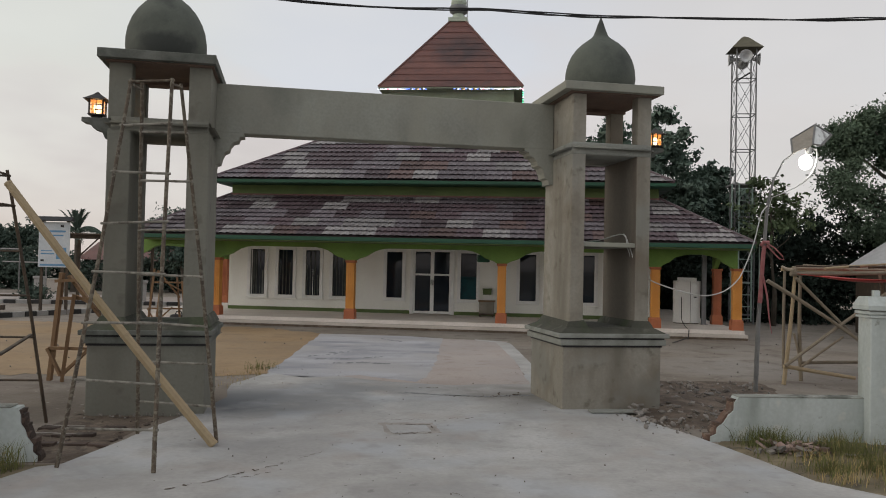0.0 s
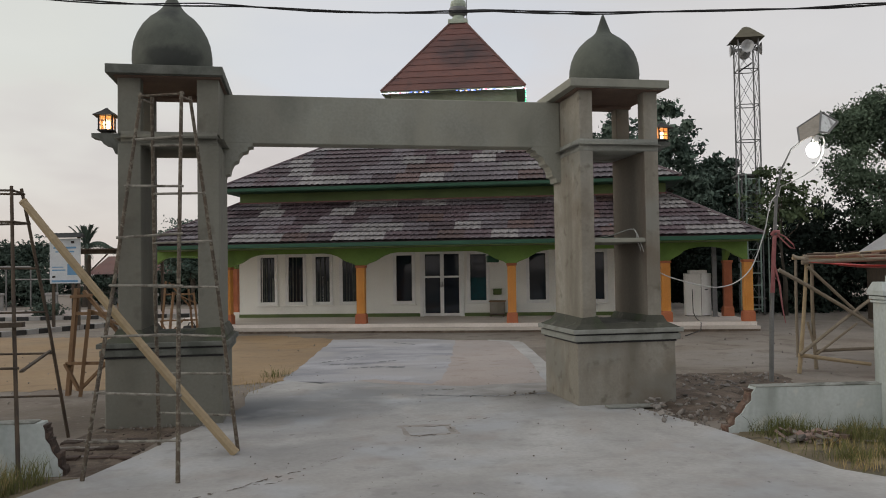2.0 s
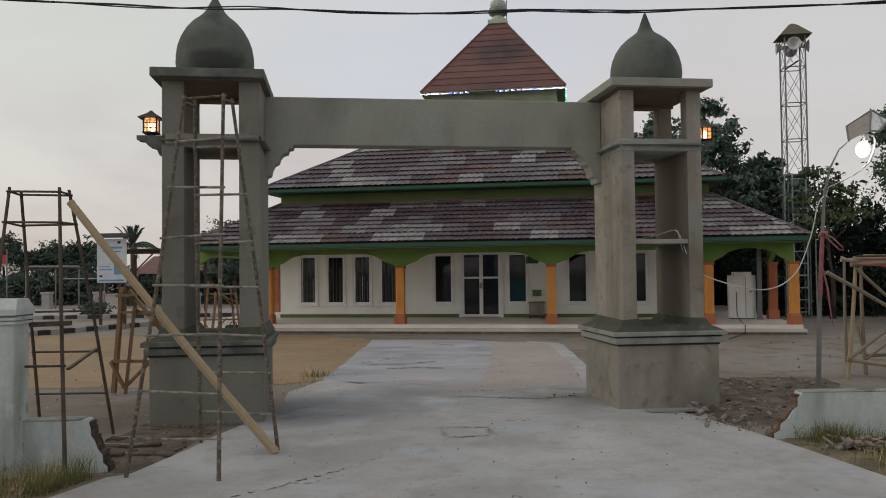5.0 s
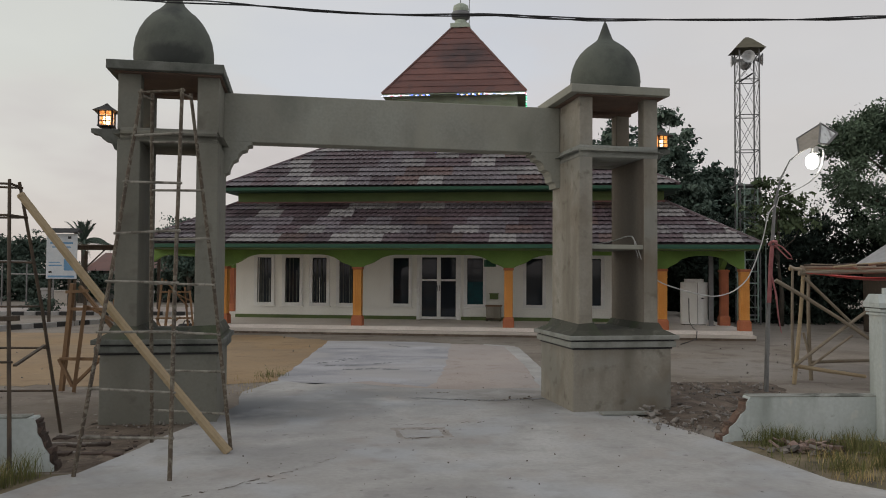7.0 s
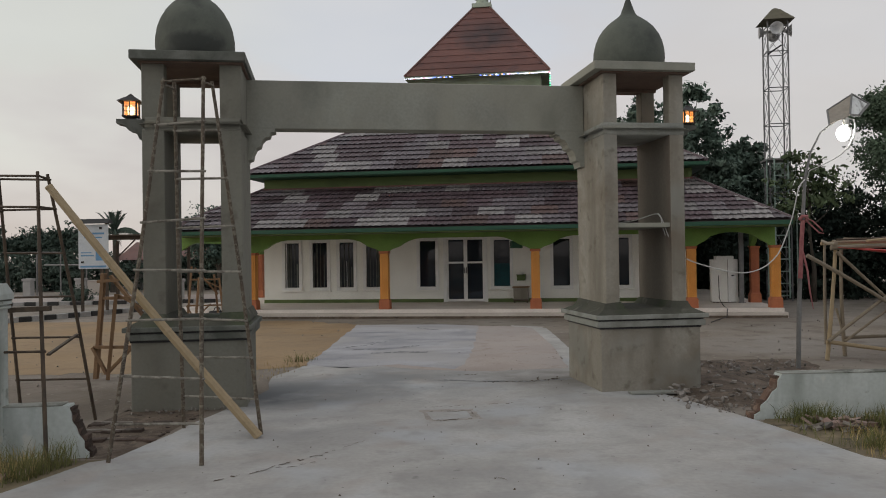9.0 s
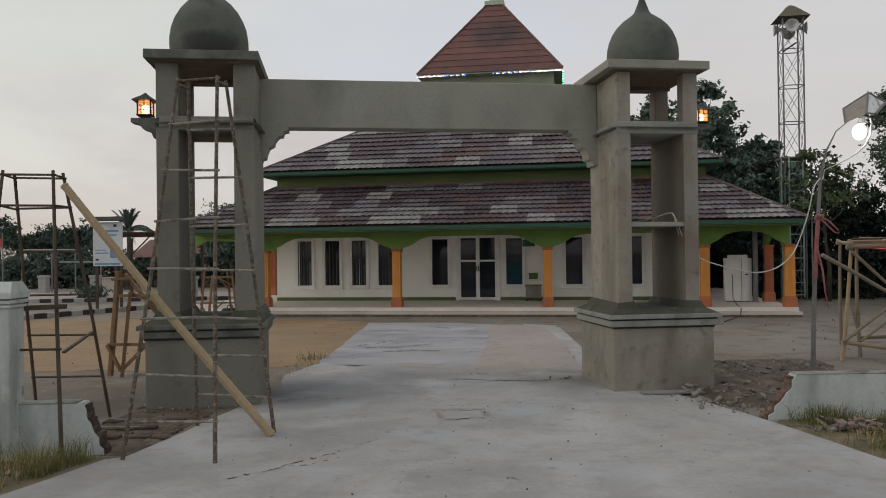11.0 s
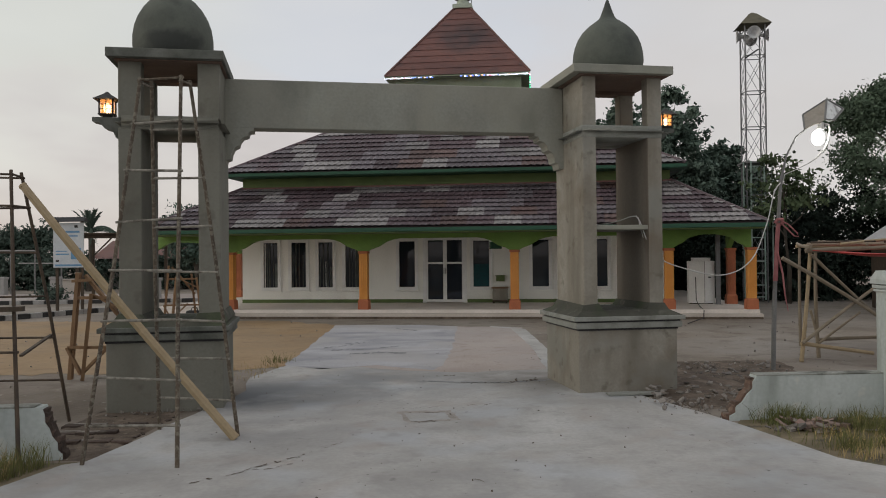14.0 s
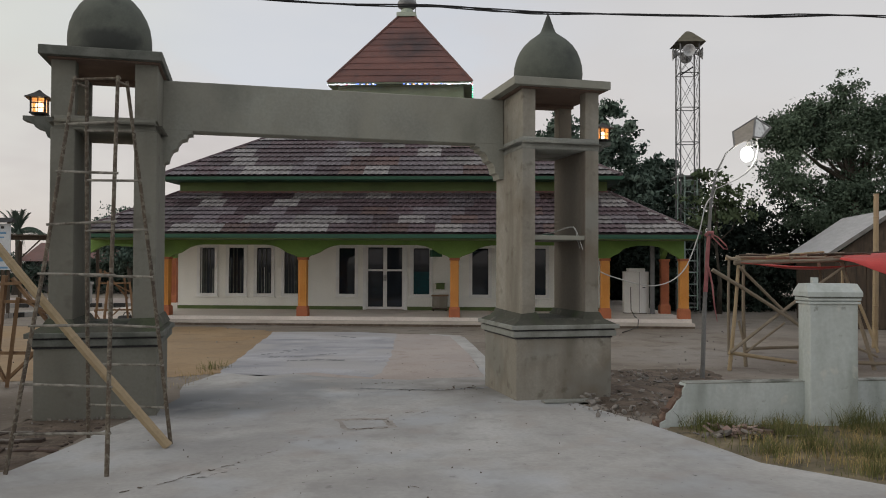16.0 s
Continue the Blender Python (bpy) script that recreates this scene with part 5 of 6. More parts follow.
part("body", lathe(bmesh.new(), [(0, 0), (0.27, 0), (0.3, 0.1), (0.3, 0.28), (0.31, 0.3), (0.3, 0.32), (0.3, 0.58), (0.31, 0.6), (0.3, 0.62), (0.27, 0.85), (0, 0.85)], 0, 0, 0, 20), SIGN_BLUE, tub, smooth=True)
part("lid", lathe(bmesh.new(), [(0, 0.85), (0.24, 0.85), (0.24, 0.88), (0, 0.88)], 0, 0, 0, 20), BLACK, tub)

# ---- house beyond the stall ----
hs = base("house", pose(13.36, 20.23, 0, 0, 0, -15), "low stall house with a pale corrugated zinc gable roof", "house")
part("wall", block(-1.45, 1.45, 0.25, 4.6, -0.05, 2.0), WOOD_DARK, hs)
for k in range(11):
    part("wall_board", block(-1.44 + k * 0.262, -1.19 + k * 0.262, 0.215, 0.247, 0.0, 2.0), WOOD_DARK, hs)
for side in (-1, 1):
    bm = bmesh.new()
    cols = []
    for k in range(85):
        y = k * 0.058
        h = 0.012 * (1 if k % 2 else -1)
        cols.append((bm.verts.new((side * 1.76, y, 1.98 + h)), bm.verts.new((0, y, 3.23 + h))))
    for a, b in zip(cols, cols[1:]):
        bm.faces.new((a[0], b[0], b[1], a[1]))
    rs_ = part("roof_slope", bm, ZINC, hs, "corrugated zinc roof slope")
    so = rs_.modifiers.new("thickness", "SOLIDIFY")
    so.thickness = 0.015
    part("barge_board", timber((side * 1.74, 0.02, 1.93), (0, 0.02, 3.16), 0.04, 0.1), SHEET_GREY, hs)
part("gable", prism_y(bmesh.new(), [(-1.5, 1.95), (0, 3.08), (1.5, 1.95)], 0.15, 0.21), WOOD_DARK, hs, "dark timber gable")
part("awning", prism_x(bmesh.new(), [(-1.3, 2.08), (-1.3, 2.1), (0.1, 2.42), (0.1, 2.4)], 0.2, 2.4), ZINC, hs)
for x in (0.25, 2.3):
    part("awning_post", block(x - 0.04, x + 0.04, -1.25, -1.17, -0.05, 2.1), SHEET_GREY, hs)

# ---- loudspeaker tower ----
tw = base("loudspeaker_tower", pose(10.72, 28.2, 0, 0, 0, -6), "slender steel lattice loudspeaker tower with a small hood", "tower")
hw, TZ = 0.335, 9.72
for sx in (-1, 1):
    for sy in (-1, 1):
        part("leg", stick((sx * hw, sy * hw, -0.05), (sx * hw, sy * hw, TZ), 0.028, 6), STEEL, tw)
levels = [0.3, 1.45, 2.6, 3.75, 4.88, 6.14, 7.4, 8.66, 9.55]
for z in levels:
    for p, q in (((-1, -1), (1, -1)), ((1, -1), (1, 1)), ((1, 1), (-1, 1)), ((-1, 1), (-1, -1))):
        part("ring_bar", stick((p[0] * hw, p[1] * hw, z), (q[0] * hw, q[1] * hw, z), 0.019, 5), STEEL, tw)
for a, b in zip(levels, levels[1:]):
    for p, q in (((-1, -1), (1, -1)), ((1, -1), (1, 1)), ((1, 1), (-1, 1)), ((-1, 1), (-1, -1))):
        part("lattice_bar", stick((p[0] * hw, p[1] * hw, a), (q[0] * hw, q[1] * hw, b), 0.009, 5), STEEL, tw)
        part("lattice_bar", stick((q[0] * hw, q[1] * hw, a), (p[0] * hw, p[1] * hw, b), 0.009, 5), STEEL, tw)
part("work_platform", block(-0.47, 0.47, -0.47, 0.47, 4.86, 4.92), POLE, tw)
for sx in (-0.22, 0.22):
    part("ladder_rail", stick((sx - 0.08, -0.75, 0.1), (sx - 0.08, -0.75, 4.9), 0.028, 5), STEEL_GREEN, tw)
for k in range(12):
    part("ladder_rung", stick((-0.30, -0.75, 0.2 + k * 0.41), (0.14, -0.75, 0.2 + k * 0.41), 0.018, 5), STEEL_GREEN, tw)
for sx in (-0.48, 0.48):
    part("platform_strut", stick((sx, -0.48, 0.0), (sx, -0.48, 4.88), 0.025, 5), STEEL_GREEN, tw)
bm = bmesh.new()
frustum(bm, (-0.53, 0.53, -0.53, 0.53), (-0.15, 0.15, -0.15, 0.15), 9.74, 10.16)
frustum(bm, (-0.15, 0.15, -0.15, 0.15), (-0.04, 0.04, -0.04, 0.04), 10.16, 10.24)
part("hood", bm, HOOD_OLIVE, tw, "small hipped olive sheet hood")
part("wire_bundle", stick((-hw - 0.02, -hw - 0.03, 8.55), (0.1, -hw - 0.03, 8.85), 0.03, 6), BLACK, tw)
for ang in (-8, 82, 172, 262):
    bm = lathe(bmesh.new(), [(0.03, 0.0), (0.05, 0.1), (0.09, 0.25), (0.17, 0.38), (0.27, 0.46), (0.29, 0.47), (0.26, 0.45), (0.0, 0.2)], 0, 0, 0, 18)
    bmesh.ops.transform(bm, matrix=pose(0, 0, 9.42, 0, 0, ang) @ pose(0, -0.16, 0, 90, 0, 0) @ Matrix.Scale(0.78, 4), verts=bm.verts[:])
    part("horn_speaker", bm, HORN, tw, "grey horn loudspeaker", smooth=True)

ant = base("roof_rod", pose(-8.9, 30.0, 0), "thin upright steel rod standing behind the porch roof", "rod")
part("rod", stick((0, 0, -0.05), (0, 0, 4.3), 0.025, 6), POLE, ant)

# ---- far yard: kerbs, sign, small posts, shelter ----
def kerb(p, q, n, label):
    k = base("painted_kerb", pose(*p, 0, 0, 0, math.degrees(math.atan2(q[1] - p[1], q[0] - p[0]))), label, "kerb", "painted kerbs")
    step = math.hypot(q[0] - p[0], q[1] - p[1]) / n
    for i in range(n):
        part("kerb_stone", block(i * step + 0.01, (i + 1) * step - 0.01, -0.09, 0.09, -0.05, 0.13, 0.012), CURB_BLACK if i % 2 else CURB_WHITE, k)


kerb((-15.5, 16.5), (-10.6, 27.9), 30, "black and white painted kerb along the sandy yard")
kerb((-24.0, 29.6), (-9.5, 31.6), 34, "black and white painted kerb along the far lane")
sheet("far_lane", rough_outline([(-60, 31.0), (-24, 30.4), (-9.4, 32.2), (-9, 38.0), (-60, 44)], 2, 0.1, 2), -0.004, CONCRETE_TAN, "pale dusty lane beyond the yard", "road")
for x, y in ((-22.5, 39.3), (-19.6, 38.9), (-13.0, 34.5)):
    p = base("white_bollard", pose(x, y, 0), "short white masonry bollard beside the lane", "bollard", "lane bollards")
    part("shaft", block(-0.2, 0.2, -0.2, 0.2, -0.02, 0.75, 0.02), CURB_WHITE, p)
    part("cap", block(-0.24, 0.24, -0.24, 0.24, 0.75, 0.88, 0.02), CURB_WHITE, p)
sg = base("notice_board", pose(-12.17, 25, 0), "printed white and blue notice board on two posts", "sign")
part("panel", block(-0.48, 0.48, -0.02, 0.03, 1.46, 2.88), SIGN_FACE, sg)
for x in (-0.4, 0.4):
    part("post", block(x - 0.04, x + 0.04, 0.03, 0.1, -0.05, 2.95), WOOD_DARK, sg)
part("little_roof", prism_x(bmesh.new(), [(-0.18, 2.92), (0.0, 3.06), (0.22, 2.92)], -0.56, 0.56), BLACK, sg)
for x0, x1, z0, z1, mm in ((0.08, 0.40, 1.72, 2.08, SIGN_BLUE), (-0.4, 0.02, 1.86, 1.9, SIGN_BLUE), (-0.4, -0.05, 1.96, 1.99, SIGN_BLUE), (-0.36, 0.36, 2.56, 2.62, SIGN_BLUE), (-0.3, 0.3, 2.44, 2.48, SIGN_BLUE), (-0.42, 0.42, 1.5, 1.56, SIGN_BLUE), (0.2, 0.3, 2.72, 2.8, BLACK), (-0.4, -0.3, 1.64, 1.7, BLACK)):
    part("print_bar", block(x0, x1, -0.026, -0.021, z0, z1), mm, sg)
sh = base("open_shelter", pose(-14.6, 34, 0, 0, 0, 8), "dark open shelter with a flat beam roof", "shelter")
part("roof_beam", block(-1.6, 1.8, -0.2, 0.2, 2.62, 2.78), WOOD_DARK, sh)
part("roof", block(-1.7, 1.9, -0.4, 2.4, 2.78, 2.84), WOOD_DARK, sh)
for x in (-1.5, 1.7):
    for y in (0, 2.2):
        part("post", block(x - 0.06, x + 0.06, y - 0.06, y + 0.06, -0.05, 2.62), WOOD_DARK, sh)
part("brace", timber((-0.8, 0, 1.9), (-0.1, 0, 2.62), 0.07, 0.05), WOOD_DARK, sh)
part("brace", timber((0.4, 0, 1.9), (1.0, 0, 2.62), 0.07, 0.05), WOOD_DARK, sh)
rh = base("red_roofed_house", pose(-17.5, 46, 0), "distant house with a faded red tiled roof", "house")
part("wall", block(-3.0, 6.0, 0, 5, -0.05, 1.9), CURB_WHITE, rh)
part("roof", prism_x(bmesh.new(), [(-0.5, 1.75), (2.5, 2.85), (5.5, 1.75)], -3.4, 6.4), ROOF_RED, rh)
rb = base("red_banner", pose(-16.4, 25.5, 0), "small red and white banner on a thin pole", "banner")
part("pole", stick((0.4, 0, -0.05), (0.4, 0, 2.6), 0.025, 6), POLE, rb)
part("cloth", block(-0.6, 0.38, -0.012, 0.012, 2.12, 2.42), RED_TARP, rb)
part("hem", block(-0.6, 0.38, -0.014, 0.014, 2.03, 2.12), CURB_WHITE, rb)
rail = base("pipe_rail", pose(-22.46, 40, 0), "pale pipe rail on thin posts beside the lane", "rail")
part("upper_pipe", stick((-1.6, 0, 2.21), (1.25, 0, 2.19), 0.035, 6), CURB_WHITE, rail)
part("lower_pipe", stick((0.4, 0, 1.55), (2.6, 0, 1.53), 0.035, 6), CURB_WHITE, rail)
for x, h in ((-1.6, 2.2), (0.0, 2.2), (1.25, 2.2), (2.6, 1.53)):
    part("post", stick((x, 0, -0.05), (x, 0, h), 0.04, 6), POLE, rail)
blk = base("masonry_block", pose(-20.6, 42.5, 0, 0, 0, 8), "low beige masonry block beside the lane", "block")
part("body", block(-0.45, 0.45, -0.2, 0.2, -0.05, 0.62, 0.02), STEP, blk)
part("cap", block(-0.5, 0.5, -0.25, 0.25, 0.62, 0.68, 0.01), STEP, blk)
bag = base("dark_bag", pose(-7.26, 22.2, -0.01), "black bag lying on the ground by the porch", "bag")
bm = block(-0.22, 0.2, -0.15, 0.15, 0.0, 0.26, 0.06)
part("body", bm, BLACK, bag, smooth=True)
part("grip", tube(bmesh.new(), [(-0.1, 0, 0.25), (-0.06, 0, 0.34), (0.06, 0, 0.34), (0.1, 0, 0.25)], 0.015, 6), BLACK, bag)


# ---- trees and hedges ----
def leaf_mesh(name, blobs, count, size, material, parent, seed, gap=0.38, label="", clump=0.26, per=26):
    """Twigs strewn through ellipsoids (x, y, z, rx, ry, rz), each with a tuft of leaves, thinned by noise so that sky shows through."""
    rs = np.random.RandomState(seed)
    twigs = max(20, count // per)
    vol = np.array([b[3] * b[4] * b[5] for b in blobs]) ** 0.75
    B = np.array(blobs)[rs.choice(len(blobs), twigs, p=vol / vol.sum())]
    d = rs.normal(size=(twigs, 3))
    d /= np.linalg.norm(d, axis=1)[:, None]
    rad = rs.uniform(0.12, 1.0, twigs) ** 0.5 * (1 + 0.12 * rs.normal(size=twigs))
    t = B[:, :3] + d * rad[:, None] * B[:, 3:]
    keep = np.array([noise.noise(Vector(p) * 0.9) * 0.6 + noise.noise(Vector(p) * 2.3 + Vector((9, 3, 1))) * 0.4 for p in t]) > (gap - 0.5) * 0.55
    t, d = t[keep], d[keep]
    n = len(t) * per
    out = np.repeat(d, per, axis=0)
    wide = np.repeat(rs.uniform(0.55, 1.3, len(t)), per)[:, None] * clump
    c = np.repeat(t, per, axis=0) + rs.normal(size=(n, 3)) * wide * np.array([0.6, 0.6, 0.36]) + out * wide * 0.2
    a = rs.normal(size=(n, 3)) * 0.75 + out * 0.7
    a[:, 2] -= 0.25
    a /= np.linalg.norm(a, axis=1)[:, None]
    b = np.cross(a, rs.normal(size=(n, 3)) * 0.55 + out + np.array([0, 0, 0.5]))
    b /= np.linalg.norm(b, axis=1)[:, None] + 1e-6
    L = size * rs.uniform(0.6, 1.3, n)[:, None]
    v = np.stack([c - a * L * 0.5, c + b * L * 0.26, c + a * L * 0.5, c - b * L * 0.26], 1).reshape(-1, 3)
    me = bpy.data.meshes.new(name)
    me.from_pydata(v.tolist(), [], np.arange(4 * n).reshape(-1, 4).tolist())
    me.materials.append(material)
    ob = new(name, me)
    ob.parent = parent
    if label:
        ob["label"] = label
    return ob


def tree(x, y, height, blobs, count, size, label, material, seed, trunk_r=0.2, gap=0.38):
    t = base("tree", pose(x, y, 0), label, "tree")
    rng = random.Random(seed)
    lean_x = rng.uniform(-0.3, 0.3)
    bm = tube(bmesh.new(), [(0, 0, -0.1), (0.05, 0, height * 0.2), (lean_x * 0.5, 0.1, height * 0.45), (lean_x, 0.1, height * 0.62), (lean_x, 0, height * 0.76)], [trunk_r * 1.3, trunk_r, trunk_r * 0.75, trunk_r * 0.45, trunk_r * 0.15], 10)
    part("trunk", bm, BARK, t, smooth=True)
    for b in blobs:
        s = Vector((lean_x * 0.4, 0.05, min(height * 0.55, max(height * 0.22, b[2] - 1.2))))
        e = Vector(b[:3])
        m = s.lerp(e, 0.5) + Vector((rng.uniform(-0.2, 0.2), rng.uniform(-0.2, 0.2), -0.15))
        part("limb", tube(bmesh.new(), [s, m, m.lerp(e, 0.6), e], [trunk_r * 0.36, trunk_r * 0.22, trunk_r * 0.12, trunk_r * 0.04], 6), BARK, t)
    lobes = list(blobs)
    for b in blobs:
        for _ in range(4):
            d = Vector((rng.gauss(0, 1), rng.gauss(0, 0.8), rng.gauss(0.2, 0.8))).normalized()
            k = rng.uniform(0.35, 0.6)
            lobes.append((b[0] + d.x * b[3] * 0.75, b[1] + d.y * b[4] * 0.75, b[2] + d.z * b[5] * 0.75, b[3] * k, b[4] * k, b[5] * k))
    leaf_mesh("crown", lobes, count, size, material, t, seed, gap)
    return t


# broad dark tree beyond the stall
tree(16.6, 27.5, 8.4, [(-0.3, 0, 8.2, 0.42, 0.45, 0.6), (-0.3, 0, 7.2, 1.2, 1.2, 0.65), (-1.6, 0, 6.9, 1.0, 1.1, 0.7), (-2.5, 0, 6.3, 0.85, 1.0, 0.65), (0.8, 0, 6.9, 0.9, 1.0, 0.7), (1.8, 0, 6.1, 1.2, 1.2, 0.95), (0.6, 0, 5.9, 1.3, 1.3, 0.8), (-2.4, 0, 5.0, 1.1, 1.2, 0.75), (0.5, 0.3, 4.4, 1.9, 1.5, 0.75), (-1.5, 0, 3.9, 1.5, 1.4, 0.9), (2.9, 0, 4.7, 1.5, 1.5, 1.2), (4.3, 0.3, 4.4, 1.3, 1.3, 1.2), (-0.7, 0, 6.5, 1.7, 1.2, 0.8), (-1.4, 0, 6.0, 1.2, 1.1, 0.6), (0.9, 0, 7.3, 0.8, 0.9, 0.45), (-0.9, 0, 7.3, 0.9, 0.9, 0.4), (0.6, 0.2, 3.2, 2.4, 1.4, 0.8), (3.2, 0.2, 3.2, 2.2, 1.4, 0.9)],
     150000, 0.13, "broad dark leafy tree with an uneven crown beyond the stall", LEAF, 11, 0.3, 0.36)
tree(23.8, 30, 6.8, [(0, 0, 4.2, 2.4, 2.0, 1.8), (-2.2, 0, 3.6, 1.8, 1.6, 1.6), (2.5, 0, 4.0, 2.0, 2.0, 1.8), (0.3, 0, 5.6, 1.3, 1.2, 0.9)], 30000, 0.2, "broad dark leafy tree with an uneven crown", LEAF, 12, 0.3, 0.32)
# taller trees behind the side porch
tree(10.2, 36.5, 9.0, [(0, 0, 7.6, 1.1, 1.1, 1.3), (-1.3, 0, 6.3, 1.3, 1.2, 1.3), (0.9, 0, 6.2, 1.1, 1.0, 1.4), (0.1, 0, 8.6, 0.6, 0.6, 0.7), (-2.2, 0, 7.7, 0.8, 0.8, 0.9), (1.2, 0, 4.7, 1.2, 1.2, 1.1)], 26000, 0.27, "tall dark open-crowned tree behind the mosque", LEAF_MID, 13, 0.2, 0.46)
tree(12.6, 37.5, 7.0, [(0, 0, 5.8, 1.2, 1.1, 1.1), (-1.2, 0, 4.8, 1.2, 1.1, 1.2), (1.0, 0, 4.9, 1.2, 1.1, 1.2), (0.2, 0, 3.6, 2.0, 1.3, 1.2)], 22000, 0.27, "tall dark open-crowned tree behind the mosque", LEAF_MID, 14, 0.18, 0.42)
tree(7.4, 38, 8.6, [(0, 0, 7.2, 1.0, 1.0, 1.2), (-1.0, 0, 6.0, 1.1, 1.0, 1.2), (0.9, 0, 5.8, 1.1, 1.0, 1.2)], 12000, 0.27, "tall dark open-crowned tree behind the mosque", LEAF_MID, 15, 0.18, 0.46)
# small paler trees beside the lamp
tree(11.45, 27.2, 5.2, [(0, 0, 4.2, 0.8, 0.7, 0.8), (-0.6, 0, 3.4, 0.7, 0.6, 0.8), (0.8, 0, 3.7, 0.9, 0.7, 0.6), (-0.5, 0, 5.0, 0.3, 0.3, 0.4)], 2600, 0.22, "slender tree with pale long leaves", LEAF_PALE, 16, 0.08, 0.48)


def hedge(name, blobs, count, size, material, label, seed, gap=0.18, category="hedge"):
    h = leaf_mesh(name, blobs, count, size, material, None, seed, gap)
    return tagged(h, label, category, kind="stuff")


rng = random.Random(21)
bl = []
for i in range(26):
    x = 9.6 + i * 0.75
    bl.append((x, 29.6 + rng.uniform(-0.8, 0.8), 1.7 + rng.uniform(-0.2, 0.3), 1.0, 1.1, (2.0 if x < 11.5 else 2.4 if x < 14.2 else 2.9) + rng.uniform(-0.3, 0.5)))
hedge("shrub_belt", bl, 150000, 0.17, LEAF_SHADED, "dense dark shrubs behind the porch and stall", 22, 0.05)
bl = [(x + rng.uniform(-0.3, 0.3), 33.5, 1.4, 1.2, 1.0, 1.7) for x in np.arange(5.0, 13.0, 0.9)]
hedge("shrub_belt", bl, 80000, 0.2, LEAF_SHADED, "dense dark shrubs behind the side porch", 23, 0.05)
bl = [(x + rng.uniform(-0.5, 0.5), 46 + rng.uniform(-1, 1), 1.0, 1.4, 1.2, 1.15 + rng.uniform(-0.1, 0.2)) for x in np.arange(-46, -12, 1.1)]
hedge("shrub", [(-17.4, 34.2, 0.15, 0.55, 0.5, 0.3), (-17.0, 34.1, 0.1, 0.4, 0.4, 0.25)], 1600, 0.14, LEAF_FAR, "low dark shrub beside the lane kerb", 25, 0.05, "shrub")
hedge("far_hedge", bl, 70000, 0.2, LEAF_FAR, "grey green hedge along the far lane", 24, 0.05)
for i, (x, y, h) in enumerate(((-31, 49, 4.4), (-28.6, 50, 4.0), (-26.6, 49, 4.1), (-34, 51, 4.8), (-38, 52, 4.6))):
    tree(x, y, h, [(0, 0, h - 1.0, 1.5, 1.2, 0.8), (-1.0, 0, h - 1.5, 1.1, 1.0, 0.8), (1.0, 0, h - 1.7, 1.2, 1.0, 0.8)], 7000, 0.2, "distant bushy tree beyond the lane", LEAF_FAR, 30 + i, 0.12, 0.42)
for i, (x, h) in enumerate(((-25.2, 3.9), (-24.3, 4.0))):
    tree(x, 47, h, [(0, 0, 1.4, 0.55, 0.55, 1.3), (0, 0, h - 1.2, 0.42, 0.42, 1.1)], 4000, 0.2, "narrow upright distant conifer", LEAF_FAR, 40 + i, 0.08, 0.1)
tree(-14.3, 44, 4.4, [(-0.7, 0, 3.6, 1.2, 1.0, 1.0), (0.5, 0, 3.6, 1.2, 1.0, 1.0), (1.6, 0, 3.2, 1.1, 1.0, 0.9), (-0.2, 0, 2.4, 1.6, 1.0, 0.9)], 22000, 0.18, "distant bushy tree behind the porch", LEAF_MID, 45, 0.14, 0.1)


def palm(x, y, h, spread, seed):
    t = base("palm_tree", pose(x, y, 0), "distant coconut palm with drooping fronds", "palm")
    rng = random.Random(seed)
    part("trunk", tube(bmesh.new(), [(0, 0, -0.1), (0.15, 0, h * 0.5), (0.1, 0, h)], [0.2, 0.15, 0.12], 8), BARK, t)
    for k in range(16):
        az = 2 * math.pi * k / 16 + rng.uniform(-0.2, 0.2)
        up = k % 2 == 0
        reach = spread * (rng.uniform(0.45, 0.85) if up else rng.uniform(0.85, 1.1))
        out, rise, fall = (rng.uniform(0.3, 0.6), 1.0, 0.3) if up else (1.0, rng.uniform(0.35, 0.75), 0.75)
        pts = []
        for i in range(9):
            f = i / 8
            pts.append(Vector((0.1 + reach * f * math.cos(az) * out, reach * f * math.sin(az) * out, h + reach * (rise * f - fall * f * f))))
        bm = bmesh.new()
        tube(bm, pts, [0.03 - 0.003 * i for i in range(9)], 5)
        side = Vector((-math.sin(az), math.cos(az), 0))
        for i in range(1, 9):
            for q in range(4):
                p = pts[i - 1].lerp(pts[i], q / 4)
                d = (pts[i] - pts[i - 1]).normalized()
                ln = spread * 0.24 * (1 - 0.8 * abs(i / 8 - 0.45)) * rng.uniform(0.8, 1.15)
                for sg_ in (-1, 1):
                    tip = p + sg_ * side * ln * 0.5 + d * ln * 0.75 - Vector((0, 0, ln * (0.2 if up else 0.7)))
                    w = d * 0.03
                    bm.faces.new([bm.verts.new(c) for c in (p - w, p + w, tip)])
        part("frond", bm, LEAF_FAR, t)
    return t


palm(-19.85, 43, 3.3, 2.1, 3)

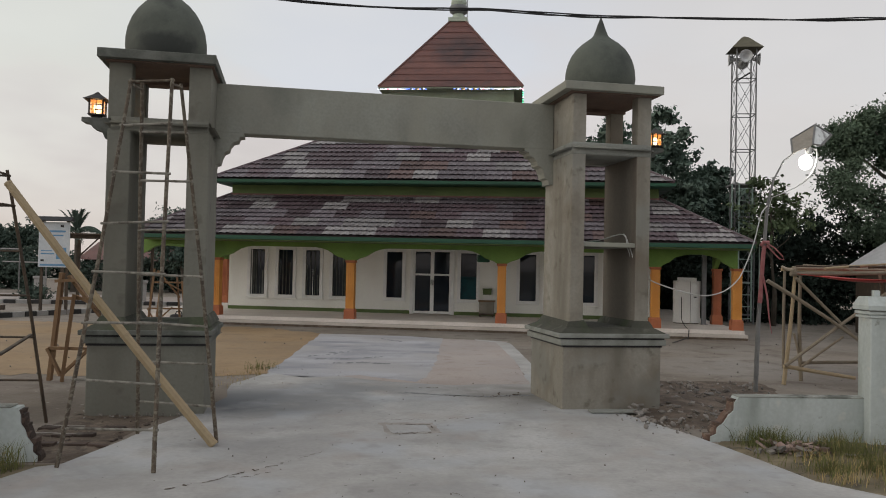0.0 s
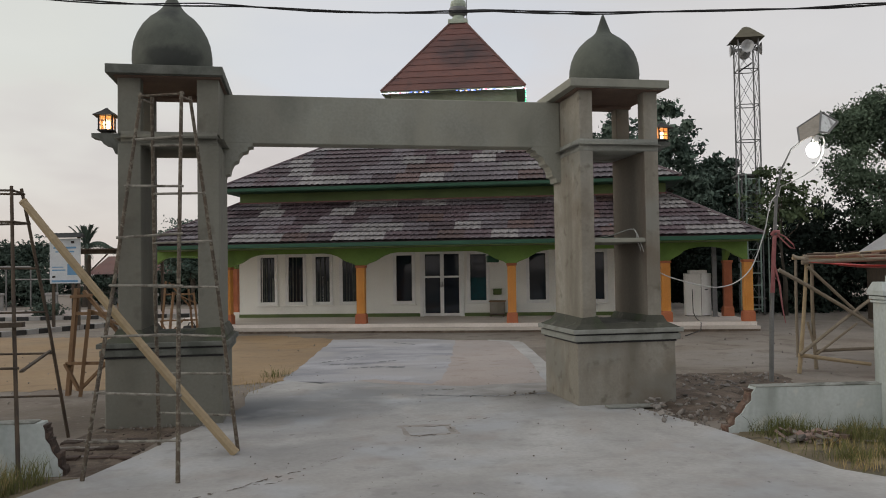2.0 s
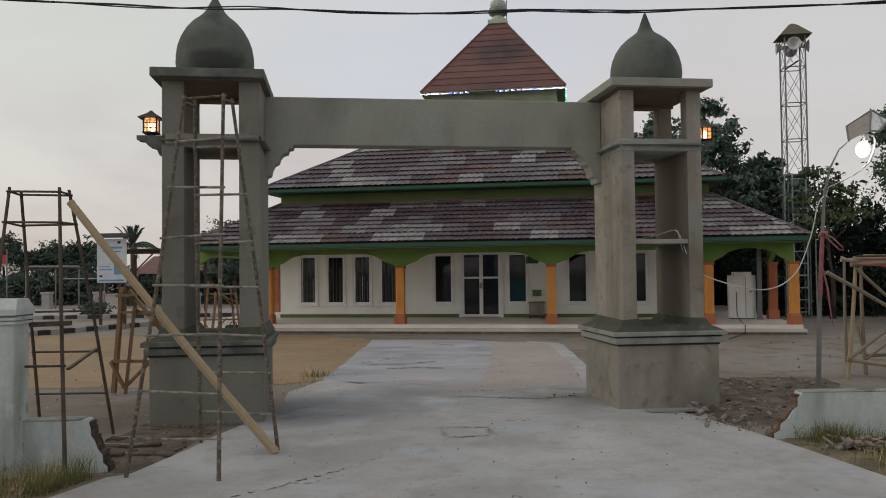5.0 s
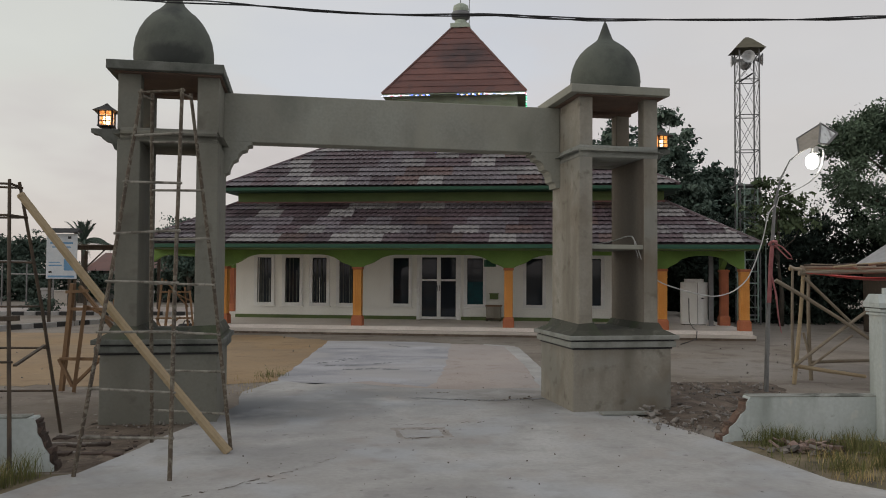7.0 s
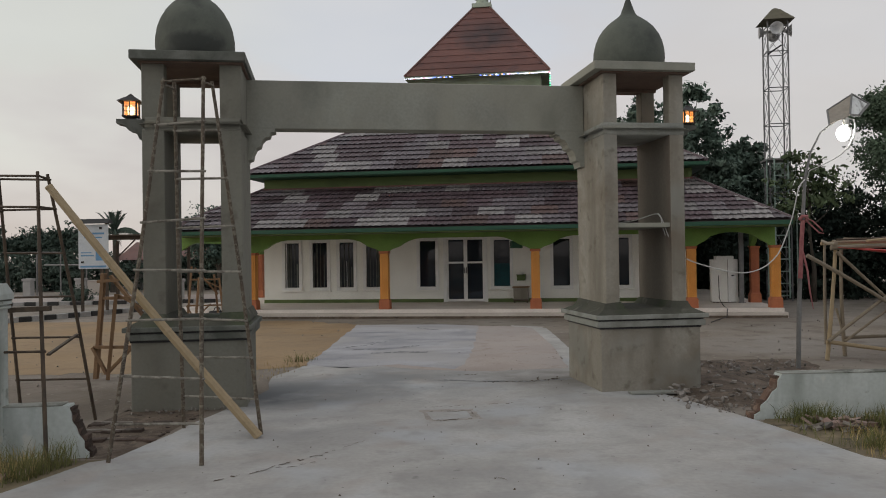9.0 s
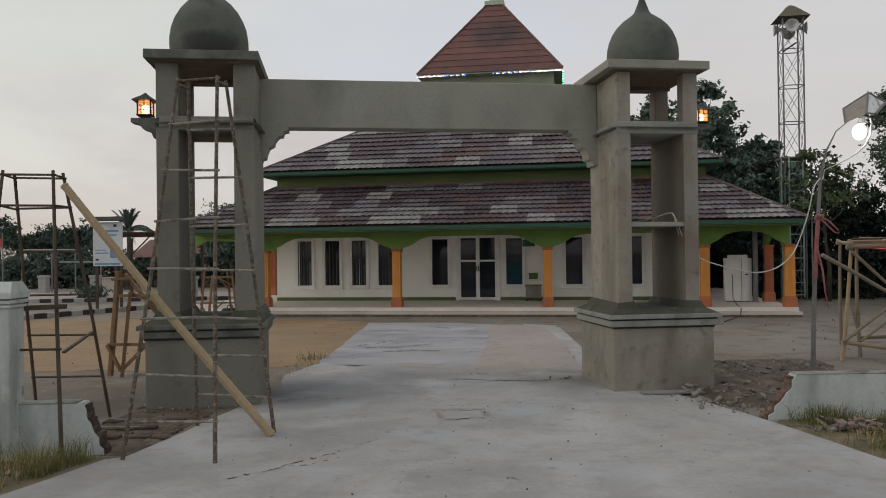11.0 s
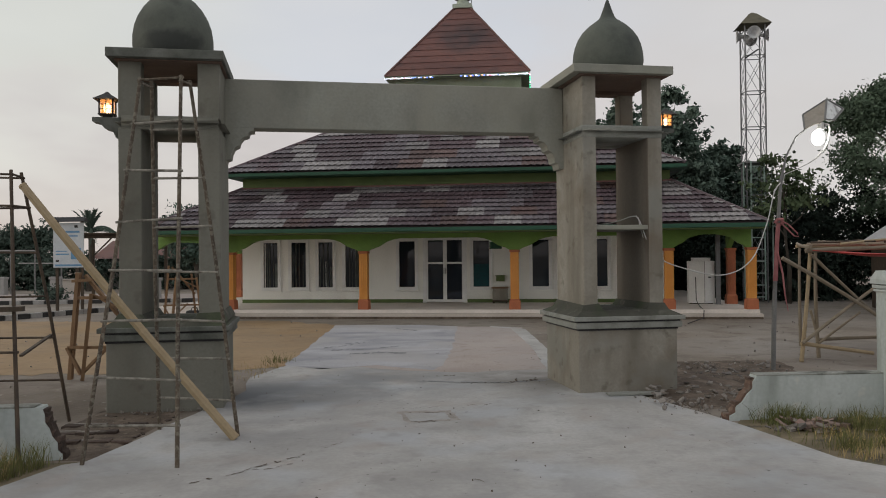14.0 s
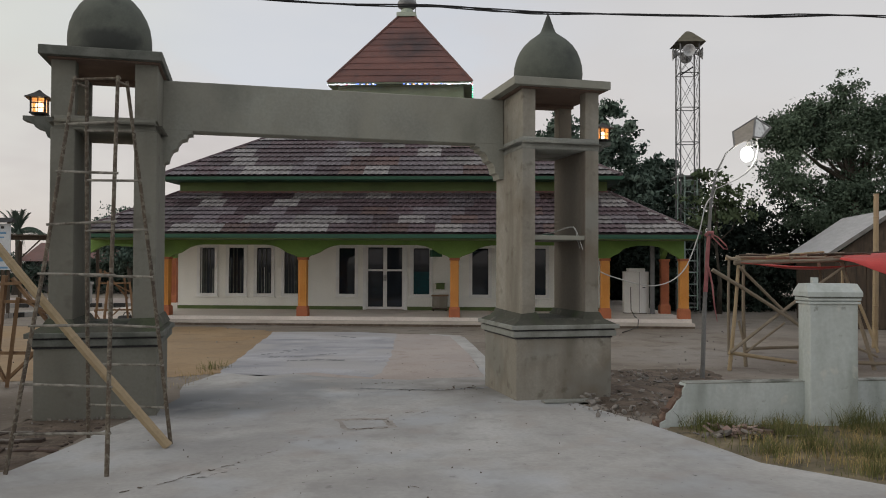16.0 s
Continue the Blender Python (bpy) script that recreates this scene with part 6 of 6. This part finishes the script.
# ---- verge grass ----
def grass(name, area, count, hmin, hmax, material, label, seed, clumps=0):
    rs = random.Random(seed)
    (x0, y0), (x1, y1), inside = area
    centres = [(rs.uniform(x0, x1), rs.uniform(y0, y1)) for _ in range(clumps)]
    vs, fs = [], []
    tries = 0
    while len(fs) < count and tries < count * 8:
        tries += 1
        if centres and rs.random() < 0.75:
            cx, cy = rs.choice(centres)
            x, y = cx + rs.gauss(0, 0.10), cy + rs.gauss(0, 0.08)
        else:
            x, y = rs.uniform(x0, x1), rs.uniform(y0, y1)
        if not inside(x, y):
            continue
        h = rs.uniform(hmin, hmax)
        az, w = rs.uniform(0, 6.28), rs.uniform(0.0018, 0.0042)
        lx, ly = rs.gauss(0, 0.42) * h, rs.gauss(0, 0.42) * h
        dx, dy = w * math.cos(az), w * math.sin(az)
        i = len(vs)
        vs += [(x - dx, y - dy, -0.03), (x + dx, y + dy, -0.03), (x + lx * 0.4 + dx * 0.7, y + ly * 0.4 + dy * 0.7, h * 0.6), (x + lx * 0.4 - dx * 0.7, y + ly * 0.4 - dy * 0.7, h * 0.6), (x + lx, y + ly, h)]
        fs += [(i, i + 1, i + 2, i + 3), (i + 3, i + 2, i + 4)]
    me = bpy.data.meshes.new(name)
    me.from_pydata(vs, [], fs)
    me.materials.append(material)
    tagged(new(name, me), label, "grass", kind="stuff")


def right_verge(x, y):
    edge = np.interp(y, [5.0, 5.95, 6.66, 8.5], [5.7, 3.85, 3.2, 2.71])
    return x > edge + 0.03 and y < 8.2 + (x - 2.83) * 0.07


def left_verge(x, y):
    edge = np.interp(y, [4.6, 5.52, 6.58, 6.75], [-4.2, -3.54, -3.25, -3.2])
    return x < edge - 0.08 and y < 6.7 + (x + 3.25) * 0.158


sheet("verge", rough_outline([(2.6, 7.6), (2.9, 6.6), (3.6, 5.8), (5.5, 4.9), (9, 4.0), (14, 3.7), (14, 9.0), (2.95, 8.2)], 0.5, 0.03, 4), -0.006, shade("straw_strewn_soil", (0.12, 0.096, 0.056), (0.20, 0.16, 0.10), 0.95, 2.0, 25, 0.6, stain=(0.065, 0.065, 0.03), stain_amount=0.8, stain_scale=1.5, layers=(((0.34, 0.27, 0.16), 0.7, 1.4, 0.54, 0.64), ((0.05, 0.042, 0.03), 0.8, 5.0, 0.55, 0.66))), "straw-strewn grassy verge beside the apron", "verge")
sheet("verge", rough_outline([(-2.9, 6.75), (-2.7, 6.1), (-4.1, 4.3), (-9, 2.95), (-14, 2.7), (-14, 5.0)], 0.5, 0.03, 4), -0.006, bpy.data.materials["straw_strewn_soil"], "straw-strewn grassy verge beside the apron", "verge")
grass("grass_tufts", ((3.0, 5.0), (8.5, 8.4), right_verge), 19000, 0.03, 0.19, GRASS, "green verge grass in uneven tufts", 51, 40)
grass("dry_grass", ((3.2, 4.8), (8.5, 8.2), right_verge), 11000, 0.02, 0.12, GRASS_DRY, "dry straw-coloured verge grass", 52, 60)
grass("grass_tufts", ((3.05, 7.75), (3.55, 8.15), right_verge), 900, 0.06, 0.22, GRASS, "green verge grass at the wall foot", 53, 3)
grass("grass_tufts", ((4.7, 7.6), (7.5, 8.4), right_verge), 3500, 0.05, 0.3, GRASS, "tall verge grass at the post foot", 58, 14)
grass("grass_tufts", ((-6.5, 4.6), (-3.1, 6.75), left_verge), 12000, 0.06, 0.27, GRASS, "green verge grass in uneven tufts", 54, 30)
grass("dry_grass", ((-6.5, 4.6), (-3.0, 6.7), left_verge), 6000, 0.04, 0.22, GRASS_DRY, "dry straw-coloured verge grass", 55, 40)
grass("yard_weed", ((-3.1, 12.6), (-2.75, 13.4), lambda x, y: True), 200, 0.03, 0.17, GRASS, "small weed at the driveway edge", 56, 2)
grass("yard_weed", ((-3.6, 11.2), (-2.8, 13.0), lambda x, y: True), 300, 0.02, 0.08, GRASS_DRY, "sparse dry weeds at the driveway edge", 57, 8)


# ---- rubble ----
def stones(name, label, spots, seed, material, category="rubble"):
    """Loose lumps: (x, y, z, size) with random turns, one mesh."""
    rs = random.Random(seed)
    bm = bmesh.new()
    for x, y, z, s in spots:
        k = bmesh.ops.create_icosphere(bm, subdivisions=1, radius=s)
        m = pose(x, y, z + s * 0.25, rs.uniform(0, 360), rs.uniform(0, 360), rs.uniform(0, 360)) @ Matrix.Diagonal((1, rs.uniform(0.5, 0.9), rs.uniform(0.35, 0.7), 1))
        for v in k["verts"]:
            v.co = m @ (v.co * rs.uniform(0.75, 1.2))
    return tagged(part(name, bm, material), label, category, kind="stuff")


rs = random.Random(61)
bm = bmesh.new()
N = 26
gx = [[None] * (N + 1) for _ in range(N + 1)]
for i in range(N + 1):
    for j in range(N + 1):
        u, v = i / N, j / N
        x, y = 2.45 + 2.8 * u, 8.75 + 4.2 * v
        x -= 0.1 * (1 - v) * (1 - u)
        edge = min(1, 2.2 * u, 5 * (1 - u), 3 * v, 4 * (1 - v))
        h = 0.16 * max(0, noise.noise(Vector((x * 0.9, y * 0.8, 0))) + 0.35) + 0.05 * noise.noise(Vector((x * 4, y * 4, 3)))
        gx[i][j] = bm.verts.new((x, y, -0.03 + edge * (0.02 + max(0, h))))
for i in range(N):
    for j in range(N):
        bm.faces.new((gx[i][j], gx[i + 1][j], gx[i + 1][j + 1], gx[i][j + 1]))
tagged(part("soil_heap", bm, DARK_SOIL, smooth=True), "low heap of dark turned soil beside the gate", "soil", kind="stuff")
stones("rubble", "scattered stone and mortar rubble beside the gate", [(2.3 + 2.6 * rs.random() ** 1.2, 8.7 + 3.9 * rs.random(), 0.02, rs.uniform(0.012, 0.045)) for _ in range(170)], 62, RUBBLE)
stones("rubble", "gravel and mortar crumbs along the apron edge", [(2.15 + 0.62 * f + rs.gauss(0.05, 0.12), 9.9 - 1.5 * f + rs.gauss(0.05, 0.14), 0.0, rs.uniform(0.006, 0.026)) for f in [rs.random() for _ in range(90)]], 63, RUBBLE)


def shards(name, label, spots, seed, material):
    """Flat broken pieces of brick and render: (x, y, z, size), one mesh."""
    rs = random.Random(seed)
    bm = bmesh.new()
    for x, y, z, s in spots:
        k = bmesh.ops.create_cube(bm, size=1)
        d = (s * rs.uniform(1.2, 2.4), s * rs.uniform(0.8, 1.6), s * rs.uniform(0.25, 0.6))
        m = pose(x, y, z + d[2] * 0.6, rs.gauss(0, 16), rs.gauss(0, 16), rs.uniform(0, 360))
        for v in k["verts"]:
            v.co = m @ Vector([v.co[i] * d[i] * rs.uniform(0.65, 1.15) for i in range(3)])
    return tagged(part(name, bm, material), label, "rubble", kind="stuff")


shards("rubble", "broken pink brick pile at the wall foot", [(3.54 + rs.gauss(0, 0.13), 7.76 + rs.gauss(0, 0.08), abs(rs.gauss(0, 0.045)), rs.uniform(0.025, 0.075)) for _ in range(24)], 64, PALE_BRICK)
shards("rubble", "dark brick shards at the wall foot", [(3.56 + rs.gauss(0, 0.15), 7.78 + rs.gauss(0, 0.08), abs(rs.gauss(0, 0.03)), rs.uniform(0.03, 0.08)) for _ in range(18)], 164, BRICK)
shards("rubble", "pale mortar lumps at the wall foot", [(3.46 + rs.gauss(0, 0.17), 7.68 + rs.gauss(0, 0.09), abs(rs.gauss(0, 0.015)), rs.uniform(0.02, 0.075)) for _ in range(26)], 65, RUBBLE)
shards("rubble", "pale mortar chips over the turned soil", [(2.35 + 2.3 * rs.random() ** 1.1, 8.8 + 3.4 * rs.random(), 0.03 + 0.03 * rs.random(), rs.uniform(0.012, 0.05)) for _ in range(240)], 165, RUBBLE)
shards("rubble", "pale brick chips on the verge", [(-3.72 + rs.gauss(0, 0.09), 6.13 + rs.gauss(0, 0.05), 0.0, rs.uniform(0.02, 0.07)) for _ in range(7)], 166, PALE_BRICK)
stones("rubble", "pebbles strewn over the concrete driveway", [(rs.uniform(-2.4, 2.4), rs.uniform(4.8, 14), 0.0, rs.uniform(0.003, 0.012)) for _ in range(120)], 66, DARK_SOIL)
shards("rubble", "dark twigs and chips by the gate pedestal", [(0.1 + 1.3 * f + rs.gauss(0, 0.12), 10.68 + 0.25 * f + rs.gauss(0, 0.09), 0.0, rs.uniform(0.005, 0.024)) for f in [0.55 + 0.45 * rs.random() for _ in range(24)]], 167, DARK_SOIL)
shards("rubble", "dark brick and mortar bits beside the tower foot", [(-3.85 + 0.8 * rs.random() + 0.02, 7.1 + 1.8 * rs.random(), -0.02, rs.uniform(0.01, 0.035)) for _ in range(120)], 67, SOOTY_BRICK)
stones("rubble", "mortar crumbs round the pedestals", [(-3.9 + 1.3 * f + rs.gauss(0, 0.05), 8.85 + 0.25 * f + rs.gauss(0, 0.1), 0.0, rs.uniform(0.008, 0.03)) for f in [rs.random() for _ in range(110)]], 68, RUBBLE)
stones("yard_pebbles", "small stones strewn over the sandy yard", [(rs.uniform(-9, -2.9), rs.uniform(10.5, 21), 0.0, rs.uniform(0.008, 0.03)) for _ in range(70)], 69, RUBBLE)
stones("yard_pebbles", "small stones strewn over the packed soil", [(rs.uniform(2.2, 9), rs.uniform(10.5, 20.5), -0.01, rs.uniform(0.008, 0.035)) for _ in range(80)], 70, RUBBLE)
bd = base("mortar_board", GATE @ pose(0.62, -0.25, 0.0, 0, 0, -4), "thin pale board lying by the gate pedestal", "board")
part("plank", block(-0.35, 0.35, -0.08, 0.07, 0.005, 0.03, 0.004), BAND, bd)
dirt = bmesh.new()
N = 14
g2 = [[dirt.verts.new((-4.0 + 0.95 * i / N + 0.02 * (j / N), 6.78 + 2.2 * j / N, -0.02 + 0.016 * min(1, i, N - i, j, N - j) * (1 + noise.noise(Vector((i * 0.9, j * 0.8, 5)))))) for j in range(N + 1)] for i in range(N + 1)]
for i in range(N):
    for j in range(N):
        dirt.faces.new((g2[i][j], g2[i + 1][j], g2[i + 1][j + 1], g2[i][j + 1]))
tagged(part("soil_heap", dirt, DARK_SOIL, smooth=True), "dark soil strip between the wall end and the tower", "soil", kind="stuff")


# old footing: three low brick courses left in the trench beside the apron
footing = base("brick_footing", pose(-3.62, 7.3, 0.0, 0, 0, 4), "low broken brick footing in dark soil beside the apron", "footing")
lay = random.Random(91)
for row in range(3):
    for k in range(4):
        if (row * 5 + k * 3) % 7 == 0:
            continue
        x, y, top = -0.2 + 0.21 * k - 0.05 * row + lay.uniform(-0.02, 0.02), 0.02 + 0.38 * row + lay.uniform(-0.03, 0.03), lay.uniform(0.002, 0.028)
        bm = block(x, x + lay.uniform(0.13, 0.2), y, y + lay.uniform(0.06, 0.11), -0.03, top, 0.008)
        for v in bm.verts:
            v.co += Vector((0.03, 0.03, 0.01)) * noise.noise(v.co * 17 + Vector((row, k, 0)))
        part("brick", bm, SOOTY_BRICK, footing)
        if k < 2:
            part("mortar_bed", block(x - 0.02, x + 0.2, y + 0.12, y + 0.16, -0.03, 0.008, 0.004), RUBBLE, footing)


# ---- cracks and the patched hatch in the apron ----
def crack(pts, w, seed, broken=0.42, mm=None, name="driveway_crack", label="thin dark crack in the driveway concrete", category="crack"):
    rs = random.Random(seed)
    c = base(name, pose(*pts[0], 0.003), label, category, name.replace("_", " ") + "s", "structure")
    bm = bmesh.new()
    prev = None
    for (x0, y0), (x1, y1) in zip(pts, pts[1:]):
        n = max(2, int(math.hypot(x1 - x0, y1 - y0) / 0.035))
        for i in range(n):
            f = i / n
            x, y = x0 + (x1 - x0) * f - pts[0][0] + rs.gauss(0, 0.012), y0 + (y1 - y0) * f - pts[0][1] + rs.gauss(0, 0.02)
            ww = w * rs.uniform(0.1, 1.2)
            cur = (bm.verts.new((x, y - ww, 0.001)), bm.verts.new((x, y + ww, 0.001)))
            if rs.random() < broken:
                prev = None
            if prev:
                bm.faces.new((prev[0], cur[0], cur[1], prev[1]))
            prev = cur
    part("gap" if mm is None else "stain", bm, mm or DARK_SOIL, c)


crack([(-2.01, 5.98), (-1.76, 6.25), (-1.49, 6.61), (-1.32, 6.8), (-1.0, 7.34)], 0.013, 1, 0.22)
crack([(-1.62, 6.35), (-1.45, 6.42), (-1.3, 6.62)], 0.006, 21, 0.3)
for k, (marks, w) in enumerate((([(-2.42, 14.9), (-2.1, 15.2), (-1.8, 15.7)], 0.10), ([(-2.2, 14.5), (-1.7, 14.6), (-1.0, 15.1)], 0.13), ([(-1.9, 13.9), (-1.3, 14.1), (-0.8, 14.0)], 0.09), ([(-1.4, 18.9), (-1.1, 18.5), (-0.8, 18.2)], 0.12), ([(-2.1, 15.6), (-1.6, 15.9)], 0.07))):
    crack(marks, w, 60 + k, 0.3, WET, "wet_mark", "dark wet smear on the new concrete", "stain")
HATCH_RIM = shade("brown_stained_joint", (0.27, 0.245, 0.22), (0.35, 0.325, 0.30), 0.95, 3.0, 30, 0.3, layers=(((0.38, 0.36, 0.34), 0.8, 4.0, 0.5, 0.62),))
sheet("hatch_rim", rough_outline([(-0.62, 8.74), (-0.02, 8.80), (0.09, 8.26), (-0.46, 8.11)], 0.08, 0.018, 31), 0.0015, HATCH_RIM, "brown stained joint round a patched hatch", "driveway")
sheet("hatch_cover", rough_outline([(-0.53, 8.62), (-0.09, 8.66), (-0.02, 8.33), (-0.43, 8.21)], 0.08, 0.012, 32), 0.003, CONCRETE, "patched pale cement hatch in the apron", "driveway")
crack([(-0.55, 8.65), (-0.05, 8.69), (0.03, 8.3)], 0.016, 2)
crack([(-0.44, 8.18), (0.03, 8.28)], 0.016, 3)
crack([(-0.6, 8.88), (-0.07, 8.98)], 0.009, 8)
crack([(-0.47, 7.65), (-0.36, 7.58)], 0.014, 9)
crack([(0.11, 10.71), (0.68, 10.66), (1.3, 10.95)], 0.03, 4)
crack([(-0.5, 10.85), (0.1, 10.74), (0.7, 10.68), (1.35, 10.9)], 0.045, 71, 0.12, WET, "wet_mark", "dark wet joint before the new slab", "stain")
crack([(-0.22, 11.32), (0.06, 11.34)], 0.035, 5)
crack([(0.16, 9.09), (0.38, 9.09), (0.46, 9.2)], 0.014, 6)
crack([(-0.17, 6.04), (-0.08, 6.07), (-0.07, 6.14)], 0.006, 7)
crack([(0.12, 6.13), (0.25, 6.0), (0.37, 5.91)], 0.007, 10)

# ---- roof sheets ----
def pan_sheet(x0, x1, run, rise, hb, hm, ht, pans=4, depth=0.022):
    """One pressed sheet of two stepped courses: rippled pans, each course's lip standing off the one below, cut to the hips."""
    slope = math.hypot(run, rise)
    cy, cz = run / slope, rise / slope
    vs, fs = [], []
    n = pans * 4
    for i in range(n + 1):
        x = x0 + (x1 - x0) * i / n
        w = depth * 0.5 * (1 - math.cos(2 * math.pi * i / 4))
        for c, lo, hi in ((0, hb, hm), (1, hm, ht)):
            xb, xt = max(-lo, min(lo, x)), max(-hi, min(hi, x))
            for d, lift, xx in ((c * slope + 0.15, -0.012, xb), (c * slope - 0.012, 0.05 + w, xb), ((c + 1) * slope + 0.16, 0.0 + w * 0.4, xt)):
                vs.append((xx, d * cy - lift * cz, d * cz + lift * cy))
    for i in range(n):
        a, b = 6 * i, 6 * i + 6
        for c in (0, 3):
            fs += [(a + c, b + c, b + c + 1, a + c + 1), (a + c + 1, b + c + 1, b + c + 2, a + c + 2)]
    return vs, fs


def roof_rows(parent, xb, xt, y0, z0, y1, z1, rows, width, seed, pale):
    rs = random.Random(seed)
    shared = {}
    run, rise = (y1 - y0) / rows / 2, (z1 - z0) / rows / 2
    for r in range(rows):
        hb, hm, ht = (xb + (xt - xb) * (r + k) / rows for k in (0, 0.5, 1))
        off = width * (0.5 * (r % 2) + rs.uniform(-0.12, 0.12))
        k0 = -int(hb / width) - 2
        before = False
        for k in range(k0, -k0 + 2):
            a, b = k * width + off, (k + 1) * width + off
            if b <= -hb + 0.02 or a >= hb - 0.02:
                continue
            light = rs.random() < (pale + 0.2 if before else pale)
            before = light
            q = rs.random()
            mat = (ROOF_PALE if q < 0.6 else ROOF_MID) if light else ROOF_DARK if q < 0.68 else ROOF_BROWN if q < 0.82 else ROOF_MID
            inner = -ht < a and b < ht
            key = mat.name
            if inner and key in shared:
                me = shared[key]
            else:
                vs, fs = pan_sheet(0.0 if inner else a, width if inner else b, run, rise, *((99, 99, 99) if inner else (hb, hm, ht)))
                me = bpy.data.meshes.new("roof_sheet")
                me.from_pydata(vs, [], fs)
                me.materials.append(mat)
                if inner:
                    shared[key] = me
            ob = new("roof_sheet", me)
            ob.parent = parent
            ob.location = (a if inner else 0.0, y0 + 2 * run * r, z0 + 2 * rise * r + rs.uniform(-0.004, 0.004))


roof_rows(roof1, E1, B1, Y1, Z1, YB, ZB, 5, 0.72, 5, 0.38)
roof_rows(roof2, E2, 2.2, Y2, ZE2, CYR - 2.2, Z3, 8, 0.72, 6, 0.38)
for r in range(11):
    a, b = r / 11, (r + 1) / 11
    bm = bmesh.new()
    hb, ht = 2.51 + (0.27 - 2.51) * a, 2.51 + (0.27 - 2.51) * b
    za, zb = 7.98 + 2.98 * a, 7.98 + 2.98 * b
    ya, yb = CYR - hb, CYR - ht
    q = [(-hb - 0.01, ya - 0.035, za + 0.0), (hb + 0.01, ya - 0.035, za + 0.0), (ht, yb - 0.006, zb + 0.01), (-ht, yb - 0.006, zb + 0.01), (-hb, ya + 0.02, za + 0.04), (hb, ya + 0.02, za + 0.04)]
    v = [bm.verts.new(c) for c in q]
    bm.faces.new(v[:4])
    bm.faces.new((v[4], v[5], v[1], v[0]))
    part("roof_course", bm, ROOF_RED, roof3)
